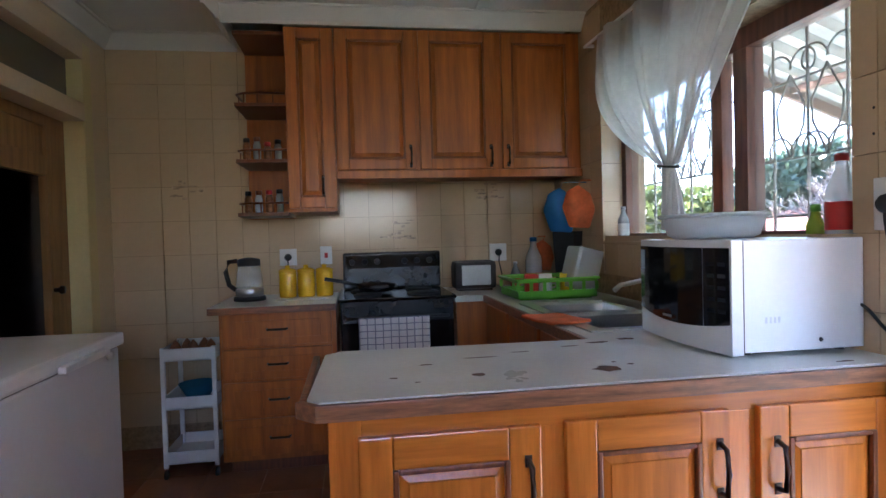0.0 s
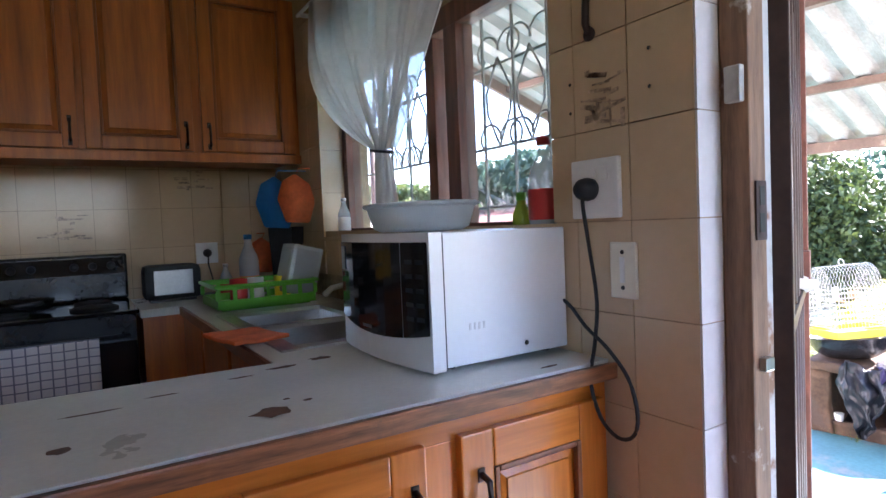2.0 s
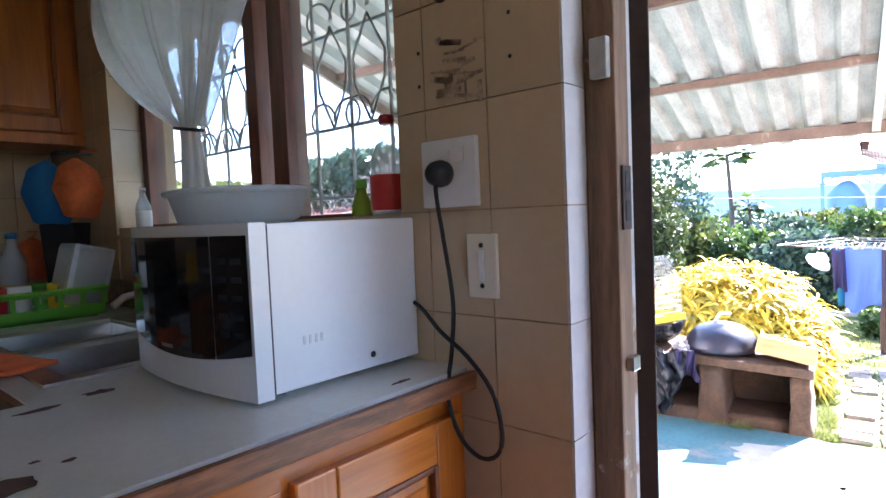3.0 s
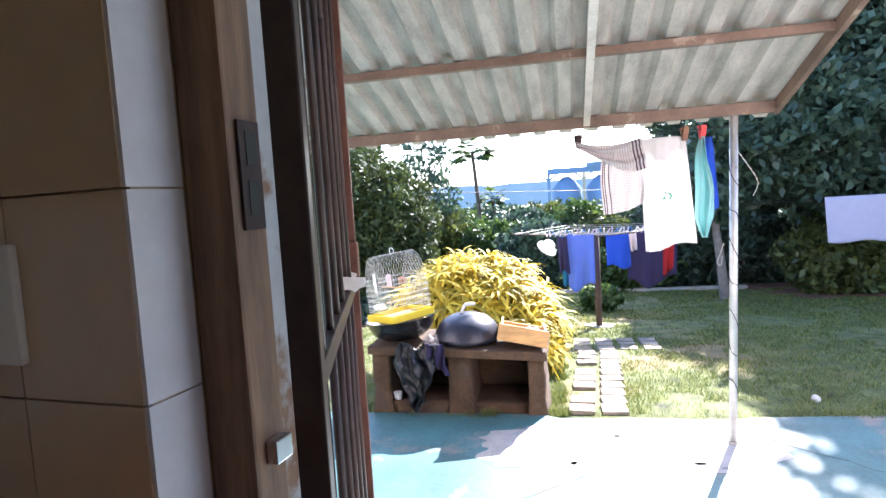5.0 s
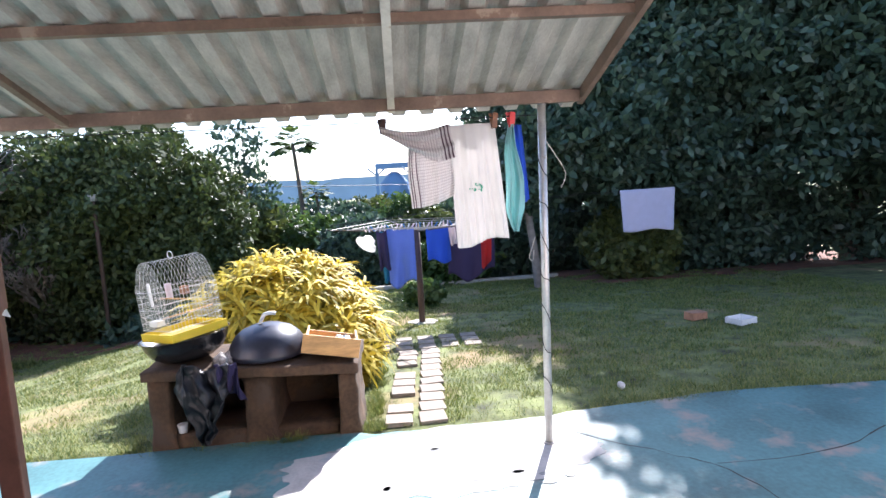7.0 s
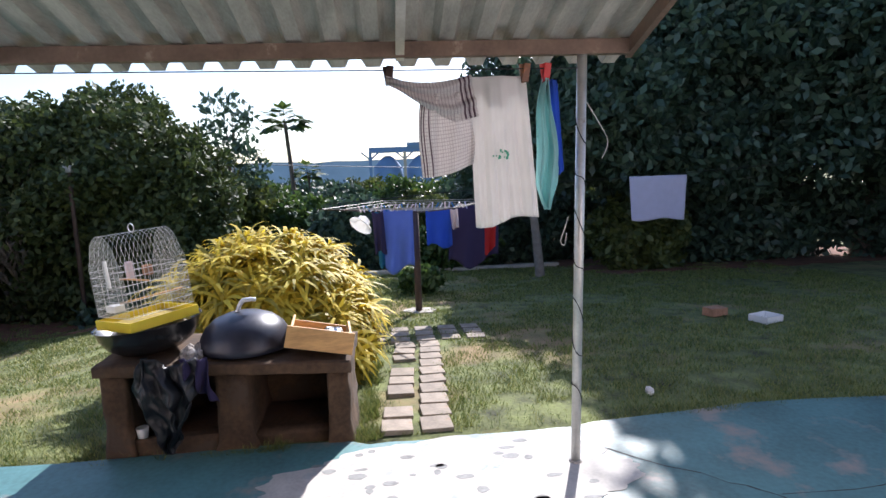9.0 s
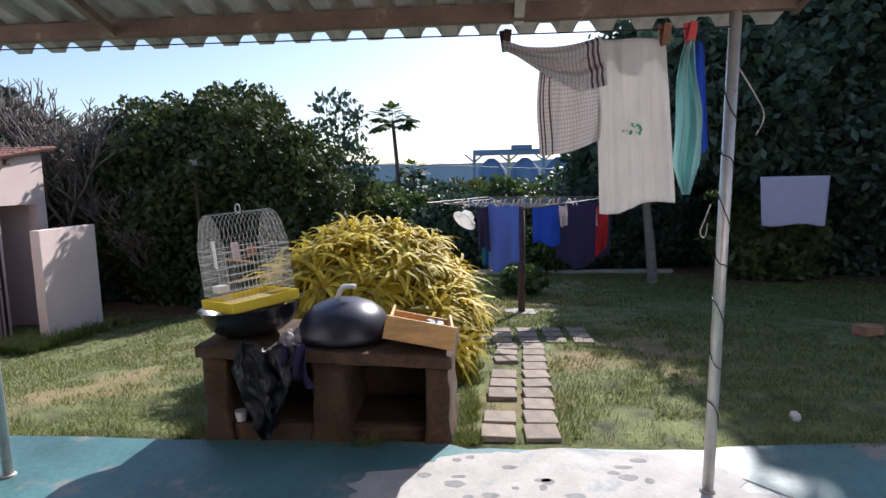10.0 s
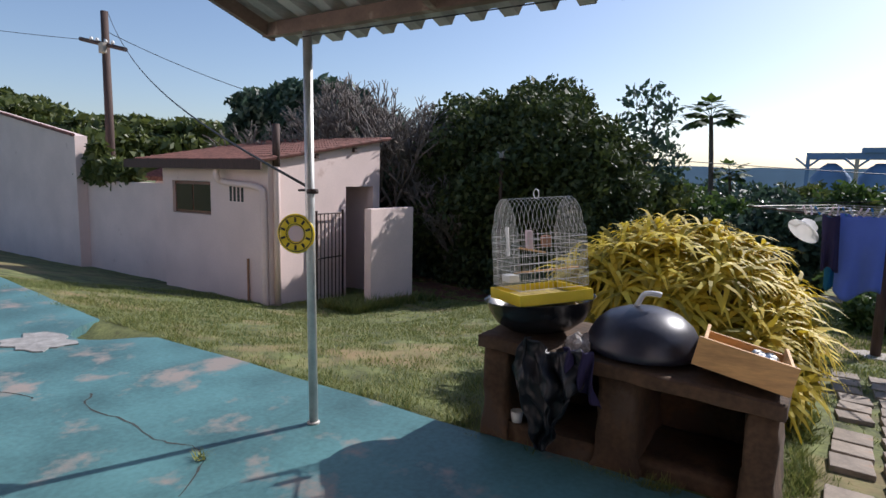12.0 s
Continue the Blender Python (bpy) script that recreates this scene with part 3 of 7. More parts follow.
# peninsula
PF = 0.235                                  # carcass front
t = thing("peninsula_cabinet", "honey pine peninsula cupboard with raised-panel doors", "cabinet", (-0.66, 0.48, 0))
c = bmesh.new()
box(-1.34, -0.005, PF + 0.02, 0.70, 0.09, 0.853, bm=c)
part("body", c, DARKWOOD, t)
part("plinth", box(-1.28, -0.005, PF + 0.07, 0.66, 0.0, 0.09), DEEPWOOD, t)
for x0, x1, z1 in ((-1.345, -1.292, 0.853), (-0.925, -0.85, 0.80), (-0.49, -0.395, 0.80), (-0.05, -0.005, 0.853)):
    part("face_frame_post", box(x0, x1, PF, PF + 0.02, 0.09, z1, 0.002), PINE, t)
part("top_rail", box(-1.292, -0.05, PF - 0.002, PF + 0.019, 0.80, 0.853, 0.002), PINE_H, t)
part("end_panel", box(-1.36, -1.342, PF, 0.70, 0.0, 0.853, 0.003), PINE, t)
panel_door("door", -1.30, -0.915, 0.11, 0.808, PF - 0.02, PINE, t, -0.945, (0.62, 0.735), s=0.07)
panel_door("door", -0.86, -0.478, 0.11, 0.81, PF - 0.02, PINE, t, -0.504, (0.622, 0.735), s=0.07)
panel_door("door", -0.405, -0.03, 0.11, 0.81, PF - 0.02, PINE, t, -0.362, (0.62, 0.73), s=0.075)

# worktop: peninsula and sink run as one slab, with hole for the sink
def slab_outline(pts, z0, z1):
    w = bmesh.new()
    lo = [w.verts.new((x, y, z0)) for x, y in pts]
    hi = [w.verts.new((x, y, z1)) for x, y in pts]
    w.faces.new(lo[::-1])
    w.faces.new(hi)
    for k in range(len(pts)):
        w.faces.new((lo[k], lo[(k + 1) % len(pts)], hi[(k + 1) % len(pts)], hi[k]))
    return w
SK = (-0.53, -0.09, 0.83, 1.62)             # sink hole
t = thing("worktop", "worn pale laminate worktop with chipped brown wooden edging", "worktop", (-0.6, 0.5, 0.86))
part("peninsula_top", slab_outline([(-1.375, 0.215), (-0.003, 0.225), (-0.003, SK[2]), (-0.598, SK[2]), (-0.598, 0.715), (-1.34, 0.74), (-1.385, 0.70), (-1.40, 0.25)], 0.866, 0.9), LAMINATE, t)
w = bmesh.new()
box(-0.598, SK[0], SK[2], BW - 0.002, 0.866, 0.9, bm=w)
box(SK[1], -0.003, SK[2], SK[3], 0.866, 0.9, bm=w)
box(SK[0], -0.003, SK[3], BW - 0.002, 0.866, 0.9, bm=w)
box(-0.765, -0.598, 2.12, BW - 0.002, 0.866, 0.9, bm=w)
part("sink_run_top", w, LAMINATE, t)
e = bmesh.new()
box(-1.38, -0.003, 0.198, 0.2145, 0.862, 0.898, 0.004, e)
box(-1.417, -1.4005, 0.25, 0.71, 0.862, 0.898, 0.004, e)
join(e, turn(box(-0.032, 0.032, -0.008, 0.008, 0.862, 0.898, 0.004), Matrix.Translation((-1.396, 0.225, 0)) @ pose(0, 0, 0, 0, 0, -45)))
wobble(e, 0.0012, 40)
part("edging", e, EDGE, t, "chipped brown wooden edging")
w = bmesh.new()
box(-0.612, -0.5985, 0.72, 2.12, 0.862, 0.898, 0.002, w)
part("edging", w, EDGE, t)

def chip(pts, z=0.9005):
    c2 = bmesh.new()
    c2.faces.new([c2.verts.new((x, y, z)) for x, y in pts])
    return c2
def blob_pts(cx, cy, rx, ry, n2=14, seed=1, rz=0.0):
    rnd = random.Random(seed)
    out = []
    for k in range(n2):
        a = 6.28319 * k / n2
        r = 0.65 + 0.5 * rnd.random()
        x, y = rx * r * math.cos(a), ry * r * math.sin(a)
        out.append((cx + x * math.cos(rz) - y * math.sin(rz), cy + x * math.sin(rz) + y * math.cos(rz)))
    return out
for cx, cy, rx, ry, sd in ((-0.715, 0.315, 0.038, 0.03, 3), (-1.02, 0.335, 0.018, 0.02, 4), (-1.13, 0.47, 0.02, 0.006, 5), (-0.98, 0.52, 0.05, 0.006, 6), (-0.86, 0.56, 0.035, 0.006, 7), (-0.70, 0.60, 0.03, 0.007, 8), (-0.50, 0.66, 0.03, 0.018, 9), (-1.22, 0.35, 0.012, 0.006, 10), (-1.17, 0.30, 0.008, 0.004, 11), (-0.64, 0.345, 0.01, 0.008, 12), (-0.15, 0.235, 0.03, 0.007, 13), (-0.60, 0.63, 0.04, 0.012, 14), (-0.67, 0.375, 0.007, 0.006, 15)):
    part("chipped_patch", chip(blob_pts(cx + 0.006, cy + 0.026, rx, ry, seed=sd)), PEELED, t, "dark bare board where the laminate peeled")

# sink
t = thing("sink", "stainless steel double sink with a swan-neck tap", "sink", (-0.3, 1.2, 0.9))
s = bmesh.new()
for y0, y1 in ((0.86, 1.22), (1.26, 1.60)):
    r0 = [(-0.50, y0), (-0.16, y0), (-0.16, y1), (-0.50, y1)]
    top = [s.verts.new((x, y, 0.905)) for x, y in r0]
    mid = [s.verts.new((x * 0.97 - 0.01, y + (0.012 if y == y0 else -0.012), 0.895)) for x, y in r0]
    bot = [s.verts.new((x * 0.93 - 0.023, y + (0.03 if y == y0 else -0.03), 0.74)) for x, y in r0]
    for a, c in ((top, mid), (mid, bot)):
        for k in range(4):
            s.faces.new((a[k], c[k], c[(k + 1) % 4], a[(k + 1) % 4]))
    s.faces.new(bot)
part("bowl", s, STEEL, t)
r = bmesh.new()
for bx in ((-0.55, -0.50, 0.81, 1.64), (-0.16, -0.07, 0.81, 1.64), (-0.50, -0.16, 0.81, 0.86), (-0.50, -0.16, 1.22, 1.26), (-0.50, -0.16, 1.60, 1.64)):
    box(*bx, 0.9005, 0.906, bm=r)
part("rim", r, STEEL, t)
tp = tube([(-0.09, 1.24, 0.90), (-0.09, 1.24, 1.0), (-0.10, 1.24, 1.02), (-0.14, 1.235, 1.025), (-0.25, 1.22, 1.01), (-0.28, 1.215, 0.99)], 0.010, 10)
part("tap", tp, STEEL, t, "chrome swan-neck tap", smooth=True)

# sink-run base cabinet and the stove end
t = thing("sink_cabinet", "dark red-brown base cupboard under the sink", "cabinet", (-0.3, 1.7, 0))
part("body", box(-0.575, -0.01, 0.72, BW - 0.01, 0.09, 0.70), DARKWOOD, t)
part("front", box(-0.585, -0.576, 0.72, 2.14, 0.09, 0.853), DARKWOOD, t)
part("return_front", box(-0.755, -0.585, 2.15, 2.17, 0.09, 0.853, 0.002), DARKWOOD, t)
part("return_body", box(-0.755, -0.585, 2.17, BW - 0.01, 0.09, 0.853), DARKWOOD, t)
for y0 in (0.76, 1.22, 1.68):
    part("door", box(-0.6, -0.5855, y0, y0 + 0.42, 0.12, 0.84, 0.004), DARKWOOD, t)

# stove
t = thing("stove", "black free-standing electric stove with a raised control panel", "stove", (-1.07, 2.3, 0))
part("body", box(-1.375, -0.785, 2.06, BW - 0.02, 0.03, 0.885, 0.006), BLACK, t)
part("hob", box(-1.385, -0.775, 2.02, BW - 0.03, 0.887, 0.905, 0.005), BLACKG, t)
part("control_panel", box(-1.365, -0.775, 2.575, BW - 0.02, 0.907, 1.125, 0.012), BLACK, t)
part("panel_glass", box(-1.35, -0.79, 2.568, 2.574, 1.03, 1.11), BLACKG, t)
for k in range(6):
    x = -1.31 + (0.075 * k if k < 3 else 0.075 * k + 0.09)
    kb = turn(lathe([(0.019, 0), (0.019, 0.006), (0.014, 0.022), (0.012, 0.024)], seg=16), Matrix.Translation((x, 2.567, 1.07)) @ pose(0, 0, 0, 90))
    part("knob", kb, BLACKP, t, smooth=True)
for cx, cy, rr in ((-1.23, 2.18, 0.075), (-0.93, 2.18, 0.09), (-1.23, 2.43, 0.09), (-0.93, 2.43, 0.075)):
    part("hotplate", lathe([(rr, 0), (rr, 0.008), (rr - 0.012, 0.012), (0.01, 0.011)], (cx, cy, 0.905), 28), BLACKP, t, smooth=True)
part("oven_door", box(-1.37, -0.79, 2.04, 2.058, 0.2, 0.78, 0.005), BLACKG, t)
part("oven_handle", tube([(-1.34, 2.04, 0.80), (-1.34, 2.0, 0.805), (-0.82, 2.0, 0.805), (-0.82, 2.04, 0.80)], 0.009, 8), BLACKP, t, smooth=True)
t = thing("frying_pan", "black frying pan on the stove top", "pan", (-1.2, 2.3, 0.917))
part("pan_body", lathe([(0.09, 0), (0.115, 0.04), (0.112, 0.04), (0.088, 0.004)], (-1.18, 2.3, 0.918), 28), BLACK, t, smooth=True)
part("handle", tube([(-1.29, 2.3, 0.955), (-1.36, 2.29, 0.975), (-1.46, 2.28, 0.995)], 0.010, 8), BLACKP, t, smooth=True)
cloth("tea_towel", "checked grey and white tea towel hung on the oven handle", "tea towel", lambda u, v: (-1.285 + 0.36 * u, 1.988 + 0.004 * math.sin(u * 17), 0.81 - 0.30 * v), TEAC, 20, 20, 0.003, (-1.1, 1.99, 0.7), yard=False)

# drawer unit with its own top
t = thing("drawer_unit", "red-brown wooden four-drawer kitchen unit", "drawers", (-1.7, 2.4, 0))
part("body", box(-1.99, -1.40, 2.14, BW - 0.01, 0.08, 0.853), DARKWOOD, t)
part("plinth", box(-1.96, -1.42, 2.2, BW - 0.01, 0.0, 0.08), DEEPWOOD, t)
for z0, z1 in ((0.11, 0.30), (0.315, 0.49), (0.505, 0.66), (0.675, 0.845)):
    d = box(-1.975, -1.425, 2.118, 2.138, z0, z1, 0.005)
    dr = part("drawer", d, DARKWOOD, t)
    part("panel", box(-1.92, -1.48, 2.112, 2.119, z0 + 0.04, z1 - 0.04, 0.003), DARKWOOD, dr)
    part("handle", tube([(-1.75, 2.112, (z0 + z1) / 2), (-1.745, 2.09, (z0 + z1) / 2), (-1.655, 2.09, (z0 + z1) / 2), (-1.65, 2.112, (z0 + z1) / 2)], 0.006, 8), BRONZE, dr, smooth=True)
t = thing("worktop", "short pale laminate worktop with brown edge", "worktop", (-1.7, 2.4, 0.865))
part("top", box(-2.02, -1.395, 2.04, BW - 0.002, 0.866, 0.9, 0.002), LAMINATE, t)
part("edging", box(-2.02, -1.395, 2.024, 2.039, 0.864, 0.898, 0.003), EDGE, t)

# wall cupboards
UF = 2.185
t = thing("wall_cupboard", "honey wood three-door wall cupboard with raised panels", "cupboard", (-0.7, 2.4, 1.56))
part("body", box(-1.372, -0.004, UF + 0.021, BW - 0.004, 1.555, 2.335), DARKWOOD, t)
part("bottom_rail", box(-1.372, -0.004, UF - 0.004, UF + 0.02, 1.53, 1.572, 0.003), DARKWOOD, t)
for x0, x1, hx in ((-1.365, -0.945, -0.975), (-0.922, -0.50, -0.53), (-0.462, -0.03, -0.432)):
    panel_door("door", x0, x1, 1.578, 2.33, UF, DARKWOOD, t, hx, (1.60, 1.70))
t = thing("wall_cupboard", "tall narrow red-brown wall cupboard with one door", "cupboard", (-1.5, 2.4, 1.36))
part("body", box(-1.63, -1.376, UF + 0.021, BW - 0.004, 1.36, 2.335), DARKWOOD, t)
panel_door("door", -1.625, -1.38, 1.38, 2.33, UF, DARKWOOD, t, -1.445, (1.45, 1.54))
t = thing("spice_shelf", "open red-brown corner shelf with rails and spice jars", "shelf", (-1.75, 2.5, 1.36))
part("back", box(-1.90, -1.634, BW - 0.03, BW - 0.004, 1.34, 2.335), DARKWOOD, t)
for z in (1.345, 1.63, 1.93, 2.31):
    part("shelf", box(-1.90, -1.634, 2.26, BW - 0.03, z, z + 0.02, 0.003), DEEPWOOD, t)
    if z < 2.2:
        part("rail", tube([(-1.635, 2.262, z + 0.07), (-1.85, 2.262, z + 0.07), (-1.893, 2.30, z + 0.07), (-1.893, 2.62, z + 0.07)], 0.006, 6), DEEPWOOD, t, smooth=True)
        for x, y in ((-1.70, 2.262), (-1.78, 2.262), (-1.85, 2.262), (-1.893, 2.36)):
            part("spindle", tube([(x, y, z + 0.015), (x, y, z + 0.07)], 0.004, 6), DEEPWOOD, t)
rnd = random.Random(5)
LIDC = (BLACKP, DEEPWOOD, REDL, BLACKP)
for z in (1.366, 1.651):
    for k in range(4):
        x = -1.855 + 0.055 * k
        j = thing("spice_jar", "small glass spice jar on the corner shelf", "jar", (x, 2.33, z), "spice jars")
        hh = 0.075 + 0.03 * rnd.random()
        part("jar", lathe([(0.018, 0), (0.021, 0.01), (0.021, hh - 0.02), (0.015, hh)], (x, 2.33, z), 12), PET if k % 2 else EDGE, j, smooth=True)
        part("lid", lathe([(0.017, hh + 0.001), (0.017, hh + 0.022), (0.014, hh + 0.024)], (x, 2.33, z), 12), LIDC[k], j, smooth=True)

# chest freezer
t = thing("chest_freezer", "white chest freezer with a hinged lid", "freezer", (-2.42, 0.85, 0))
part("body", box(LW + 0.02, -2.222, 0.15, 1.485, 0.04, 0.815, 0.012), WHITEP, t)
part("lid", box(LW + 0.01, -2.205, 0.14, 1.50, 0.822, 0.872, 0.012), WHITEP, t)
part("seal", box(LW + 0.03, -2.227, 0.16, 1.475, 0.8145, 0.8225), BLACKP, t)
part("handle", box(-2.207, -2.18, 0.97, 1.30, 0.82, 0.845, 0.006), WHITED, t)
part("lock", turn(lathe([(0.018, 0), (0.018, 0.012), (0.012, 0.02)], seg=14), Matrix.Translation((-2.222, 1.38, 0.80)) @ pose(0, 0, 0, 0, 90)), STEEL, t, smooth=True)

# trolley
t = thing("kitchen_trolley", "white plastic three-tier kitchen trolley on castors", "trolley", (-2.19, 2.33, 0))
for x in (-2.28, -2.03):
    for y in (2.18, 2.48):
        part("post", box(x - 0.011, x + 0.011, y - 0.011, y + 0.011, 0.06, 0.68, 0.003), WHITED, t)
        part("castor", turn(lathe([(0.022, -0.009), (0.025, 0), (0.022, 0.009)], seg=14), Matrix.Translation((x, y, 0.026)) @ pose(0, 0, 0, 0, 90)), BLACKP, t, smooth=True)
for z in (0.08, 0.36, 0.61):
    tb = box(-2.285, -2.025, 2.17, 2.49, z, z + 0.008)
    for bx in ((-2.285, -2.025, 2.17, 2.176), (-2.285, -2.025, 2.484, 2.49), (-2.285, -2.279, 2.17, 2.49), (-2.031, -2.025, 2.17, 2.49)):
        box(*bx, z, z + 0.065, bm=tb)
    part("tray", tb, WHITED, t)
t = thing("teal_bowl", "dark teal bowl on the trolley", "bowl", (-2.16, 2.33, 0.37))
part("bowl", lathe([(0.05, 0), (0.1, 0.09), (0.096, 0.09), (0.045, 0.006)], (-2.15, 2.33, 0.37), 24), TEALC, t, smooth=True)
for k in range(5):
    x, y = -2.25 + 0.045 * k, 2.30 + 0.05 * (k % 2)
    o = thing("onion", "brown onion in the trolley's top tray", "onion", (x, y, 0.62), "onions")
    part("bulb", lathe([(0.008, 0), (0.03, 0.015), (0.033, 0.035), (0.02, 0.06), (0.004, 0.08)], (x, y, 0.618), 14), EDGE, o, smooth=True)

# small things on the drawer unit
t = thing("kettle", "glass electric kettle with black handle and steel base", "kettle", (-1.87, 2.36, 0.9))
part("base", lathe([(0.085, 0), (0.085, 0.018), (0.078, 0.024)], (-1.87, 2.36, 0.9005), 28), BLACKP, t, smooth=True)
part("collar", lathe([(0.072, 0.024), (0.074, 0.065), (0.07, 0.067)], (-1.87, 2.36, 0.9005), 28), STEEL, t, smooth=True)
part("glass_body", lathe([(0.072, 0.067), (0.073, 0.10), (0.060, 0.19), (0.058, 0.19), (0.070, 0.10), (0.069, 0.069)], (-1.87, 2.36, 0.9005), 28, cap=False), GLASS, t, smooth=True)
part("lid", lathe([(0.061, 0.19), (0.06, 0.225), (0.02, 0.235), (0.0, 0.236)], (-1.87, 2.36, 0.9005), 28, cap=False), BLACKP, t, smooth=True)
part("handle", tube([(-1.93, 2.35, 1.12), (-1.975, 2.345, 1.115), (-1.99, 2.345, 1.06), (-1.975, 2.345, 0.99), (-1.94, 2.35, 0.96)], 0.013, 10), BLACKP, t, smooth=True)
t = thing("serving_tray", "thin dark tray under the yellow canisters", "tray", (-1.56, 2.36, 0.9))
part("tray_body", box(-1.73, -1.41, 2.25, 2.47, 0.9005, 0.909, 0.003), STEEL, t)
for x in (-1.665, -1.565, -1.465):
    j = thing("canister", "bright yellow enamel canister on the tray", "canister", (x, 2.36, 0.91), "yellow canisters")
    part("body", lathe([(0.043, 0), (0.047, 0.006), (0.047, 0.13), (0.044, 0.135)], (x, 2.36, 0.9095), 22), YELLOW, j, smooth=True)
    part("lid", lathe([(0.048, 0.136), (0.048, 0.15), (0.03, 0.158), (0.012, 0.16), (0.014, 0.175), (0.0, 0.178)], (x, 2.36, 0.9095), 22, cap=False), YELLOW, j, smooth=True)


def socket_plate(x, z, w, h, name="wall_socket"):
    s2 = thing(name, "white square wall socket with a black plug", "socket", (x, BW, z))
    part("plate", box(x - w / 2, x + w / 2, BW - 0.012, BW - 0.001, z - h / 2, z + h / 2, 0.003), WHITED, s2)
    part("plug", turn(lathe([(0.021, 0), (0.022, 0.012), (0.015, 0.035), (0.008, 0.04)], seg=14), Matrix.Translation((x, BW - 0.012, z)) @ pose(0, 0, 0, 90)), BLACKP, s2, smooth=True)
    part("cord", tube([(x, BW - 0.04, z - 0.01), (x, BW - 0.03, z - 0.06), (x + 0.02, BW - 0.02, z - 0.14), (x + 0.01, BW - 0.05, 0.906)], 0.004, 6), CABLE, s2, smooth=True)
socket_plate(-1.69, 1.11, 0.10, 0.10)
socket_plate(-0.39, 1.10, 0.11, 0.11)
t = thing("switch_plate", "white cooker switch plate on the tiles", "switch", (-1.47, BW, 1.12))
part("plate", box(-1.50, -1.43, BW - 0.01, BW - 0.001, 1.06, 1.17, 0.003), WHITED, t)
part("rocker", box(-1.475, -1.455, BW - 0.016, BW - 0.0105, 1.10, 1.13, 0.002), REDL, t)

# by the sink: toaster, rack, bottles, mitts
t = thing("toaster", "black and steel two-slice toaster", "toaster", (-0.60, 2.42, 0.9))
part("body", box(-0.725, -0.475, 2.34, 2.50, 0.91, 1.075, 0.03), BLACKP, t)
part("side_panel", box(-0.685, -0.515, 2.333, 2.341, 0.935, 1.05, 0.003), STEEL, t)
part("foot", box(-0.70, -0.50, 2.36, 2.48, 0.9005, 0.912), BLACKP, t)
part("slot", box(-0.68, -0.52, 2.40, 2.415, 1.073, 1.077), CRACK, t)
t = thing("dish_rack", "bright green plastic dish rack", "dish rack", (-0.30, 1.95, 0.9))
d = bmesh.new()
x0, x1, y0, y1 = -0.52, -0.12, 1.75, 2.08
box(x0, x1, y0, y1, 0.908, 0.914, bm=d)
for bx in ((x0, x1, y0, y0 + 0.006), (x0, x1, y1 - 0.006, y1), (x0, x0 + 0.006, y0, y1), (x1 - 0.006, x1, y0, y1)):
    box(*bx, 0.908, 0.945, bm=d)
    box(*bx, 0.985, 1.0, bm=d)
for k in range(7):
    x = x0 + (x1 - x0) * k / 6
    box(x - 0.008, x + 0.008, y0, y0 + 0.006, 0.945, 0.985, bm=d)
    box(x - 0.008, x + 0.008, y1 - 0.006, y1, 0.945, 0.985, bm=d)
part("basket", d, GREENP, t)
part("rim", tube([(x0 - 0.008, y0 - 0.008, 1.0), (x1 + 0.008, y0 - 0.008, 1.0), (x1 + 0.008, y1 + 0.008, 1.0), (x0 - 0.008, y1 + 0.008, 1.0)], 0.008, 6, closed=True), GREENP, t)
part("foot", box(x0 + 0.02, x1 - 0.02, y0 + 0.02, y1 - 0.02, 0.9005, 0.9075), GREENP, t)
t = thing("glass_dish", "clear plastic box leaning in the dish rack", "container", (-0.15, 1.9, 0.95))
part("dish", turn(box(-0.24, -0.10, 1.80, 1.98, 0.93, 1.15, 0.02), about((-0.17, 1.89, 0.93), 0, 14, 0)), PET, t)
for k, (x, cm) in enumerate(((-0.40, REDL), (-0.33, WHITED), (-0.21, YPLAST))):
    m2 = thing("mug", "mug drying in the green rack", "mug", (x, 1.9, 0.915), "mugs in the rack")
    part("cup", lathe([(0.03, 0), (0.036, 0.01), (0.037, 0.10), (0.034, 0.10), (0.032, 0.012)], (x, 1.92, 0.915), 18), cm, m2, smooth=True)
    part("handle", tube([(x + 0.036, 1.92, 0.99), (x + 0.06, 1.92, 0.985), (x + 0.06, 1.92, 0.95), (x + 0.036, 1.92, 0.94)], 0.005, 6), cm, m2, smooth=True)


def bottle(name, label, at, h, r, body, cap_m, band=None, group=""):
    o = thing(name, label, "bottle", at, group)
    part("body", lathe([(r * 0.85, 0), (r, h * 0.05), (r, h * 0.55), (r * 0.92, h * 0.62), (r * 0.42, h * 0.82), (r * 0.36, h * 0.92)], at, 20), body, o, smooth=True)
    if band:
        part("label_band", lathe([(r * 1.015, h * band[1]), (r * 1.015, h * band[2])], at, 20, cap=False), band[0], o, smooth=True)
    part("cap", lathe([(r * 0.42, h * 0.921), (r * 0.42, h), (r * 0.3, h * 1.005)], at, 16), cap_m, o, smooth=True)
    return o
bottle("detergent_bottle", "clear dish detergent bottle with an orange label", (-0.235, 2.40, 0.901), 0.30, 0.05, PET, BLUE, (OLABEL, 0.08, 0.30))
bottle("sauce_bottle", "small clear bottle with red label", (-0.36, 2.36, 0.901), 0.16, 0.03, PET, WHITED, (REDL, 0.1, 0.4))
t = thing("sink_caddy", "black plastic drainer box by the window", "container", (-0.08, 2.2, 0.9))
part("tub", lathe([(0.07, 0), (0.09, 0.33), (0.085, 0.33), (0.064, 0.01)], (-0.095, 2.2, 0.901), 4, sx=1.0, sy=1.0), BLACKP, t)
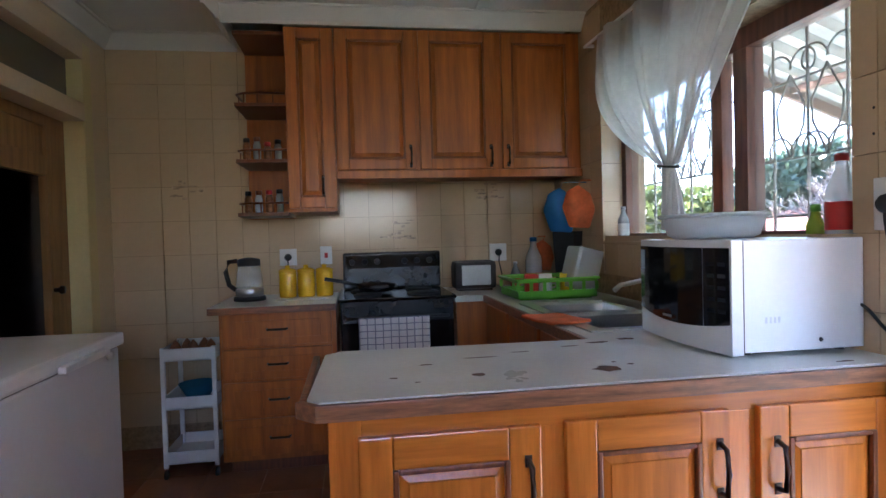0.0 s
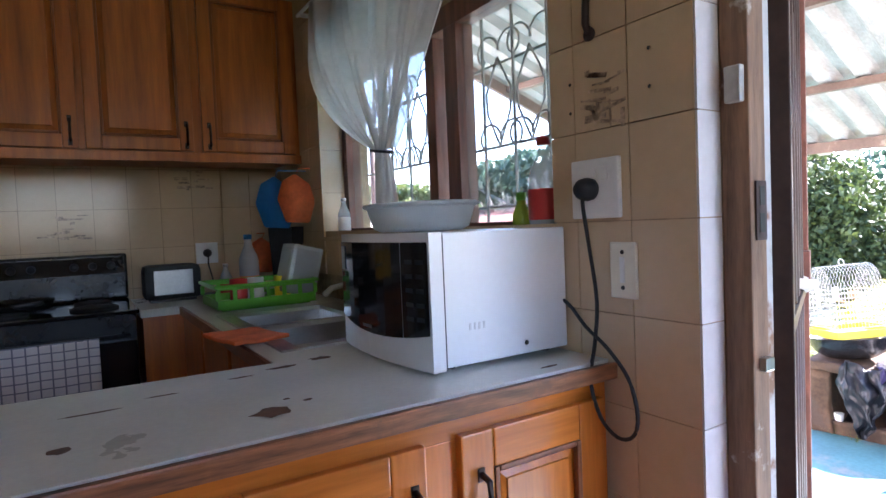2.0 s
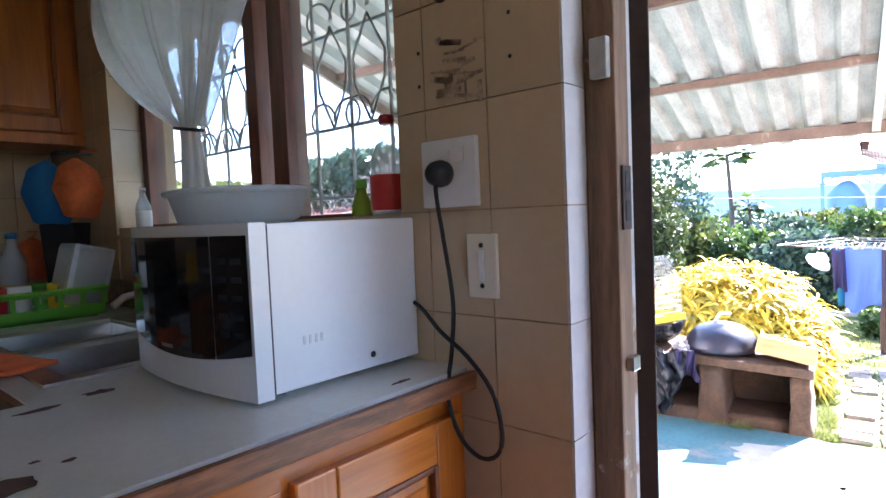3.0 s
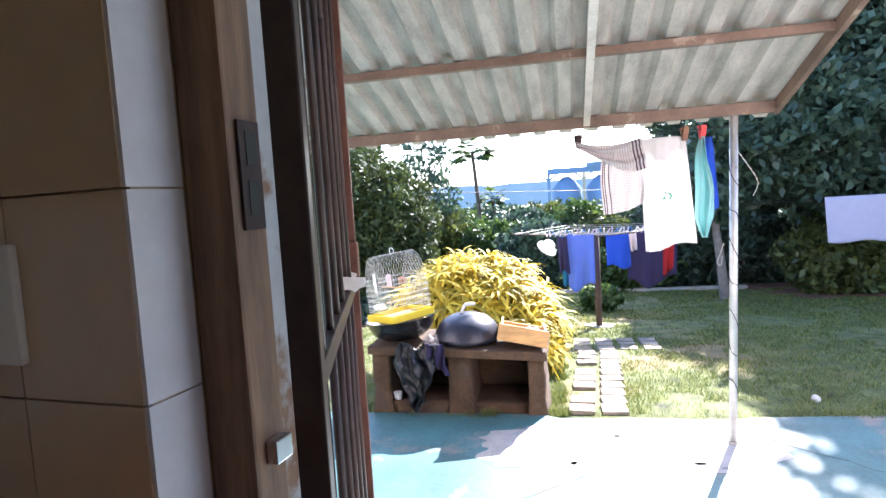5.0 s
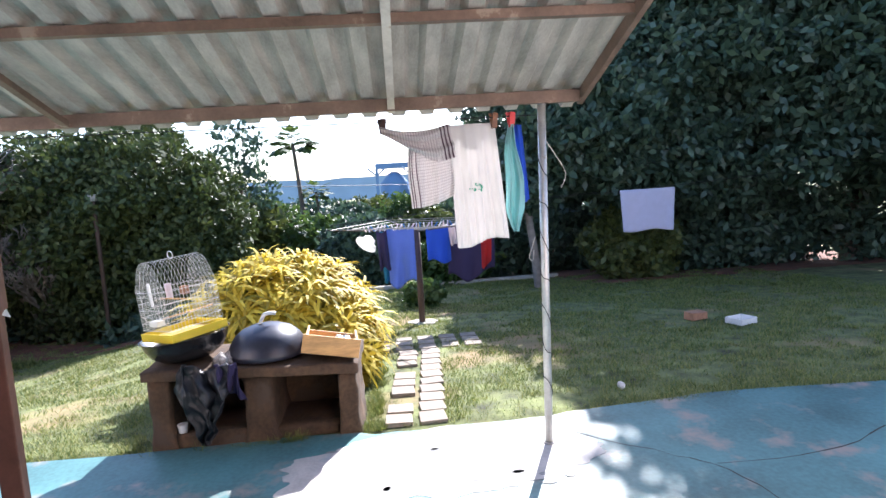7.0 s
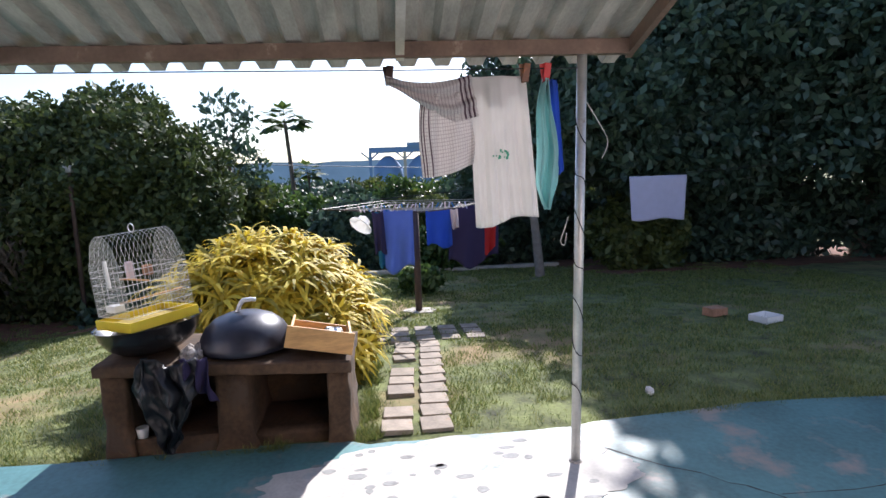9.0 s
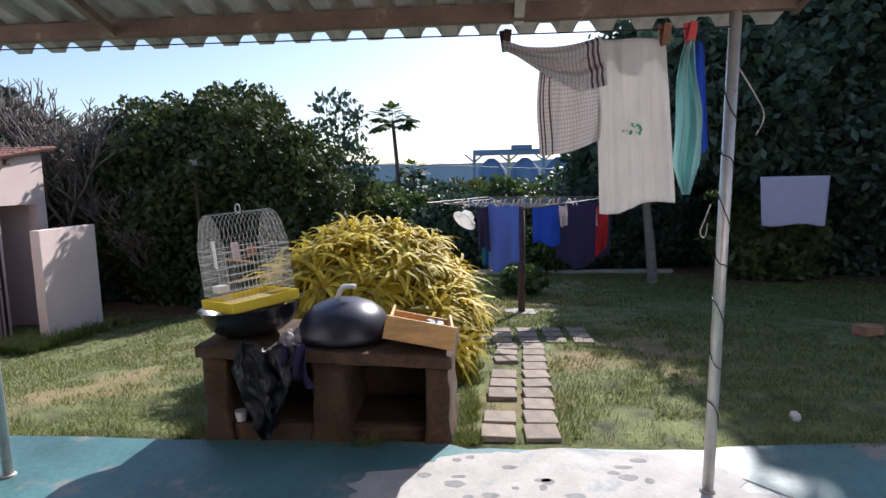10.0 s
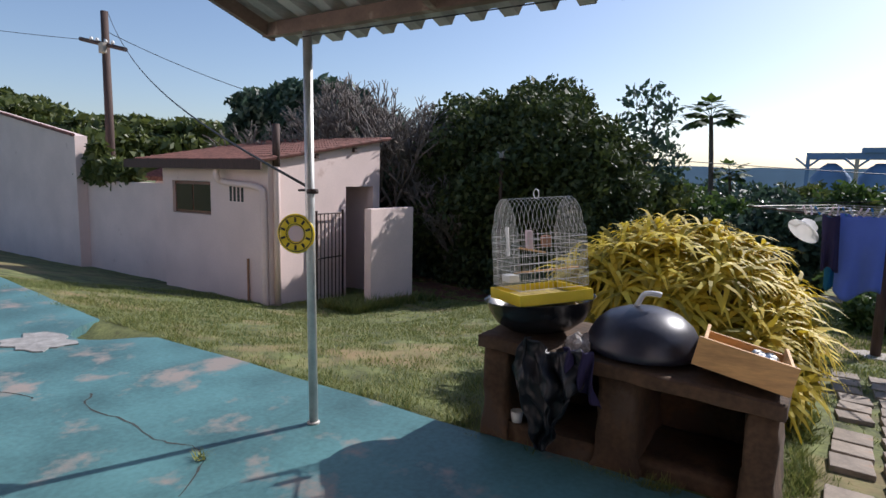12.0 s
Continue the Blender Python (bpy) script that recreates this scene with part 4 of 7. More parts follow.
for n2, cm, x, y, z, s2, lb in (("oven_mitt", ORANGE, -0.08, 2.07, 1.335, 0.85, "orange quilted pot holder hung on the tiles"), ("oven_mitt", BLUE, -0.16, 2.14, 1.32, 0.9, "blue pot holder hung by the orange one"), ("dish_cloth", ORANGE, -0.12, 2.58, 1.06, 0.7, "faded orange cloth hung on the tiles")):
    g = bmesh.new()
    for k in range(2):
        off = -0.012 + 0.014 * k
        pts = [(-0.07, -0.12), (0.06, -0.11), (0.10, 0.02), (0.07, 0.12), (0.0, 0.16), (-0.08, 0.10), (-0.105, 0.0)]
        ring = [g.verts.new((off, px * s2, pz * s2)) for px, pz in pts]
        g.faces.new(ring if k else ring[::-1])
    vs = list(g.verts)
    for k in range(7):
        g.faces.new((vs[k], vs[(k + 1) % 7], vs[7 + (k + 1) % 7], vs[7 + k]))
    bmesh.ops.bevel(g, geom=g.edges[:], offset=0.005, segments=2, affect="EDGES")
    turn(g, pose(0, 0, 0, 0, 0, 72 if y < 2.4 else 90))
    turn(g, Matrix.Translation((x, y, z)))
    o = thing(n2, lb, "pot holder", (x, y, z))
    part("pad", g, cm, o, smooth=True)
    part("loop", tube([(x, y, z + 0.14 * s2), (x + 0.02, y, z + 0.19 * s2), ((-0.002 if y < 2.4 else x), (y if y < 2.4 else BW - 0.002), z + 0.19 * s2)], 0.003, 6), cm, o)
t = thing("wash_cloth", "red-orange dish cloth on the sink edge", "cloth", (-0.575, 1.06, 0.905))
dc = box(-0.66, -0.50, 0.96, 1.18, 0.9065, 0.918, 0.004)
bmesh.ops.subdivide_edges(dc, edges=dc.edges[:], cuts=4, use_grid_fill=True)
part("cloth", wobble(turn(dc, about((-0.58, 1.07, 0.9), 0, 0, 12)), 0.006, 18), ORANGE, t, smooth=True)

# microwave oven, turned a little
t = thing("microwave_oven", "white microwave oven with a black glass door", "microwave", (-0.19, 0.6, 0.9))
part("body", box(-0.345, -0.004, 0.348, 0.80, 0.912, 1.194, 0.004), WHITEP, t)
fr = bmesh.new()
seg = 12
for k in range(seg + 1):                     # a gently bowed front
    y = 0.3465 + 0.455 * k / seg
    bow = 0.022 * (1 - (2 * k / seg - 1) ** 2)
    for z in (0.907, 1.1955):
        fr.verts.new((-0.377 - bow, y, z))
fr.verts.ensure_lookup_table()
for k in range(seg):
    fr.faces.new((fr.verts[2 * k], fr.verts[2 * k + 2], fr.verts[2 * k + 3], fr.verts[2 * k + 1]))
ex = bmesh.ops.extrude_face_region(fr, geom=fr.faces[:])
bmesh.ops.translate(fr, verts=[v for v in ex["geom"] if isinstance(v, bmesh.types.BMVert)], vec=(0.06, 0, 0))
for v in fr.verts:
    v.co.x = -0.3462 if v.co.x > -0.37 else v.co.x
part("front", fr, WHITEP, t)
gl = bmesh.new()
def bow_patch(bm, ya, yb, za, zb, off, sag=0.0):
    n3 = 10
    vs2 = []
    for k in range(n3 + 1):
        y = ya + (yb - ya) * k / n3
        q = (y - 0.3465) / 0.455
        bow = 0.022 * (1 - (2 * q - 1) ** 2)
        dip = sag * (1 - (2 * q - 1) ** 2)
        vs2.append((bm.verts.new((-0.377 - bow - off, y, za - dip)), bm.verts.new((-0.377 - bow - off, y, zb))))
    for a, c in zip(vs2, vs2[1:]):
        bm.faces.new((a[0], c[0], c[1], a[1]))
bow_patch(gl, 0.442, 0.800, 0.985, 1.176, 0.0025, 0.022)
part("door_glass", gl, BLACKG, t, "black glass door")
gl = bmesh.new()
bow_patch(gl, 0.350, 0.440, 0.985, 1.176, 0.0025, 0.022)
part("control_panel", gl, BLACKG, t, "black control panel with faint keys")
for k in range(5):
    for j in range(2):
        gl = bmesh.new()
        bow_patch(gl, 0.362 + 0.036 * j, 0.388 + 0.036 * j, 1.01 + 0.03 * k, 1.02 + 0.03 * k, 0.0035)
        part("key", gl, BLACKP, t)
st = bmesh.new()
bow_patch(st, 0.755, 0.79, 1.105, 1.165, 0.0045)
part("sticker", st, mat("blue_sticker", (0.35, 0.5, 0.62), 0.4), t, "pale blue oval sticker")
st = bmesh.new()
bow_patch(st, 0.58, 0.63, 0.975, 0.982, 0.0045)
part("name_bar", st, mat("grey_print", (0.35, 0.35, 0.37), 0.5), t, "small grey maker's mark")
for x, y in ((-0.31, 0.39), (-0.04, 0.39), (-0.31, 0.79), (-0.04, 0.79)):
    part("foot", lathe([(0.012, 0), (0.014, 0.011)], (x, y, 0.9008), 12), BLACKP, t)
part("screw", turn(lathe([(0.006, 0), (0.004, 0.003)], seg=10), Matrix.Translation((-0.13, 0.3475, 0.937)) @ pose(0, 0, 0, 90)), BLACKP, t)
part("seam", box(-0.346, -0.343, 0.3468, 0.3485, 0.914, 1.192), BLACKP, t)
vt = bmesh.new()
for k in range(4):
    box(-0.285 + 0.012 * k, -0.28 + 0.012 * k, 0.3468, 0.348, 0.985, 1.0, bm=vt)
part("vent", vt, mat("grey_vent", (0.68, 0.68, 0.70), 0.5), t)
t = thing("plastic_basin", "white oval plastic basin on the microwave", "basin", (-0.17, 0.82, 1.18))
BASIN = (-0.165, 0.745, 1.1955)
part("bowl", lathe([(0.11, 0), (0.128, 0.01), (0.145, 0.066), (0.141, 0.066), (0.122, 0.014), (0.10, 0.006)], BASIN, 40, sx=0.95, sy=1.26), THINP, t, smooth=True)
part("rim", lathe([(0.146, 0.064), (0.156, 0.068), (0.157, 0.074), (0.150, 0.077), (0.141, 0.072), (0.142, 0.0665)], BASIN, 40, cap=False, sx=0.95, sy=1.26), THINP, t, smooth=True)
t = thing("power_lead", "black microwave plug and looped lead on the wall", "cable", (-0.02, 0.27, 1.25), shift=(0, -0.012, 0))
pl = turn(lathe([(0.024, 0), (0.026, 0.012), (0.022, 0.03), (0.012, 0.042)], seg=18), Matrix.Translation((-0.015, 0.262, 1.262)) @ pose(0, 0, 0, 0, -90))
part("plug", pl, BLACKP, t, smooth=True)
lead = [(-0.04, 0.262, 1.255), (-0.04, 0.262, 1.22), (-0.03, 0.258, 1.14), (-0.03, 0.240, 1.02), (-0.045, 0.235, 0.93), (-0.06, 0.236, 0.85), (-0.055, 0.215, 0.775), (-0.05, 0.175, 0.742), (-0.05, 0.135, 0.755), (-0.05, 0.122, 0.80), (-0.05, 0.142, 0.87), (-0.05, 0.195, 0.925), (-0.035, 0.27, 0.96), (-0.015, 0.34, 1.0), (-0.006, 0.40, 1.02)]
def smooth_path(p, n3=4):
    p = [Vector(q) for q in p]
    out = []
    for i in range(len(p) - 1):
        a, b2, c2, d2 = p[max(i - 1, 0)], p[i], p[i + 1], p[min(i + 2, len(p) - 1)]
        for k in range(n3):
            q = k / n3
            out.append(0.5 * ((2 * b2) + (c2 - a) * q + (2 * a - 5 * b2 + 4 * c2 - d2) * q * q + (3 * b2 - a - 3 * c2 + d2) * q ** 3))
    return out + [p[-1]]
part("lead", tube(smooth_path(lead), 0.0042, 8), CABLE, t, smooth=True)
t = thing("wall_socket", "white square double socket on the tiled pier", "socket", (0, 0.25, 1.26))
part("plate", box(-0.013, -0.001, 0.174, 0.310, 1.198, 1.328, 0.004), WHITED, t)
part("rocker", box(-0.017, -0.013, 0.20, 0.222, 1.28, 1.31, 0.002), WHITED, t)
part("rocker", box(-0.017, -0.013, 0.235, 0.25, 1.285, 1.305, 0.002), WHITED, t)
t = thing("blank_plate", "narrow cream blanking plate with two screws", "plate", (0, 0.18, 1.1))
part("plate", box(-0.010, -0.001, 0.138, 0.206, 1.027, 1.146, 0.003), mat("cream_plastic", (0.75, 0.70, 0.58), 0.45, var=0.05), t)
part("slot", box(-0.013, -0.0095, 0.166, 0.178, 1.06, 1.115, 0.002), WHITED, t)
for z in (1.05, 1.125):
    part("screw", turn(lathe([(0.005, 0), (0.004, 0.002)], seg=10), Matrix.Translation((-0.010, 0.172, z)) @ pose(0, 0, 0, 0, -90)), BLACKP, t)
t = thing("wall_hook", "rusty iron hook stub high on the pier", "hook", (0, 0.25, 1.66))
part("shaft", tube([(-0.004, 0.255, 1.70), (-0.012, 0.252, 1.66), (-0.016, 0.25, 1.62), (-0.006, 0.25, 1.60)], 0.008, 8), IRON, t, smooth=True)
part("eye", turn(lathe([(0.014, 0), (0.016, 0.006), (0.008, 0.012)], seg=12), Matrix.Translation((-0.001, 0.25, 1.60)) @ pose(0, 0, 0, 0, -90)), IRON, t, smooth=True)

# window: frame, mullions, panes, sill, burglar grille
t = thing("window_1", "varnished brown timber kitchen window with clear panes", "window", (0.14, 1.15, 1.16), kind="structure")
WX0, WX1 = 0.12, 0.19
for bx in ((WIN[0], WIN[0] + 0.05, WIN[2], WIN[3]), (WIN[1] - 0.05, WIN[1], WIN[2], WIN[3]), (WIN[0] + 0.05, WIN[1] - 0.05, WIN[3] - 0.075, WIN[3]), (WIN[0] + 0.05, WIN[1] - 0.05, WIN[2], WIN[2] + 0.04), (0.955, 1.03, WIN[2] + 0.04, WIN[3] - 0.075)):
    part("window_frame", box(WX0, WX1, bx[0], bx[1], bx[2], bx[3], 0.003), FRAMEW, t)
part("casement_stile", box(0.135, 0.185, 1.125, 1.185, 1.2, 1.865, 0.003), FRAMEW, t)
part("pane", box(0.15, 0.154, 0.435, 0.955, 1.2, 1.865), GLASS, t).visible_shadow = False
part("pane", box(0.15, 0.154, 1.185, 1.905, 1.2, 1.865), GLASS, t).visible_shadow = False
part("window_sill", box(-0.004, 0.12, WIN[0] + 0.001, WIN[1] - 0.001, WIN[2] - 0.012, WIN[2] + 0.004, 0.003), TILE, t)
t = thing("burglar_grille", "cream painted wrought-iron scroll burglar bars", "grille", (0.225, 1.15, 1.16))
GX = 0.225
for y in (0.47, 0.63, 0.79, 0.95, 1.16, 1.32, 1.48, 1.64, 1.80):
    part("bar", tube([(GX, y, 1.165), (GX, y, 1.945)], 0.0055, 6), IRONG, t)
for z in (1.25, 1.45, 1.72):
    part("cross_bar", tube([(GX + 0.008, 0.39, z), (GX + 0.008, 1.925, z)], 0.0055, 6), IRONG, t)
def scroll(cy, cz, s2, flip):
    pts = []
    for k in range(26):
        a = k / 25 * 4.6
        r2 = s2 * (0.075 - 0.012 * a)
        pts.append((GX + 0.004, cy + flip * (0.07 * s2 - r2 * math.cos(a)), cz + r2 * math.sin(a)))
    return tube(pts, 0.0042, 6)
for cy in (0.71, 0.87, 1.40, 1.56, 1.72):
    for cz in (1.47, 1.76):
        part("scroll", scroll(cy - 0.0, cz, 1.0, 1), IRONG, t, smooth=True)
        part("scroll", scroll(cy - 0.0, cz, 1.0, -1), IRONG, t, smooth=True)
    part("heart_stem", tube([(GX, cy, 1.45), (GX, cy - 0.06, 1.56), (GX, cy - 0.065, 1.63), (GX, cy, 1.74)], 0.0042, 6), IRONG, t, smooth=True)
    part("heart_stem", tube([(GX, cy, 1.45), (GX, cy + 0.06, 1.56), (GX, cy + 0.065, 1.63), (GX, cy, 1.74)], 0.0042, 6), IRONG, t, smooth=True)
t = thing("curtain_rail", "thin white curtain rail over the window", "curtain rail", (-0.04, 1.15, 2.2))
part("rail", tube([(-0.045, 0.28, 2.20), (-0.045, 2.02, 2.20)], 0.008, 8), WHITED, t)
for y in (0.30, 2.0):
    part("bracket", box(-0.045, -0.001, y - 0.008, y + 0.008, 2.192, 2.208, 0.002), WHITED, t)


def curtain(u, v):
    """Net drawn from the rail to a tie at y 1.20, z 1.47: one side falls steeply, the other sweeps across."""
    top, tie = 0.46 + (1.86 - 0.46) * u, 1.12 + 0.13 * u
    f2 = v ** (1.0 + 1.9 * u * u)
    y = top * (1 - f2) + tie * f2 + 0.10 * (1 - u) * math.sin(3.1416 * v) * (1 - v)
    z = 2.195 - 0.725 * v - 0.05 * math.sin(3.1416 * v) * (1 - u)
    fold = (1 - 0.5 * f2) * 0.020 * math.sin(u * 62 + 1.6 * math.sin(v * 2 + u * 9)) + 0.022 * (1 - 0.6 * f2) * math.sin(u * 27 + 1.5 * math.sin(v * 2)) + 0.008 * math.sin(u * 140)
    return (-0.05 + fold - 0.02 * math.sin(3.1416 * v), y, z)
cloth("net_curtain", "sheer white net curtain gathered into a knot", "curtain", curtain, NET, 150, 50, 0.0, (-0.05, 1.15, 2.19), yard=False)
def tail(u, v):
    w2 = 0.035 + 0.03 * v
    a = 6.28319 * u
    r3 = w2 * (1 + 0.18 * math.sin(a * 7 + v * 5))
    return (-0.05 + 0.5 * r3 * math.cos(a), 1.195 - 0.04 * v + r3 * math.sin(a), 1.468 - 0.255 * v)
cloth("curtain_tail", "hanging end of the knotted net curtain", "curtain", tail, NETD, 56, 16, 0.0, (-0.05, 1.15, 1.46), yard=False)
t = thing("curtain_tie", "thin dark cord round the curtain", "cord", (-0.05, 1.165, 1.466))
part("cord", tube([(-0.05 + 0.032 * math.cos(a), 1.195 + 0.06 * math.sin(a), 1.466 + 0.01 * math.sin(a)) for a in [6.28319 * k / 16 for k in range(16)]], 0.005, 6, closed=True), BLACKP, t)

# on the sill
bottle("cola_bottle", "clear plastic drink bottle with a red label", (0.05, 0.47, 1.166), 0.245, 0.042, PET, REDL, (REDL, 0.14, 0.46))
t = thing("squash_bottle", "small yellow-green bottle on the sill", "bottle", (0.05, 0.56, 1.166))
part("body", lathe([(0.022, 0), (0.026, 0.01), (0.025, 0.05), (0.013, 0.08), (0.012, 0.09)], (0.05, 0.565, 1.165), 16), JUICE, t, smooth=True)
part("cap", lathe([(0.014, 0.09), (0.014, 0.11), (0.01, 0.112)], (0.05, 0.565, 1.165), 14), GREENP, t, smooth=True)
bottle("spray_bottle", "slim clear bottle with white cap on the sill", (0.05, 1.80, 1.166), 0.17, 0.028, PET, WHITED, (WHITED, 0.15, 0.5))

# back door frame
t = thing("door_1", "weathered wooden back door frame with flaking white paint", "door frame", (0.12, -0.03, 0), kind="structure")
part("reveal_post", box(0.072, 0.125, -0.058, -0.002, 0, 2.06, 0.004), JAMB, t)
part("rebate_post", box(0.126, 0.165, -0.046, -0.002, 0, 2.06, 0.003), JAMBW, t)
part("outer_post", box(0.166, 0.25, -0.012, -0.002, 0, 2.06, 0.003), JAMBW, t)
part("head", box(0.072, 0.165, DOOR[0], -0.002, 2.061, 2.079, 0.002), JAMB, t)
part("far_post", box(0.072, 0.165, DOOR[0] + 0.002, DOOR[0] + 0.05, 0, 2.06, 0.004), JAMB, t)
part("threshold", box(0.0, 0.25, DOOR[0], 0.0, 0.001, 0.02, 0.004), JAMB, t)
ft = bmesh.new()
box(0.085, 0.118, -0.0625, -0.0585, 1.145, 1.255, 0.001, ft)
part("strike_plate", ft, IRON, t, "dark steel strike plate")
part("strike_hole", box(0.094, 0.11, -0.0635, -0.0627, 1.16, 1.195), CRACK, t)
part("strike_hole", box(0.094, 0.11, -0.0635, -0.0627, 1.21, 1.245), CRACK, t)
part("keeper", box(0.09, 0.118, -0.072, -0.0585, 0.90, 0.925, 0.002), STEEL, t, "bright steel bolt keeper")
part("door_stop", box(0.055, 0.0715, -0.052, -0.02, 1.40, 1.468, 0.004), IRONG, t, "cream catch with two screws")

# back gate, standing open
GH, GF = Vector((0.20, -0.045, 0)), Vector((1.13, 0.375, 0))
gd = (GF - GH)
glen = gd.length
gang = math.degrees(math.atan2(gd.y, gd.x))
t = thing("security_gate", "brown steel barred security gate standing open", "gate", (0.2, -0.045, 0.03))
GM = Matrix.Translation((GH.x, GH.y, 0)) @ pose(0, 0, 0, 0, 0, gang)
def gpart(n2, bm, m2, lb="", sm=False, par=None):
    return part(n2, turn(bm, GM), m2, par or t, lb, sm)
gpart("hinge_post", box(-0.02, 0.02, -0.02, 0.02, 0.04, 2.02, 0.003), IRON)
gpart("lock_post", box(glen - 0.02, glen + 0.02, -0.018, 0.018, 0.04, 2.02, 0.003), IRONR)
for z0, z1 in ((0.04, 0.07), (0.92, 0.955), (1.985, 2.02)):
    gpart("rail", box(0.02, glen - 0.02, -0.012, 0.012, z0, z1, 0.002), IRON)
nb = 6
for k in range(1, nb + 1):
    x = glen * k / (nb + 1)
    gpart("bar", tube([(x, 0, 0.07), (x, 0, 0.92)], 0.0075, 8), IRON, sm=True)
    gpart("bar", tube([(x, 0, 0.955), (x, 0, 1.985)], 0.0075, 8), IRON, sm=True)
for sx in (-1, 1):
    gpart("ornament", tube([(glen * 0.5, 0, 1.72), (glen * 0.5 + sx * 0.03, 0, 1.62), (glen * 0.5 + sx * 0.055, 0, 1.56)], 0.007, 6), IRON, sm=True)
gpart("lock_case", box(glen - 0.065, glen + 0.026, -0.024, 0.024, 0.955, 1.06, 0.004), IRONR)
gpart("lock_sticker", box(glen + 0.0205, glen + 0.0275, -0.014, 0.014, 0.97, 1.05), STRAP, "yellow sticker on the lock")
rg = turn(box(glen - 0.30, glen + 0.03, -0.03, 0.03, 0.945, 0.975, 0.004), Matrix())
bmesh.ops.subdivide_edges(rg, edges=rg.edges[:], cuts=4, use_grid_fill=True)
wobble(rg, 0.03, 12)
g2 = thing("white_rag", "crumpled white plastic rag on the gate rail", "rag", (1.0, 0.3, 0.95))
part("rag", turn(rg, GM), WHITEC, g2, smooth=True)

# tiles: shared mesh, .15 x .20
def tile_mesh(name, w, h, th, axis):
    g = 0.0012
    if axis == "y":
        b2 = box(g, w - g, -th, 0, g, h - g)
    else:
        b2 = box(-th, 0, g, w - g, g, h - g)
    return mesh_of(b2, name)

# ---- the yard ----
def ground_z(x, y):
    """Height of the ground in the yard's frame: level by the slab, then falling away."""
    side = min(1, max(0, (y - 1.0) / 4.5))
    k = 0.07 + 0.16 * side
    d = x - 4.0
    if d <= 0:
        return -0.56 if x < 3.78 else -0.50
    z = -0.50 - k * min(d, 3.6) - 0.07 * max(0, min(d, 10) - 3.6)
    if d > 10:
        z -= 0.10 * (min(d, 120) - 10)
    if d > 120:
        z -= 0.02 * (min(d, 400) - 120)
    return z


def grid_ground():
    xs = [-60, -30, -12, -4, 0, 2, 3.7] + [3.8 + 0.2 * i for i in range(62)] + [17, 19, 22, 26, 32, 40, 60, 90, 140, 220, 400, 800, 1500]
    ys = [-1200, -500, -200, -100, -60, -40, -30, -24, -20, -16] + [-13 + 0.4 * i for i in range(78)] + [19, 22, 26, 32, 40, 60, 100, 200, 500, 1200]
    vs = []
    for x in xs:
        for y in ys:
            near = 3.85 < x < 16.5 and -13 < y < 18
            dz = 0.02 * noise.noise(Vector((x * 1.3, y * 1.3, 0))) + 0.008 * noise.noise(Vector((x * 7, y * 7, 3))) if near else 0
            vs.append((x, y, ground_z(x, y) + dz))
    w = len(ys)
    fs = [(i * w + j, (i + 1) * w + j, (i + 1) * w + j + 1, i * w + j + 1) for i in range(len(xs) - 1) for j in range(w - 1)]
    me = bpy.data.meshes.new("ground")
    me.from_pydata(vs, [], fs)
    me.shade_smooth()
    me.materials.append(LAWN)
    ob = new("ground", me)
    ob.matrix_world = YARD
    BASES[ob.name] = Vector((0, 0, 0))
    return tagged(ob, "sloping garden lawn with dry worn patches", "ground", kind="structure")
ground = grid_ground()

# slab with an uneven outer edge
rnd = random.Random(11)
edge = []
y = -7.0
while y < 12.0:
    xe = 3.86 + 0.03 * noise.noise(Vector((y * 1.1, 0, 0)))
    if y < -1.6:
        xe += 0.12 * min(1, (-1.6 - y)) - 0.10 * max(0, -2.6 - y) * 0.6
    if -1.5 < y < -0.25:
        xe -= 0.05 + 0.03 * noise.noise(Vector((y * 6, 2, 0)))
    if 4.25 < y < 5.1:
        xe -= 0.42 * math.sin((y - 4.25) / 0.85 * 3.1416) ** 0.7
    if y > 5.1:
        xe += 0.11 * (y - 5.1)
    edge.append((xe, y))
    y += 0.12
pts = [(0.1, -7.0)] + edge + [(0.1, 12.0)]
solid("pavement", slab_outline(pts, -0.62, -0.48), SLAB, "worn turquoise-painted concrete yard slab", "pavement", yard=True)
t = thing("concrete_patch", "bare oval concrete cover set in the slab", "cover", (3.2, 4.72, -0.48), kind="", yard=True)
part("cover", slab_outline(blob_pts(3.22, 4.72, 0.22, 0.33, 22, 5), -0.479, -0.470), FLAKE, t)


def soft_blob(cx, cy, rx, ry, seed, n2=90):
    out = []
    for k in range(n2):
        a = 6.28319 * k / n2
        p = Vector((math.cos(a), math.sin(a), seed))
        r = 1 + 0.28 * noise.noise(p * 1.4) + 0.16 * noise.noise(p * 4) + 0.08 * noise.noise(p * 11)
        out.append((cx + rx * r * math.cos(a), cy + ry * r * math.sin(a)))
    return out
# Worn concrete; the sunlit paleness between the shadows is put in its colour.
t = thing("worn_sunlit_patch", "bare worn concrete, coloured paler where the sun falls", "worn patch", (3.4, -0.8, -0.479), kind="structure", yard=True)
part("worn_area", slab_outline(soft_blob(3.30, -0.75, 0.45, 0.95, 3.3, 140), -0.4795, -0.477), PALECONC, t)
rnd = random.Random(31)
for k in range(40):
    part("paint_flake", slab_outline(soft_blob(2.95 + 0.75 * rnd.random(), -1.4 + 1.4 * rnd.random(), 0.012 + 0.02 * rnd.random(), 0.015 + 0.035 * rnd.random(), k, 16), -0.4785, -0.476), FLAKE, t)


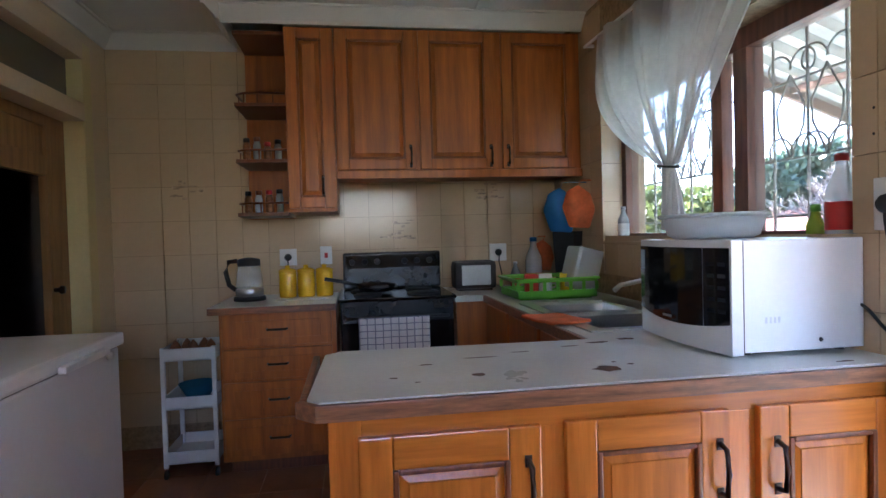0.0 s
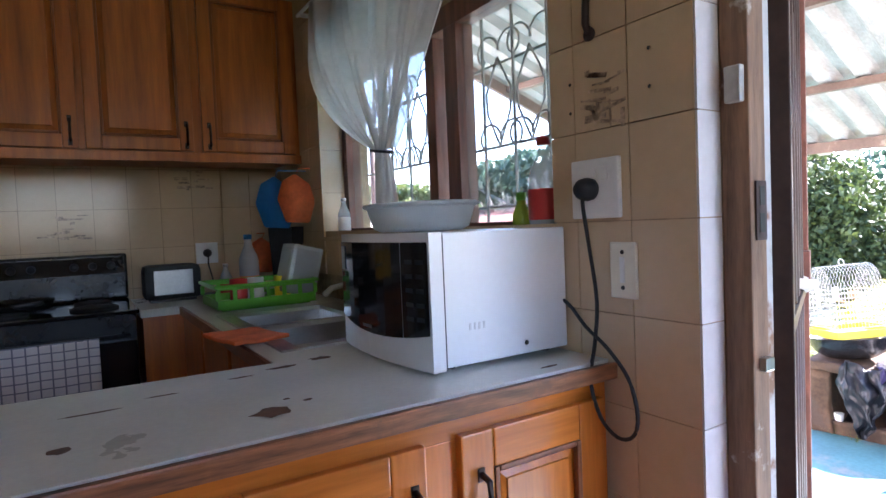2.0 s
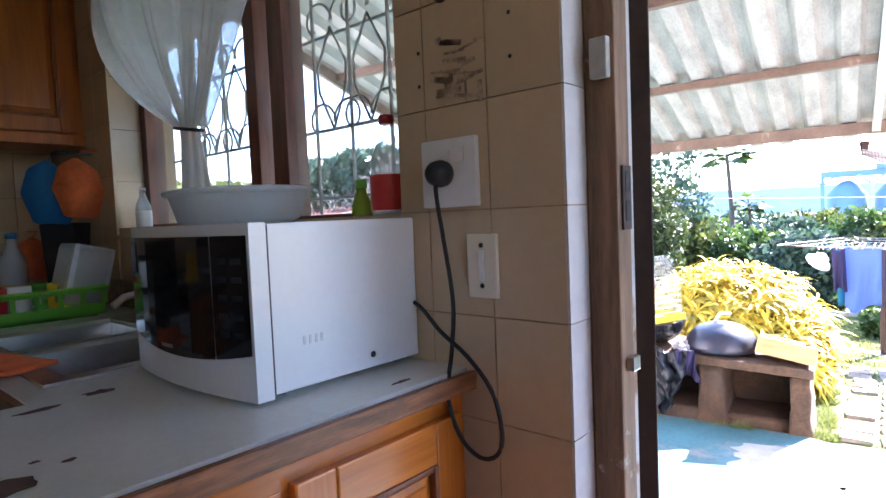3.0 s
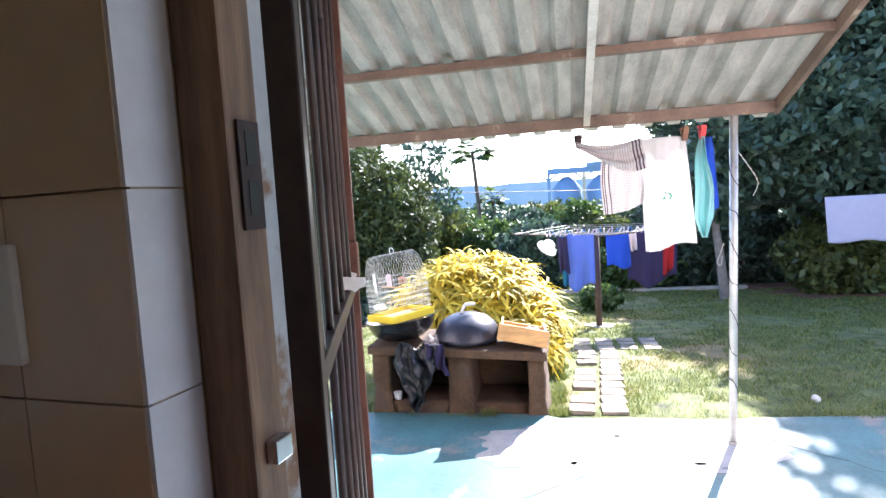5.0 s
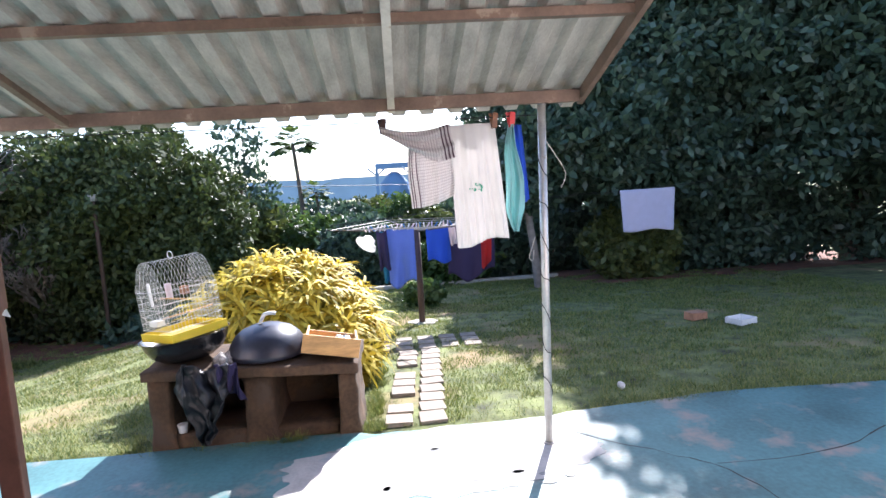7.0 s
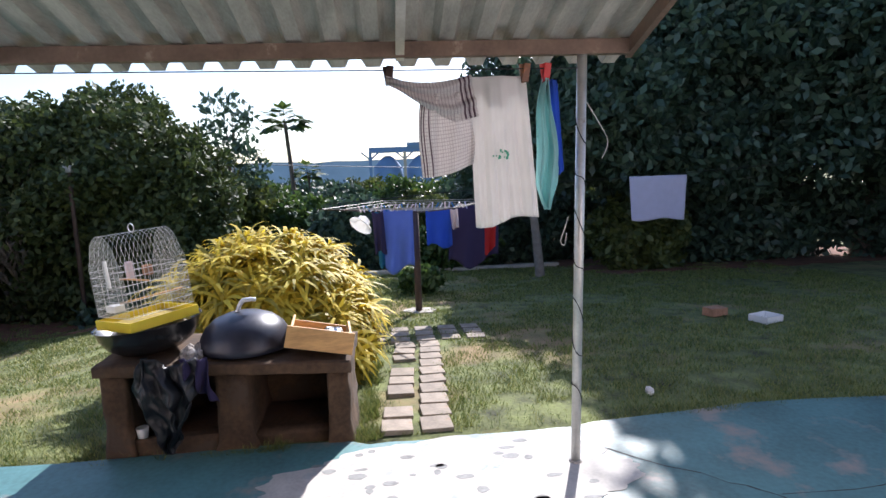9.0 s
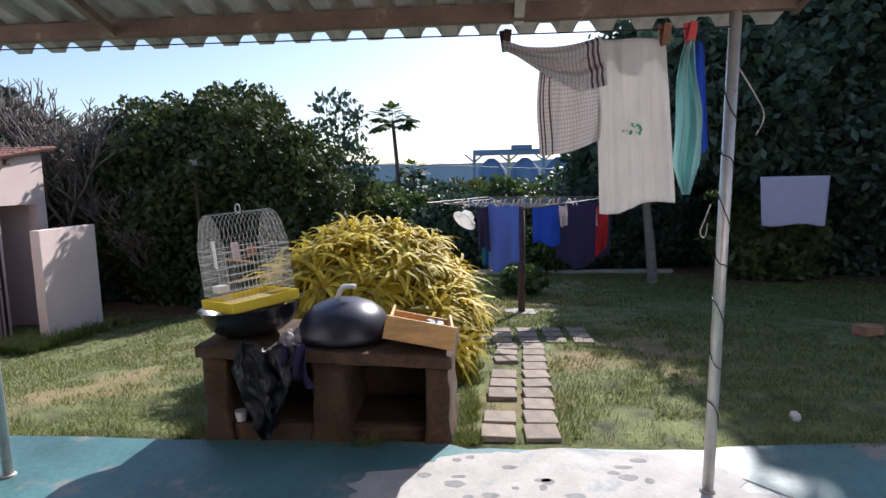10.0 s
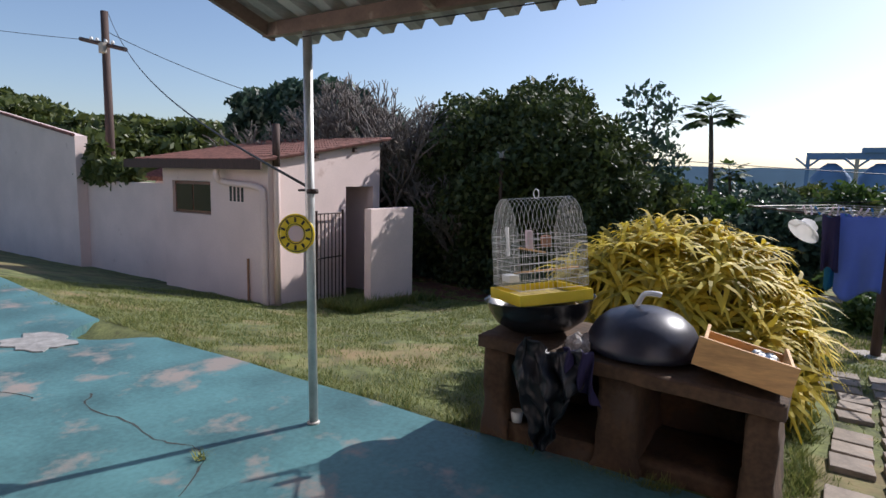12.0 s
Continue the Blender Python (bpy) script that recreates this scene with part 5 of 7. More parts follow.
def crack(pts, seed):
    b2 = bmesh.new()
    rn = random.Random(seed)
    path = smooth_path([(x + 0.02 * rn.uniform(-1, 1), y2 + 0.02 * rn.uniform(-1, 1), -0.4785) for x, y2 in pts], 5)
    for p in path:
        p.x += 0.012 * rn.uniform(-1, 1)
        p.y += 0.012 * rn.uniform(-1, 1)
        p.z = -0.4785
    for a, c in zip(path, path[1:]):
        d = (c - a).normalized()
        s2 = Vector((-d.y, d.x, 0)) * (0.002 + 0.004 * rn.random())
        vs = [b2.verts.new(q) for q in (a - s2, a + s2, c + s2, c - s2)]
        b2.faces.new(vs)
    o = thing("slab_crack", "dark thin crack in the painted concrete", "crack", (pts[0][0], pts[0][1], -0.478), "cracks in the slab", yard=True)
    part("crack_line", b2, CRACK, o)
crack([(3.6, -1.5), (3.1, -2.0), (2.9, -2.2), (2.4, -2.3), (2.1, -2.1)], 1)
crack([(2.95, -2.2), (3.0, -2.8), (3.2, -3.4)], 2)
crack([(3.1, -0.6), (2.7, -0.2), (2.4, 0.3), (2.5, 0.8)], 3)
crack([(2.95, 3.35), (2.82, 3.17), (2.86, 2.8), (2.80, 2.46), (2.86, 2.27), (2.825, 2.1), (2.6, 1.9)], 4)
crack([(2.5, 4.1), (2.62, 3.8), (2.7, 3.5)], 5)
t = thing("weed_tuft", "small green weed growing from a crack", "weed", (2.82, 2.1, -0.478), yard=True)
wb = bmesh.new()
for k in range(26):
    a, ln = random.Random(k).random() * 6.28, 0.03 + 0.05 * random.Random(k + 50).random()
    p0 = Vector((2.82 + 0.02 * math.cos(k), 2.1 + 0.02 * math.sin(k), -0.479))
    p1 = p0 + Vector((ln * math.cos(a), ln * math.sin(a), 0.035))
    s2 = Vector((-math.sin(a), math.cos(a), 0)) * 0.004
    wb.faces.new([wb.verts.new(q) for q in (p0 - s2, p0 + s2, p1)])
part("blades", wb, GRASS, t)
# house step
t = thing("door_step", "plain concrete steps at the back door", "step", (0.5, -0.5, -0.56))
part("tread", box(0.27, 0.62, -1.3, 0.2, -0.56, -0.16, 0.01), CONC, t)
part("tread", box(0.62, 0.95, -1.3, 0.2, -0.56, -0.32, 0.01), CONC, t)

# carport roof
RS, RX1, RZ1 = 0.30, 3.42, 1.643           # slope, beam line and underside there
def roof_z(x):
    return RZ1 + RS * (RX1 - x)
RY0, RY1, PIT = -1.655, 2.33, 0.1733
t = thing("carport_roof", "lean-to roof of ribbed fibre-cement sheets on brown beams", "roof", (1.9, 0.3, 1.6), kind="structure", yard=True)
def sheet_piece(y0, ribs, x0, x1, lift):
    prof = []
    for r in range(ribs):
        yy = y0 + PIT * r
        prof += [(yy, 0.0), (yy + 0.070, 0.0), (yy + 0.088, 0.030), (yy + 0.100, 0.045), (yy + 0.147, 0.045), (yy + 0.159, 0.030)]
    prof.append((y0 + PIT * ribs, 0.0))
    b2 = bmesh.new()
    rows = []
    for x in (x0, x1):
        rows.append([b2.verts.new((x, yy, roof_z(x) + lift + h)) for yy, h in prof])
        rows.append([b2.verts.new((x, yy, roof_z(x) + lift + h + 0.008)) for yy, h in prof])
    lo0, hi0, lo1, hi1 = rows
    for k in range(len(prof) - 1):
        b2.faces.new((lo0[k], lo0[k + 1], lo1[k + 1], lo1[k]))
        b2.faces.new((hi0[k], hi1[k], hi1[k + 1], hi0[k + 1]))
        b2.faces.new((lo1[k], lo1[k + 1], hi1[k + 1], hi1[k]))
        b2.faces.new((lo0[k], hi0[k], hi0[k + 1], lo0[k + 1]))
    return b2
for k, (a, nrb) in enumerate(((RY0, 6), (RY0 + 6 * PIT, 6), (RY0 + 12 * PIT, 6), (RY0 + 18 * PIT, 5))):
    part("roof_sheet", sheet_piece(a, nrb, (0.15, 0.25, 0.37, 0.45)[k], 3.66, 0.002 + 0.0005 * k), SHEET, t)
def slope_bar(y0, y1, xa, xb, drop0, drop1, m2, n2):
    b2 = bmesh.new()
    vs = [b2.verts.new((x, yy, roof_z(x) - d)) for x in (xa, xb) for yy in (y0, y1) for d in (drop0, drop1)]
    for q in ((0, 1, 3, 2), (4, 6, 7, 5), (0, 4, 5, 1), (2, 3, 7, 6), (0, 2, 6, 4), (1, 5, 7, 3)):
        b2.faces.new([vs[i] for i in q])
    return part(n2, b2, m2, t)
for x, hgt in ((RX1, 0.072), (2.63, 0.045), (1.84, 0.045), (1.05, 0.045)):
    part("purlin", box(x - 0.025, x + 0.025, RY0 + 0.02, RY1 - 0.02, roof_z(x) - hgt, roof_z(x) - 0.003, 0.003), BEAM, t)
slope_bar(-0.555, -0.515, 0.45, RX1 + 0.03, 0.046, 0.072, GALV, "rafter")
slope_bar(1.20, 1.235, 0.45, RX1 - 0.03, 0.046, 0.080, BEAM, "rafter")
slope_bar(RY0 + 0.0, RY0 + 0.03, 0.45, RX1 + 0.03, 0.004, 0.075, BEAM, "barge_board")
slope_bar(RY1 - 0.06, RY1 - 0.03, 0.45, RX1 + 0.03, 0.004, 0.075, BEAM, "barge_board")
for y, yt in ((-1.36, -1.402), (1.97, 2.0)):
    p = thing("roof_pole", "slim galvanised steel pole holding the lean-to roof", "pole", (RX1, y, -0.48), "roof poles", yard=True)
    part("shaft", tube([(RX1, y, -0.478), (RX1, yt, 1.57)], 0.024, 16), GALV, p, smooth=True)
    part("foot_plate", lathe([(0.034, 0), (0.034, 0.008), (0.025, 0.014)], (RX1, y, -0.4795), 16), IRONG, p)
t = thing("wound_string", "thin string wound down the steel pole", "string", (RX1, -1.36, 0.5), yard=True)
part("string", tube([(RX1 + 0.026 * math.cos(k * 0.35), -1.397 + 0.00025 * k + 0.026 * math.sin(k * 0.35), 1.30 - 0.012 * k + 0.02 * math.sin(k * 0.5)) for k in range(125)], 0.0025, 5), CABLE, t)
part("loose_end", tube(smooth_path([(RX1, -1.39, 1.40), (RX1, -1.48, 1.26), (RX1, -1.53, 1.16), (RX1, -1.50, 1.08)]), 0.003, 5), IRONG, t, smooth=True)
part("knot_end", tube(smooth_path([(RX1, -1.33, 0.80), (RX1, -1.31, 0.74), (RX1, -1.29, 0.68), (RX1, -1.31, 0.66), (RX1, -1.32, 0.72)]), 0.003, 5), IRONG, t, smooth=True)

# clock-like yellow wheel on the left pole
t = thing("pole_disc", "yellow and black ringed disc hung on the roof pole", "disc", (3.38, 2.06, 0.52), yard=True)
dm = Matrix.Translation((3.375, 2.045, 0.55)) @ pose(0, 0, 0, 0, 0, 22) @ pose(0, 0, 0, 0, -90, 0) @ Matrix.Scale(0.86, 4)
part("rim", turn(lathe([(0.115, -0.008), (0.122, 0), (0.115, 0.008), (0.055, 0.008), (0.05, 0.0), (0.055, -0.008)], seg=36, cap=False), dm.copy()), YPLAST, t, smooth=True)
for k in range(10):
    part("mark", turn(box(0.07, 0.10, -0.007, 0.007, 0.0085, 0.0105), dm @ pose(0, 0, 0, 0, 0, 36 * k)), BLACKP, t)
part("ring_line", turn(tube([(0.108 * math.cos(6.28319 * k / 32), 0.108 * math.sin(6.28319 * k / 32), 0.008) for k in range(32)], 0.003, 5, closed=True), dm.copy()), BLACKP, t)
part("ring_line", turn(tube([(0.06 * math.cos(6.28319 * k / 28), 0.06 * math.sin(6.28319 * k / 28), 0.008) for k in range(28)], 0.003, 5, closed=True), dm.copy()), BLACKP, t)
part("centre", turn(lathe([(0.05, -0.004), (0.05, 0.003)], seg=24), dm.copy()), PINKC, t)
t = thing("pole_clamp", "wire clamp with a cable tied to the pole", "clamp", (RX1, 1.97, 0.77), yard=True)
part("wrap", lathe([(0.028, 0), (0.032, 0.01), (0.028, 0.025)], (RX1, 1.97, 0.76), 14), IRON, t)
part("ends", tube([(RX1 - 0.02, 1.93, 0.775), (RX1, 1.97, 0.78), (RX1 - 0.02, 2.05, 0.775)], 0.007, 6), IRON, t)

# washing line under the roof
t = thing("washing_line", "thin washing line under the roof edge", "line", (3.35, 0, 1.5), yard=True)
part("line", tube(smooth_path([(3.36, 1.97, 1.53), (3.36, 0.4, 1.515), (3.36, -0.5, 1.505), (3.36, -1.36, 1.50)]), 0.003, 5), CABLE, t)
def towel_white(u, v):
    y = -0.845 - 0.268 * u - 0.02 * v - 0.025 * u * v
    z = 1.47 - (0.70 - 0.05 * u + 0.012 * math.sin(u * 7)) * v
    folds = 0.012 * math.sin(u * 9 + v * 2) + 0.006 * math.sin(u * 31 + 2.5 * v) * (0.3 + v) + 0.004 * math.sin(u * 67) * v
    return (3.36 + folds + 0.02 * v * math.sin(u * 5), y, z)
cloth("white_towel", "long white cotton towel pegged on the line", "towel", towel_white, WHITEC, 90, 40, 0.003, (3.36, -1.02, 1.47))
def towel_check(u, v):
    y = -0.625 - 0.225 * u + 0.012 * math.sin(v * 4 + u * 2) + 0.02 * v * (1 - u)
    z = 1.40 - (0.385 - 0.06 * u * u) * v
    return (3.35 + 0.014 * math.sin(u * 13 + v * 3) + 0.006 * math.sin(u * 31 + v * 5), y, z)
cloth("checked_towel", "white and maroon checked kitchen towel on the line", "towel", towel_check, CHECKC, 60, 40, 0.003, (3.35, -0.75, 1.48))
def towel_flap(u, v):
    drop = 0.035 + 0.15 * min(1.0, u * 1.35) ** 1.2
    y = -0.465 - 0.385 * u - 0.035 * v * u
    z = 1.475 - 0.03 * math.sin(u * 3.14) - drop * v
    return (3.33 + 0.014 * math.sin(v * 11 + u * 4) + 0.008 * math.sin(v * 23 + u * 9), y, z)
cloth("checked_towel_flap", "folded top of the checked towel thrown over the line", "towel", towel_flap, CHECKF, 40, 24, 0.003, (3.33, -0.6, 1.49))
def cloth_mint(u, v):
    w2 = 0.02 + 0.10 * math.sin(min(1, v * 1.25) * 1.9) * (1 if v < 0.8 else (1 - v) / 0.2 * 0.9 + 0.1)
    return (3.36 + 0.018 * math.sin(u * 12 + v * 4) + 0.008 * math.sin(u * 27), -1.205 - w2 * (u - 0.45) * 0.95 - 0.005 * v + 0.008 * math.sin(v * 9), 1.455 - 0.61 * v)
cloth("mint_cloth", "pale mint cloth hanging from one peg", "cloth", cloth_mint, MINTC, 36, 36, 0.004, (3.36, -1.27, 1.45))
def cloth_blue(u, v):
    return (3.39 + 0.01 * math.sin(u * 9), -1.225 - 0.045 * u - 0.03 * v, 1.455 - 0.46 * v + 0.03 * u * v)
cloth("blue_cloth", "royal blue cloth hanging behind the mint one", "cloth", cloth_blue, BLUEC, 10, 24, 0.003, (3.39, -1.3, 1.45))
for y, cm, lb, nm in ((-1.207, REDL, "red plastic clothes peg", "clothes_peg"), (-0.478, IRON, "dark wooden clothes peg", "clothes_peg"), (-1.108, EDGE, "brown wooden clothes peg", "clothes_peg")):
    p = thing(nm, lb, "peg", (3.36, y, 1.5), "pegs on the line", yard=True)
    part("jaw", turn(box(3.345, 3.357, y - 0.02, y + 0.012, 1.44, 1.525, 0.003), about((3.35, y, 1.48), 8)), cm, p)
    part("jaw", turn(box(3.363, 3.375, y - 0.012, y + 0.02, 1.44, 1.525, 0.003), about((3.37, y, 1.48), -8)), cm, p)
tg = thing("green_stain", "green mark on the white towel", "stain", (3.34, -0.98, 1.11), yard=True)
sb = bmesh.new()
rnd = random.Random(2)
for k in range(16):
    y, z = -0.945 - 0.075 * rnd.random(), 1.105 + 0.028 * rnd.random() * (1 if k % 3 else -0.4)
    bmesh.ops.create_circle(sb, cap_ends=True, radius=0.0025 + 0.005 * rnd.random(), segments=7, matrix=Matrix.Translation((3.336, y, z)) @ pose(0, 0, 0, 0, 90, 0) @ Matrix.Diagonal((0.6 + rnd.random(), 1, 1, 1)))
part("mark", sb, mat("green_print", (0.10, 0.42, 0.27), 0.9), tg)

# braai stand of rendered concrete
SX0, SX1 = 3.85, 4.45
t = thing("braai_stand", "stained brown rendered barbecue bench with open bays", "bench", (4.1, 0.5, -0.48), yard=True)
def rough_box(*a, amt=0.012, cuts=5):
    b2 = box(*a)
    bmesh.ops.subdivide_edges(b2, edges=b2.edges[:], cuts=cuts, use_grid_fill=True)
    return wobble(b2, amt, 9, a[0] + a[2])
def on_slope(bm):
    """Lets the bench top fall a little towards its far end."""
    for v in bm.verts:
        if v.co.z > -0.3:
            v.co.z += 0.042 * (v.co.y - 1.1)
    return bm
for y0, y1, foot in ((1.03, 1.165, 0.03), (0.39, 0.555, 0.05), (-0.175, -0.055, 0.03)):
    lg = rough_box(SX0, SX1, y0, y1, -0.56, -0.005, amt=0.02, cuts=7)
    for v in lg.verts:                       # splayed, crumbling feet
        k = max(0.0, (-0.25 - v.co.z) / 0.31)
        v.co.y += foot * k * k * (1 if v.co.y > (y0 + y1) / 2 else -1) * (1 + noise.noise(v.co * 6))
    part("leg", on_slope(lg), BRAAI, t, smooth=True)
part("back", rough_box(SX1 - 0.06, SX1 + 0.02, -0.165, 1.155, -0.56, -0.055), BRAAI, t, smooth=True)
part("top", on_slope(rough_box(SX0 - 0.03, SX1 + 0.03, -0.20, 1.19, -0.005, 0.055, amt=0.012, cuts=12)), BRAAI, t, smooth=True)
part("bay_floor", rough_box(SX0 + 0.06, SX1 - 0.05, -0.07, 1.03, -0.56, -0.42, amt=0.01), BRAAI, t, smooth=True)
part("front_lip", rough_box(SX0 + 0.01, SX0 + 0.07, 0.55, 1.03, -0.56, -0.38, amt=0.012), BRAAI, t, smooth=True)
t = thing("paper_cup", "white paper cup in the bay of the bench", "cup", (3.9, 0.98, -0.40), yard=True)
part("cup", lathe([(0.024, 0), (0.034, 0.075), (0.032, 0.075), (0.022, 0.003)], (3.89, 0.985, -0.40), 18), WHITED, t, smooth=True)
# kettle lid and bowl
t = thing("kettle_barbecue", "dark blue-black enamel kettle barbecue cover on the bench", "barbecue", (4.12, 0.34, 0.06), yard=True)
LX, LY = 4.12, 0.435
part("dome", lathe([(0.258, -0.012), (0.272, 0.012), (0.266, 0.03), (0.255, 0.065), (0.225, 0.118), (0.17, 0.165), (0.10, 0.192), (0.03, 0.202), (0.0, 0.203)], (LX, LY, 0.058), 44, cap=False), KETTLE, t, smooth=True)
part("handle", tube(smooth_path([(LX, LY + 0.045, 0.25), (LX - 0.01, LY + 0.02, 0.30), (LX - 0.015, LY - 0.0, 0.325), (LX - 0.01, LY - 0.045, 0.33), (LX, LY - 0.07, 0.325)]), 0.013, 8), WHITED, t, "pale worn handle", smooth=True)
t = thing("barbecue_bowl", "black enamel kettle barbecue bowl", "bowl", (4.12, 0.86, 0.06), yard=True)
BX, BY = 4.11, 0.972
BT = about((BX, BY, 0.10), -5)
part("bowl", turn(lathe([(0.08, 0.0), (0.17, 0.015), (0.235, 0.06), (0.27, 0.12), (0.284, 0.172), (0.297, 0.178), (0.276, 0.168), (0.255, 0.11), (0.15, 0.03)], (BX, BY, 0.058), 44), BT), BLACK, t, smooth=True)
part("ash_heap", turn(wobble(lathe([(0.25, 0.11), (0.15, 0.145), (0.0, 0.155)], (BX, BY, 0.058), 24, cap=False), 0.02, 20), BT), ASH, t)
t = thing("stone_rubble", "grey ash and broken stone on the bench top", "rubble", (4.12, 0.6, 0.06), yard=True)
sb = bmesh.new()
rnd = random.Random(8)
for k in range(14):
    s2 = bmesh.new()
    bmesh.ops.create_icosphere(s2, subdivisions=1, radius=0.02 + 0.03 * rnd.random(), matrix=Matrix.Translation((3.90 + 0.2 * rnd.random(), 0.66 + 0.09 * rnd.random(), 0.065)))
    join(sb, wobble(s2, 0.012, 30, k))
part("stones", sb, ASH, t)


def bag_fn(u, v):
    y = 0.93 - 0.30 * u + 0.05 * math.sin(v * 5 + u * 3)
    w2 = 1 - 0.35 * v
    y = 0.77 + (y - 0.77) * w2
    cr = noise.noise(Vector((u * 7, v * 4, 2))) * 0.04 + noise.noise(Vector((u * 16, v * 8, 6))) * 0.018
    return (3.80 - 0.05 * math.sin(v * 3.1) + 0.016 * math.sin(u * 19 + v * 4 + 3 * cr) + cr, y + 0.04 * noise.noise(Vector((u * 5, v * 5, 9))), 0.075 - (0.46 + 0.10 * math.sin(u * 4.2 + 0.6)) * v + 0.03 * math.sin(u * 7))
cloth("bin_bag", "crumpled black bin bag draped over the bench", "bag", bag_fn, BAG, 70, 50, 0.004, (3.8, 0.78, 0.1))
def rag_fn(u, v):
    return (3.80 - 0.03 * math.sin(v * 3) + 0.025 * math.sin(u * 14 + v * 7), 0.72 - 0.14 * u - 0.05 * v, 0.08 - 0.26 * v * (0.6 + 0.4 * u))
cloth("dark_rag", "dark blue-grey rag hanging beside the bin bag", "rag", rag_fn, NAVYC, 24, 20, 0.004, (3.8, 0.65, 0.1))

# wooden drawer box
t = thing("wooden_drawer", "loose pale pine drawer resting on the bench corner", "drawer", (3.95, -0.05, 0.08), yard=True)
DM = Matrix.Translation((4.03, 0.0, 0.052)) @ pose(0, 0, 0, 0, 0, 6) @ pose(0, 0, 0, 12, 3, 0)
def dpart(n2, bx, m2=RAWPINE):
    part(n2, turn(box(*bx, bevel=0.002), DM), m2, t)
dpart("front", (-0.17, -0.155, -0.19, 0.19, 0.0, 0.125))
dpart("back", (0.155, 0.17, -0.158, 0.158, 0.0, 0.10))
dpart("side", (-0.155, 0.19, 0.158, 0.172, 0.0, 0.125))
dpart("side", (-0.155, 0.19, -0.172, -0.158, 0.0, 0.125))
dpart("bottom", (-0.155, 0.155, -0.158, 0.158, 0.004, 0.010))
t = thing("crumpled_foil", "crumpled foil and scraps in the drawer", "scraps", (4.05, -0.08, 0.1), yard=True)
fo = bmesh.new()
bmesh.ops.create_icosphere(fo, subdivisions=3, radius=0.075, matrix=Matrix.Translation((4.03, -0.09, 0.10)) @ Matrix.Diagonal((1.3, 0.8, 0.6, 1)))
part("foil", wobble(fo, 0.035, 25), STEEL, t)

# bird cage
t = thing("bird_cage", "white wire bird cage with an arched top and yellow tray", "cage", (4.1, 0.88, 0.26), yard=True)
CM = Matrix.Translation((4.10, 0.975, 0.232)) @ pose(0, 0, 0, -5) @ pose(0, 0, 0, 0, 0, -39)
def cpart(n2, bm, m2, lb="", sm=False):
    return part(n2, turn(bm, CM), m2, t, lb, sm)
HX, HY = 0.19, 0.172
tb = bmesh.new()
box(-HX - 0.012, HX + 0.012, -HY - 0.012, HY + 0.012, 0.0, 0.006, bm=tb)
for bx in ((-HX - 0.016, -HX - 0.008, -HY - 0.016, HY + 0.016), (HX + 0.008, HX + 0.016, -HY - 0.016, HY + 0.016), (-HX - 0.008, HX + 0.008, -HY - 0.016, -HY - 0.008), (-HX - 0.008, HX + 0.008, HY + 0.008, HY + 0.016)):
    box(*bx, 0.0, 0.055, bm=tb)
cpart("tray", tb, YPLAST, "bright yellow plastic tray")
cpart("tray_liner", wobble(box(-HX + 0.004, HX - 0.004, -HY + 0.004, HY - 0.004, 0.016, 0.020), 0.004, 20), LINER, "soiled yellowish seed litter")
def arch_z(y):
    """Cage roof: a high middle arch between two low shoulders."""
    q = abs(y) / HY
    return 0.39 + 0.145 * math.sqrt(max(0, 1 - (q / 0.80) ** 2)) if q < 0.80 else 0.335 + 0.055 * math.sqrt(max(0, 1 - ((q - 0.80) / 0.21) ** 2))
fr = bmesh.new()
n4 = 25
for k in range(n4):
    y = -HY + 2 * HY * k / (n4 - 1)
    for x in (-HX, HX):
        tube([(x, y, 0.07), (x, y, arch_z(y))], 0.0011, 4, fr)
tagged(cpart("front_wires", fr, WIRE), kind="stuff")
fr = bmesh.new()
for k in range(1, 15):
    x = -HX + 2 * HX * k / 15
    for y in (-HY, HY):
        tube([(x, y, 0.07), (x, y, arch_z(y))], 0.0011, 4, fr)
tagged(cpart("side_wires", fr, WIRE), kind="stuff")
fr = bmesh.new()
for k in range(16):
    x = -HX + 2 * HX * k / 15
    tube([(x, y2, arch_z(y2)) for y2 in [-HY + 2 * HY * j / 28 for j in range(29)]], 0.0011, 4, fr)
tagged(cpart("roof_wires", fr, WIRE), kind="stuff")
fr = bmesh.new()
for z in (0.075, 0.12, 0.165, 0.21, 0.255, 0.30, 0.333):
    tube([(-HX, -HY, z), (HX, -HY, z), (HX, HY, z), (-HX, HY, z)], 0.0014, 4, fr, closed=True)
cpart("hoops", fr, WIRE)
cpart("ring", tube([(0, 0.03 * math.cos(a), 0.555 + 0.025 * math.sin(a)) for a in [6.28319 * k / 14 for k in range(14)]], 0.003, 5, closed=True), WIRE)
cpart("perch", tube([(-HX, -0.1, 0.16), (HX, -0.08, 0.16)], 0.006, 6), RAWPINE)
cpart("perch", tube([(-0.05, -HY, 0.26), (-0.03, HY, 0.26)], 0.006, 6), RAWPINE)
cpart("hanging_toy", turn(box(-0.02, 0.02, 0.09, 0.12, 0.25, 0.36, 0.01), Matrix()), PINKC, "faded pink hanging toy")
cpart("hanging_toy", turn(box(-0.02, 0.02, -0.12, -0.06, 0.28, 0.34, 0.012), Matrix()), BRICKM, "small orange-pink hanging toy")
cpart("bead_string", tube([(-0.1, 0.17, 0.38), (-0.1, 0.165, 0.22)], 0.010, 6), WHITED, "white bead string")
cpart("feeder", box(-0.13, -0.07, 0.10, 0.20, 0.08, 0.12, 0.004), WHITED, "white seed cup")


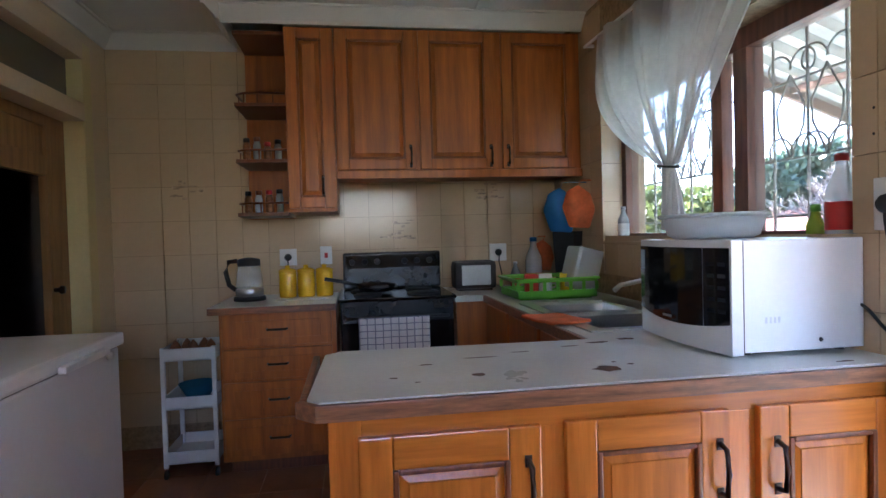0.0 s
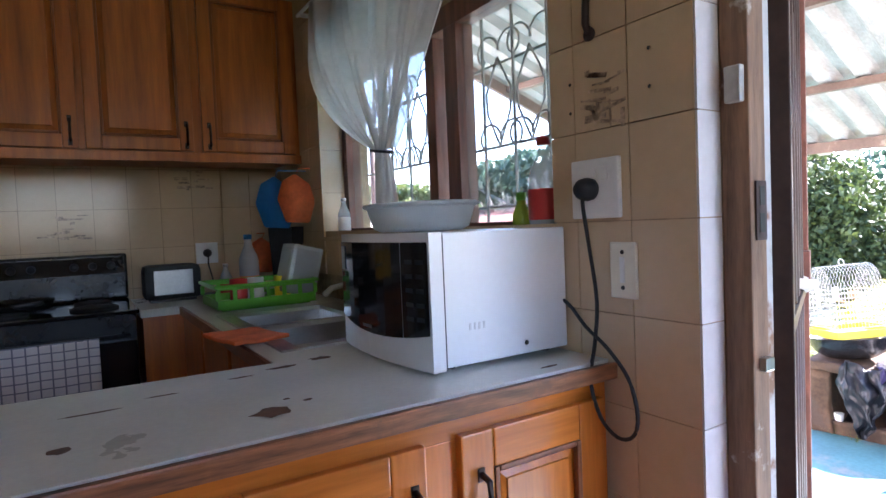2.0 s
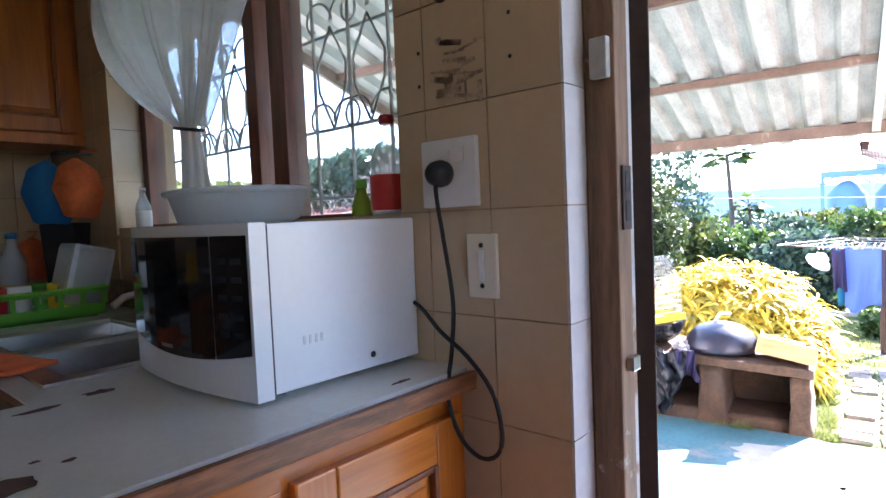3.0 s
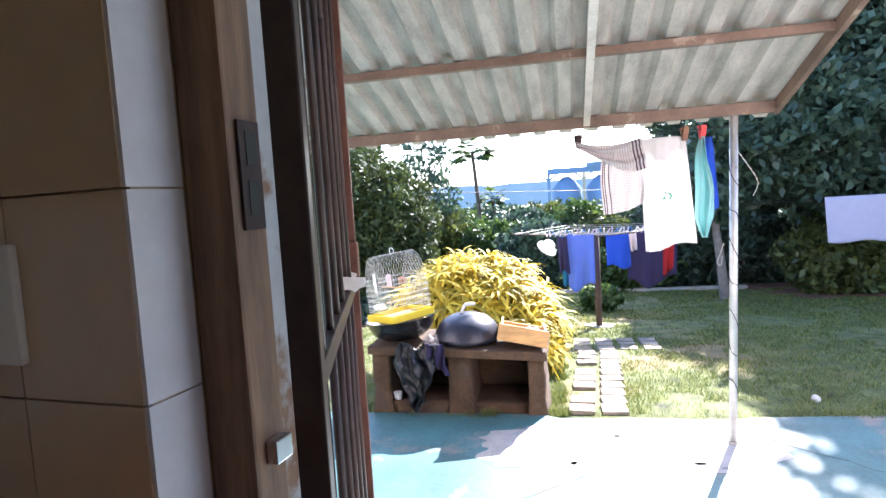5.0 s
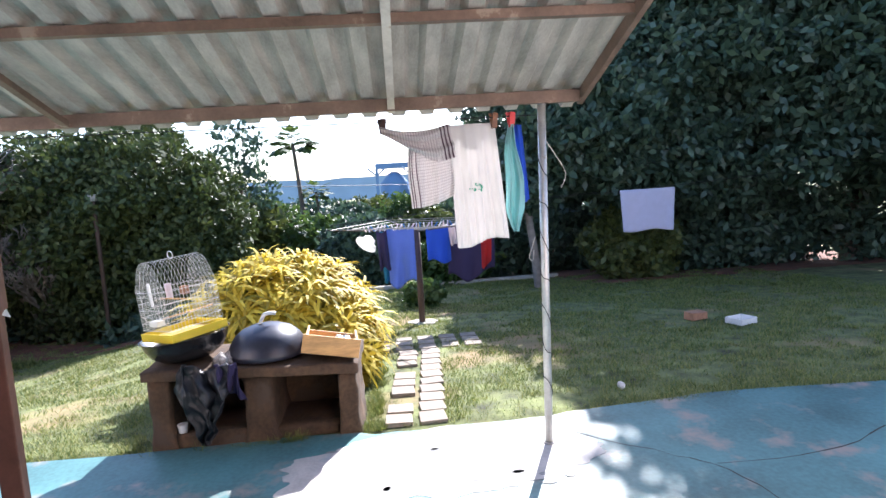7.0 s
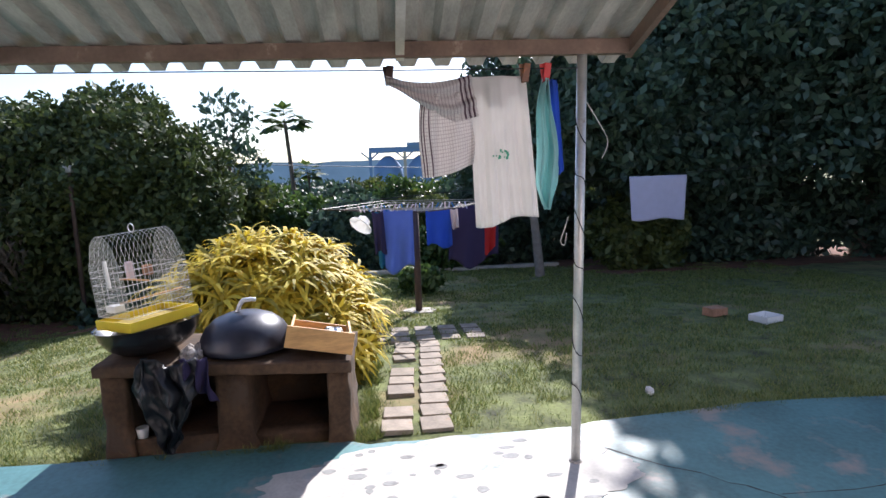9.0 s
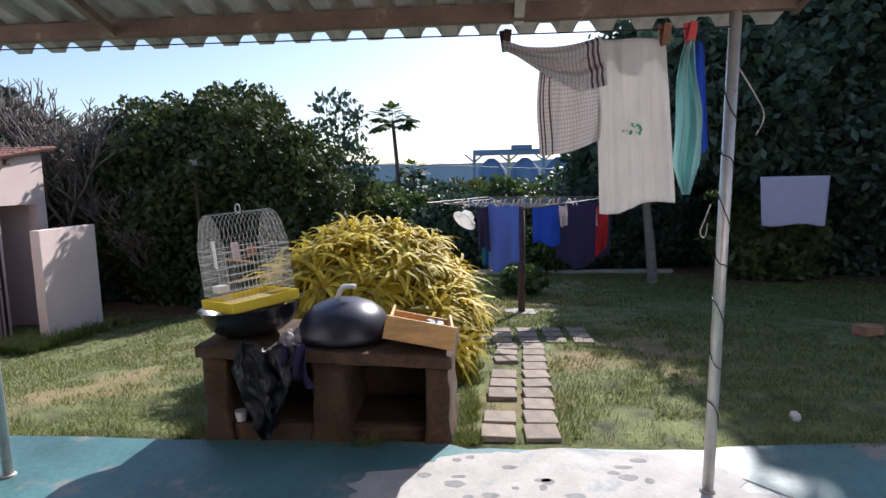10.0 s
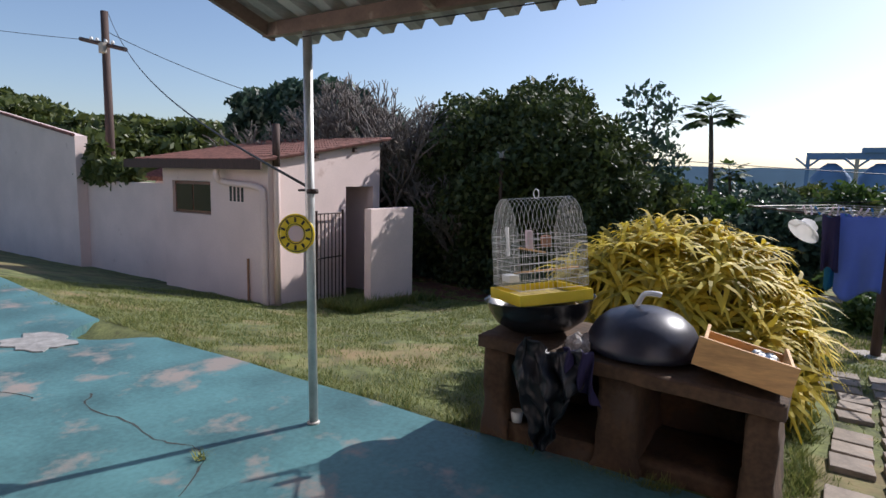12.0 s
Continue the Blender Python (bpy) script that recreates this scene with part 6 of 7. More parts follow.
# ---- plants ----
def leaf_cloud(count, centre, radii, size, seed, shell=0.45, squash=0.7, noise_amt=0.35, cut=None, long=2.0):
    """Vertices and faces of many small leaves in an uneven crown."""
    rs = np.random.RandomState(seed)
    d = rs.normal(size=(count, 3))
    d /= np.linalg.norm(d, axis=1)[:, None]
    r = shell + (1 - shell) * rs.rand(count) ** 0.5
    lump = np.array([noise.noise(Vector(v) * 2.3 + Vector((seed, 0, 0))) + 0.5 * noise.noise(Vector(v) * 6 + Vector((0, seed, 0))) for v in d])
    r = r * (1 + noise_amt * lump)
    p = d * r[:, None] * np.array(radii) + np.array(centre)
    if cut is not None:
        p = p[p[:, 2] > cut]
    n5 = len(p)
    a = rs.normal(size=(n5, 3))
    a[:, 2] -= 0.3
    a /= np.linalg.norm(a, axis=1)[:, None]
    b5 = np.cross(a, rs.normal(size=(n5, 3)))
    b5 /= np.linalg.norm(b5, axis=1)[:, None]
    s = size * (0.6 + 0.8 * rs.rand(n5))[:, None]
    tip, side = a * s * long * 0.5, b5 * s * 0.5
    v = np.stack([p - tip, p + side, p + tip, p - side], 1).reshape(-1, 3)
    return v


def cloud_mesh(name, parts):
    v = np.concatenate(parts)
    me = bpy.data.meshes.new(name)
    k = len(v) // 4
    me.from_pydata(v.tolist(), [], (np.arange(k * 4).reshape(k, 4)).tolist())
    return me


def tree(name, label, base, trunk, crowns, leaf, size, seed, lean=(0, 0), bark=BARK, dens=1.0, category="tree", cut=None, group=""):
    """trunk: (radius, height). crowns: (centre, radii, leaves), relative to the base."""
    o = thing(name, label, category, base, group, yard=True)
    bx, by, bz = base
    r, h = trunk
    top = Vector((bx + lean[0], by + lean[1], bz + h))
    b2 = tube(smooth_path([(bx, by, bz - 0.25), (bx + lean[0] * 0.2, by + lean[1] * 0.3, bz + h * 0.35), (bx + lean[0] * 0.7, by + lean[1] * 0.6, bz + h * 0.7), top]), r, 10, taper=r * 0.55)
    rn = random.Random(seed)
    for c3, rad, cnt in crowns:
        c4 = Vector((bx + c3[0], by + c3[1], bz + c3[2]))
        for k in range(3):
            e2 = c4 + Vector((rn.uniform(-0.5, 0.5) * rad[0], rn.uniform(-0.5, 0.5) * rad[1], rn.uniform(-0.2, 0.4) * rad[2]))
            st2 = Vector((bx, by, bz)) + (top - Vector((bx, by, bz))) * rn.uniform(0.55, 1.0)
            m3 = (st2 + e2) / 2 + Vector((rn.uniform(-0.15, 0.15), rn.uniform(-0.15, 0.15), 0.15))
            tube(smooth_path([st2, m3, e2]), r * 0.38, 6, b2, taper=r * 0.1)
    part("trunk", b2, bark, o, smooth=True)
    vs = [leaf_cloud(int(cnt * dens * 1.75), c3, rad, size * 0.76, seed * 17 + i, cut=cut) for i, (c3, rad, cnt) in enumerate(crowns)]
    part_mesh("crown", cloud_mesh("crown", vs), leaf, o, kind="stuff")
    return o


def gz(x, y):
    return ground_z(x, y)
def deep(x, y):
    """Foot of the trees in the hollow beside the outhouse."""
    return -0.75 - 0.185 * min(x - 4.0, 10)
# big dark trees along the right
tree("garden_tree", "tall dense dark green broadleaf tree", (12.8, -6.2, gz(12.8, -6.2)), (0.22, 3.0), (((0, -0.7, 4.8), (2.8, 2.6, 2.3), 18000), ((-1.0, -0.9, 7.2), (2.4, 1.75, 1.7), 13000), ((-0.8, 1.6, 3.4), (2.0, 1.7, 1.6), 10000), ((0.5, -2.2, 4.4), (2.3, 2.3, 2.5), 11000), ((-0.6, -0.3, 2.6), (1.7, 2.6, 1.2), 8000)), LEAF_DARK, 0.125, 3)
tree("garden_tree", "tall dense dark green broadleaf tree", (12.2, -10.6, gz(12.2, -10.6)), (0.25, 3.2), (((-0.5, 0, 6.2), (3.3, 3.3, 3.4), 24000), ((-1.2, 0.8, 3.6), (2.2, 2.4, 2.0), 11000), ((-0.8, -1.8, 3.2), (2.2, 2.4, 2.2), 9000)), LEAF_DARK, 0.13, 5)
tree("garden_tree", "tall dense dark green broadleaf tree", (9.6, -12.0, gz(9.6, -12)), (0.25, 3.0), (((0, 0, 5.4), (3.0, 3.0, 3.2), 16000), ((-0.8, 1.0, 3.0), (2.2, 2.2, 1.8), 8000)), LEAF_DARK, 0.14, 6)
tree("garden_tree", "tall dark tree at the back of the garden", (17.0, -5.5, gz(17, -5.5)), (0.2, 3.0), (((0, 0, 4.6), (2.4, 2.6, 2.6), 9000), ((-0.4, 1.4, 2.4), (1.6, 1.8, 1.6), 5000)), LEAF_DARK, 0.16, 41)
tree("garden_tree", "tall dark tree at the back of the garden", (17.5, -9.5, gz(17.5, -9.5)), (0.2, 3.0), (((0, 0, 5.0), (2.6, 2.8, 3.0), 9000),), LEAF_DARK, 0.16, 42)
tree("garden_tree", "slim dark tree with a forked trunk behind the lawn", (11.4, -3.3, gz(11.4, -3.3)), (0.10, 2.0), (((0.3, -0.5, 2.9), (1.3, 1.0, 1.1), 5200), ((0.2, 0.2, 2.2), (0.9, 0.8, 0.7), 1600)), LEAF_DARK, 0.14, 9, lean=(0.1, 0.25), bark=PALEBARK)
tree("garden_shrub", "yellow-flecked green shrub under the trees", (11.9, -5.4, gz(11.9, -5.4)), (0.05, 0.5), (((0, 0, 0.7), (0.8, 1.0, 0.75), 3600),), LEAF_OLIVE, 0.11, 12, category="shrub")
tree("garden_shrub", "dark green bushy undergrowth", (12.6, -8.2, gz(12.6, -8.2)), (0.05, 0.5), (((0, 0, 0.9), (1.0, 2.4, 1.0), 5200),), LEAF_DARK, 0.13, 13, category="shrub")
tree("garden_shrub", "dark green bushy undergrowth", (12.0, -12.0, gz(12, -12)), (0.05, 0.5), (((0, 0, 1.0), (1.0, 2.6, 1.2), 5200),), LEAF_DARK, 0.13, 14, category="shrub")
tree("garden_shrub", "low green shrub by the far kerb", (13.6, -1.6, gz(13.6, -1.6)), (0.04, 0.4), (((0, 0, 0.5), (0.6, 1.2, 0.55), 2200),), LEAF_MID, 0.10, 15, category="shrub")
tree("garden_shrub", "small leafy plant near the washing pole", (9.9, -0.9, gz(9.9, -0.9)), (0.02, 0.2), (((0, 0, 0.22), (0.3, 0.35, 0.25), 700),), LEAF_MID, 0.08, 16, category="shrub")
for k, (x, y, w2) in enumerate(((14.6, -2.6, 1.1), (15.0, -4.6, 1.4), (14.2, -6.6, 1.4), (14.6, -9.4, 1.6), (15.2, 0.4, 1.2))):
    tree("garden_shrub", "dark green bushy undergrowth", (x, y, gz(x, y)), (0.05, 0.5), (((0, 0, 0.75), (0.8, w2, 1.0), 4200),), LEAF_DARK, 0.13, 60 + k, category="shrub")
# round dense tree behind the bench
tree("round_tree", "large rounded dense mango-like tree", (14.0, 5.7, deep(14, 5.7)), (0.30, 2.2), (((0, 0.1, 3.6), (2.3, 2.5, 2.0), 26000), ((0, -1.55, 2.7), (1.6, 1.25, 1.8), 12000), ((-0.3, 1.5, 2.8), (1.7, 1.4, 1.5), 10000), ((-0.3, 0, 1.5), (1.5, 2.2, 1.2), 9000)), LEAF_ROUND, 0.095, 21, dens=1.3)
tree("garden_tree", "open leafy tree with airy twigs", (17.5, 3.9, gz(17.5, 3.9)), (0.08, 3.6), (((0, 0, 4.5), (0.7, 0.8, 0.9), 240), ((0, -0.3, 3.2), (0.7, 0.8, 0.8), 260)), LEAF_DARK, 0.14, 22)
tree("garden_tree", "dark bushy tree in the shade of the round tree", (14.6, 9.6, deep(14.6, 9.6)), (0.15, 2.2), (((0, 0, 2.6), (1.9, 2.4, 1.8), 9000), ((-0.4, -2.2, 1.7), (1.3, 2.0, 1.3), 5000)), LEAF_DARK, 0.14, 23)
tree("garden_shrub", "leafy green undergrowth behind the bench", (11.8, 3.4, deep(11.8, 3.4)), (0.04, 0.4), (((0, 0, 0.6), (0.8, 1.8, 0.8), 4200),), LEAF_DARK, 0.12, 24, category="shrub")
# frangipani with bare grey branches
def bare_tree(base, h, seed, spread):
    o = thing("frangipani_tree", "leafless grey frangipani with many stubby branches", "tree", base, "frangipani trees", yard=True)
    b2, b4 = bmesh.new(), bmesh.new()
    rn = random.Random(seed)
    def grow(p, d, ln, r, depth):
        e2 = p + d * ln
        tube([p, (p + e2) / 2 + Vector((rn.uniform(-0.04, 0.04), rn.uniform(-0.04, 0.04), 0.02)), e2], r, 5, b4 if depth > 4 else b2, taper=r * 0.78)
        if depth == 0:
            return
        for k in range(3 if depth > 1 else 2):
            nd = (d + Vector((rn.uniform(-1, 1) * spread, rn.uniform(-1, 1) * spread, rn.uniform(0.0, 0.5)))).normalized()
            grow(e2, nd, ln * rn.uniform(0.62, 0.82), r * 0.74, depth - 1)
    for k in range(3):
        grow(Vector(base) - Vector((0, 0, 0.2)), Vector((rn.uniform(-0.35, 0.35), rn.uniform(-0.35, 0.35), 1)).normalized(), h * 0.42, 0.07, 6)
    part("trunk", b4, PALEBARK, o, smooth=True)
    part("crown", b2, PALEBARK, o, smooth=True, kind="stuff")
bare_tree((13.2, 7.1, deep(13.2, 7.1)), 2.6, 11, 0.7)
bare_tree((12.9, 8.8, deep(12.9, 8.8)), 3.8, 4, 0.75)
bare_tree((12.2, 9.6, deep(12.2, 9.6)), 3.7, 7, 0.75)
tree("garden_tree", "glossy dark green tree above the outhouse roof", (14.2, 13.4, deep(14.2, 13.4) - 0.3), (0.2, 3.6), (((0, 0, 5.4), (1.7, 2.6, 1.05), 9000), ((0.2, -1.9, 4.9), (1.3, 1.5, 0.8), 4500)), LEAF_DARK, 0.20, 31)
tree("hedge_tree", "broad flat-topped green tree on the skyline", (22, 65, -4.2), (0.4, 6.5), (((0, 0, 9.2), (7, 12, 2.6), 9000),), LEAF_OLIVE, 0.5, 32)
tree("hedge_tree", "broad flat-topped green tree on the skyline", (27, 47, -5.0), (0.4, 5.5), (((0, 0, 7.6), (7, 8, 2.2), 8000),), LEAF_OLIVE, 0.5, 33)
tree("hedge_tree", "broad flat-topped green tree on the skyline", (32, 42, -5.0), (0.4, 5.0), (((0, 0, 7.4), (7, 8, 2.3), 8000),), LEAF_OLIVE, 0.5, 34)


# papaya trees
def papaya(base, h, s2, seed):
    o = thing("papaya_tree", "slender papaya tree with a tuft of lobed leaves", "tree", base, "papaya trees", yard=True)
    bx, by, bz = base
    part("trunk", tube(smooth_path([(bx, by, bz - 0.3), (bx + 0.1, by - 0.05, bz + h * 0.5), (bx, by + 0.1, bz + h)]), 0.11 * s2, 8, taper=0.06 * s2), BARK, o, smooth=True)
    rn = random.Random(seed)
    cr = bmesh.new()
    topv = Vector((bx, by + 0.1, bz + h))
    for k in range(15):
        a, el = 6.28319 * k / 15 + rn.uniform(-0.2, 0.2), rn.uniform(-0.25, 0.9)
        d = Vector((math.cos(a) * math.cos(el), math.sin(a) * math.cos(el), math.sin(el)))
        tip = topv + d * 0.55 * s2
        tube([topv, tip], 0.012 * s2, 4, cr)
        side = d.cross(Vector((0, 0, 1))).normalized()
        for j in range(7):
            q = (j - 3) * 0.42
            ld = (d * math.cos(q) + side * math.sin(q) + Vector((0, 0, -0.45))).normalized()
            sd2 = ld.cross(Vector((0, 0, 1))).normalized() * 0.15 * s2
            ln = 0.62 * s2 * (1 - 0.08 * abs(j - 3))
            cr.faces.new([cr.verts.new(x) for x in (tip, tip + ld * ln * 0.5 + sd2, tip + ld * ln, tip + ld * ln * 0.5 - sd2)])
    part("leaves", cr, LEAF_MID, o)
papaya((22.0, 2.95, -2.6), 5.55, 1.0, 1)
papaya((22.6, 2.35, -2.7), 3.85, 0.7, 2)
rnd = random.Random(77)
for k in range(34):
    x, y = 17 + 11 * rnd.random(), 9.5 - 20 * k / 33 + rnd.uniform(-0.6, 0.6)
    zb = gz(x, y)
    h = 0.25 + 0.75 * rnd.random() + (0.5 if y > 5 else 0) - zb
    tree("valley_tree", "bushy green tree beyond the garden", (x, y, zb), (0.10, h * 0.5), (((0, 0, h * 0.62), (1.1, 1.4, h * 0.42), 1900),), (LEAF_MID, LEAF_OLIVE, LEAF_DARK)[k % 3], 0.15, 100 + k, group="trees beyond the garden")
for k in range(14):
    x, y = 40 + 30 * rnd.random(), 22 - 40 * k / 13
    h = 3.5 + 1.6 * rnd.random()
    tree("valley_tree", "distant green tree in the valley", (x, y, gz(x, y)), (0.2, h * 0.6), (((0, 0, h * 0.7), (2.6, 3.4, h * 0.45), 900),), (LEAF_MID, LEAF_DARK)[k % 2], 0.45, 200 + k, group="trees in the valley")

# yellow strap-leaved bush
def strap_bush(centre, radii, heads, seed):
    o = thing("yellow_bush", "dense bush of yellow arching strap leaves", "bush", (centre[0], centre[1], gz(centre[0], centre[1])), yard=True)
    rs = random.Random(seed)
    v, f = {0: [], 1: []}, {0: [], 1: []}
    stems = bmesh.new()
    root = Vector((centre[0], centre[1], gz(centre[0], centre[1]) - 0.1))
    for h in range(heads):
        while True:
            a, el = rs.uniform(0, 6.283), rs.uniform(-0.15, 1.45)
            d = Vector((math.cos(a) * math.cos(el), math.sin(a) * math.cos(el), math.sin(el)))
            break
        rr = rs.uniform(0.80, 1.02) * (1 + 0.12 * noise.noise(d * 3))
        c3 = Vector((centre[0] + d.x * radii[0] * rr, centre[1] + d.y * radii[1] * rr, centre[2] + d.z * radii[2] * rr))
        if h % 4 == 0:
            tube([root + Vector((d.x * 0.2, d.y * 0.2, 0)), (root + c3) / 2 + Vector((d.x * 0.1, d.y * 0.1, 0)), c3], 0.008, 4, stems)
        up = (d * 0.75 + Vector((0, 0, 0.8))).normalized()
        for k in range(17):
            b4 = 6.283 * k / 17 + rs.uniform(-0.2, 0.2)
            s1 = up.cross(Vector((1, 0.2, 0.1))).normalized()
            s3 = up.cross(s1)
            out = (s1 * math.cos(b4) + s3 * math.sin(b4))
            ln = rs.uniform(0.17, 0.30)
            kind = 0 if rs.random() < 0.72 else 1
            lift = rs.uniform(0.45, 1.5)
            w3 = out.cross(up).normalized() * rs.uniform(0.012, 0.021)
            i0 = len(v[kind])
            for q, wd in ((0, 0.6), (0.28, 1.0), (0.52, 0.95), (0.78, 0.65), (1.0, 0.06)):
                p = c3 + out * ln * q * (0.7 + 0.3 * q) + up * ln * (lift * q - 0.75 * q * q) - Vector((0, 0, 0.05 * q * q))
                v[kind] += [tuple(p - w3 * wd - Vector(root)), tuple(p + w3 * wd - Vector(root))]
            for q in range(4):
                f[kind].append((i0 + 2 * q, i0 + 2 * q + 1, i0 + 2 * q + 3, i0 + 2 * q + 2))
    base = BASES[o.name]
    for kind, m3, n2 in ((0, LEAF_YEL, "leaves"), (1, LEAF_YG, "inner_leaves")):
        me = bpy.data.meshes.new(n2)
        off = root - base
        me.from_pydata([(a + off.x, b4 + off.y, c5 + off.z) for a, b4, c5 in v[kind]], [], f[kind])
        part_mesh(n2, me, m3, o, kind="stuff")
    part("stems", stems, BARK, o)
    # Filler leaves whose darker tone paints in the shade inside the bush.
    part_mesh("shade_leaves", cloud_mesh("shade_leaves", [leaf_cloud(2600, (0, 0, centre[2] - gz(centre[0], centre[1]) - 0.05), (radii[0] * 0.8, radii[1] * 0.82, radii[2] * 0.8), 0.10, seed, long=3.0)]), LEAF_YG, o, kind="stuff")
strap_bush((5.65, 0.62, -0.10), (0.72, 0.84, 0.58), 230, 6)
strap_bush((5.35, 0.0, -0.30), (0.40, 0.24, 0.34), 46, 9)

# washing carousel with clothes
WPX, WPY = 8.2, -0.79
zp = gz(WPX, WPY)
t = thing("washing_carousel", "brown post with folding arms for washing lines", "washing line", (WPX, WPY, zp), yard=True)
part("post", tube([(WPX, WPY, zp - 0.1), (WPX, WPY, 0.62)], 0.045, 10), POLEW, t, smooth=True)
part("footing", slab_outline(blob_pts(WPX, WPY, 0.2, 0.22, 16, 3), zp - 0.05, zp + 0.02), CONC, t)
for k in range(4):
    a = radians(20 + 90 * k)
    part("arm", tube([(WPX, WPY, 0.52), (WPX + 1.25 * math.cos(a), WPY + 1.25 * math.sin(a), 0.64)], 0.009, 6), IRON, t)
for r in (0.5, 0.75, 1.0, 1.22):
    part("line", tube([(WPX + r * math.cos(radians(20 + 90 * k)), WPY + r * math.sin(radians(20 + 90 * k)), 0.53 + 0.09 * r) for k in range(4)], 0.004, 4, closed=True), IRONG, t)
GARM = (("blue_garment", "washed blue shirt on the carousel", PALEBLUEC, 7.75, -0.38, 0.36, 0.62, 0.74), ("teal_garment", "teal garment on the carousel", TEALC, 7.9, -0.28, 0.2, 0.58, 0.66), ("purple_garment", "dark purple garment on the carousel", NAVYC, 7.7, -0.24, 0.14, 0.6, 0.5),
        ("blue_shirt", "bright blue cotton shirt on the line", BLUEC, 7.8, -0.9, 0.32, 0.60, 0.46), ("navy_garment", "navy trousers on the carousel", NAVYC, 7.9, -1.2, 0.46, 0.62, 0.74), ("red_garment", "red garment on the carousel", REDC, 8.0, -1.62, 0.2, 0.58, 0.56), ("navy_garment", "dark navy sheet on the carousel", NAVYC, 8.3, -1.5, 0.4, 0.6, 0.72), ("pink_socks", "pink and white socks in a row", PINKC, 7.75, -1.2, 0.09, 0.60, 0.24), ("pink_socks", "pink and white socks in a row", PINKC, 7.95, -1.58, 0.08, 0.6, 0.26))
for gi, (n2, lb, cm, gx, gy, gw, gt, gl2) in enumerate(GARM):
    def garment(u, v, gx=gx, gy=gy, gw=gw, gt=gt, gl2=gl2, gi=gi):
        sag = 0.03 * math.sin(u * 3.14)
        return (gx + 0.035 * math.sin(u * 11 + gi + v * 2) * v + 0.02 * math.sin(u * 5 + gi), gy - gw * u - 0.03 * v * math.sin(gi), gt - sag - gl2 * v * (1 + 0.08 * math.sin(u * 6 + gi)))
    cloth(n2, lb, "washing", garment, cm, 18, 18, 0.003, (gx, gy, gt), group="washing on the carousel")
t = thing("white_hat", "white sun hat pegged on the line", "hat", (7.8, -0.06, 0.5), yard=True)
hb = lathe([(0.15, 0), (0.145, 0.012), (0.085, 0.02), (0.08, 0.10), (0.04, 0.13), (0.0, 0.135)], seg=20, cap=False)
part("hat", turn(hb, Matrix.Translation((7.75, -0.10, 0.42)) @ pose(0, 0, 0, 30, 40, 0)), WHITEC, t, smooth=True)
rnd = random.Random(4)
for k in range(26):
    y = -0.1 - 1.3 * k / 25
    p = thing("line_peg", "pastel clothes peg on the carousel line", "peg", (7.75, y, 0.62), "pegs on the carousel", yard=True)
    part("peg", turn(box(7.74, 7.76, y - 0.008, y + 0.008, 0.58, 0.67, 0.003), about((7.75, y, 0.62), rnd.uniform(-40, 40), rnd.uniform(-30, 30))), (PINKC, LILACC, BLUE, WHITED)[k % 4], p)
# far line with one towel
t = thing("far_washing_line", "long thin wire across the garden", "line", (10.5, -5, 0.85), yard=True)
part("wire", tube(smooth_path([(9.2, 0.5, 0.62), (10.3, -3.2, 0.80), (10.5, -5.2, 0.84), (10.3, -9.5, 1.10)]), 0.006, 5), CABLE, t)
cloth("lilac_towel", "pale lilac-white towel on the far line", "towel", lambda u, v: (10.48 + 0.02 * math.sin(u * 9) * v, -4.64 - 1.05 * u * (1 - 0.08 * v) - 0.05 * v, 0.84 - 0.77 * v * (1 + 0.03 * math.sin(u * 8)) + 0.0 * u), LILACC, 24, 18, 0.003, (10.48, -5.1, 0.8))

# kerb, beds and things on the lawn
b2 = box(13.25, 13.42, -4.2, 3.5, -1.3, -1.08)
solid("kerb", b2, CONC, "pale concrete kerb at the end of the lawn", "kerb", yard=True)
def bed_mesh(x0, x1, y0, y1, n6, m6, lab):
    vs2, fs2 = [], []
    for i in range(n6 + 1):
        for j in range(m6 + 1):
            x, y = x0 + (x1 - x0) * i / n6, y0 + (y1 - y0) * j / m6
            x += 0.25 * noise.noise(Vector((x, y * 0.8, 5)))
            vs2.append((x, y, gz(x, y) + 0.02 + 0.05 * noise.noise(Vector((x * 2, y * 2, 1))) - (0.1 if i in (0, n6) or j in (0, m6) else 0)))
    for i in range(n6):
        for j in range(m6):
            a = i * (m6 + 1) + j
            fs2.append((a, a + m6 + 1, a + m6 + 2, a + 1))
    me = bpy.data.meshes.new("flower_bed")
    me.from_pydata(vs2, [], fs2)
    me.shade_smooth()
    me.materials.append(EARTH)
    ob = new("flower_bed", me)
    ob.matrix_world = YARD
    return tagged(ob, lab, "flower bed", kind="structure")
bed_mesh(10.9, 15.5, -14, -4.0, 16, 40, "bare red-brown earth bed under the trees")
bed_mesh(10.6, 14.5, 2.6, 11.0, 16, 40, "dark bare earth under the round tree")
t = thing("broken_brick", "pale orange half brick lying on the lawn", "brick", (6.8, -4.1, gz(6.8, -4.1)), yard=True)
part("brick", wobble(turn(box(6.72, 6.88, -4.21, -3.99, gz(6.8, -4.1) + 0.005, gz(6.8, -4.1) + 0.10, 0.008), about((6.8, -4.1, 0), 0, 0, 15)), 0.008, 14), BRICKM, t)
t = thing("plastic_tray", "white plastic tray lying on the lawn", "tray", (6.35, -4.4, gz(6.35, -4.4)), yard=True)
z0 = gz(6.35, -4.4)
tb = box(6.24, 6.46, -4.54, -4.28, z0 + 0.005, z0 + 0.012)
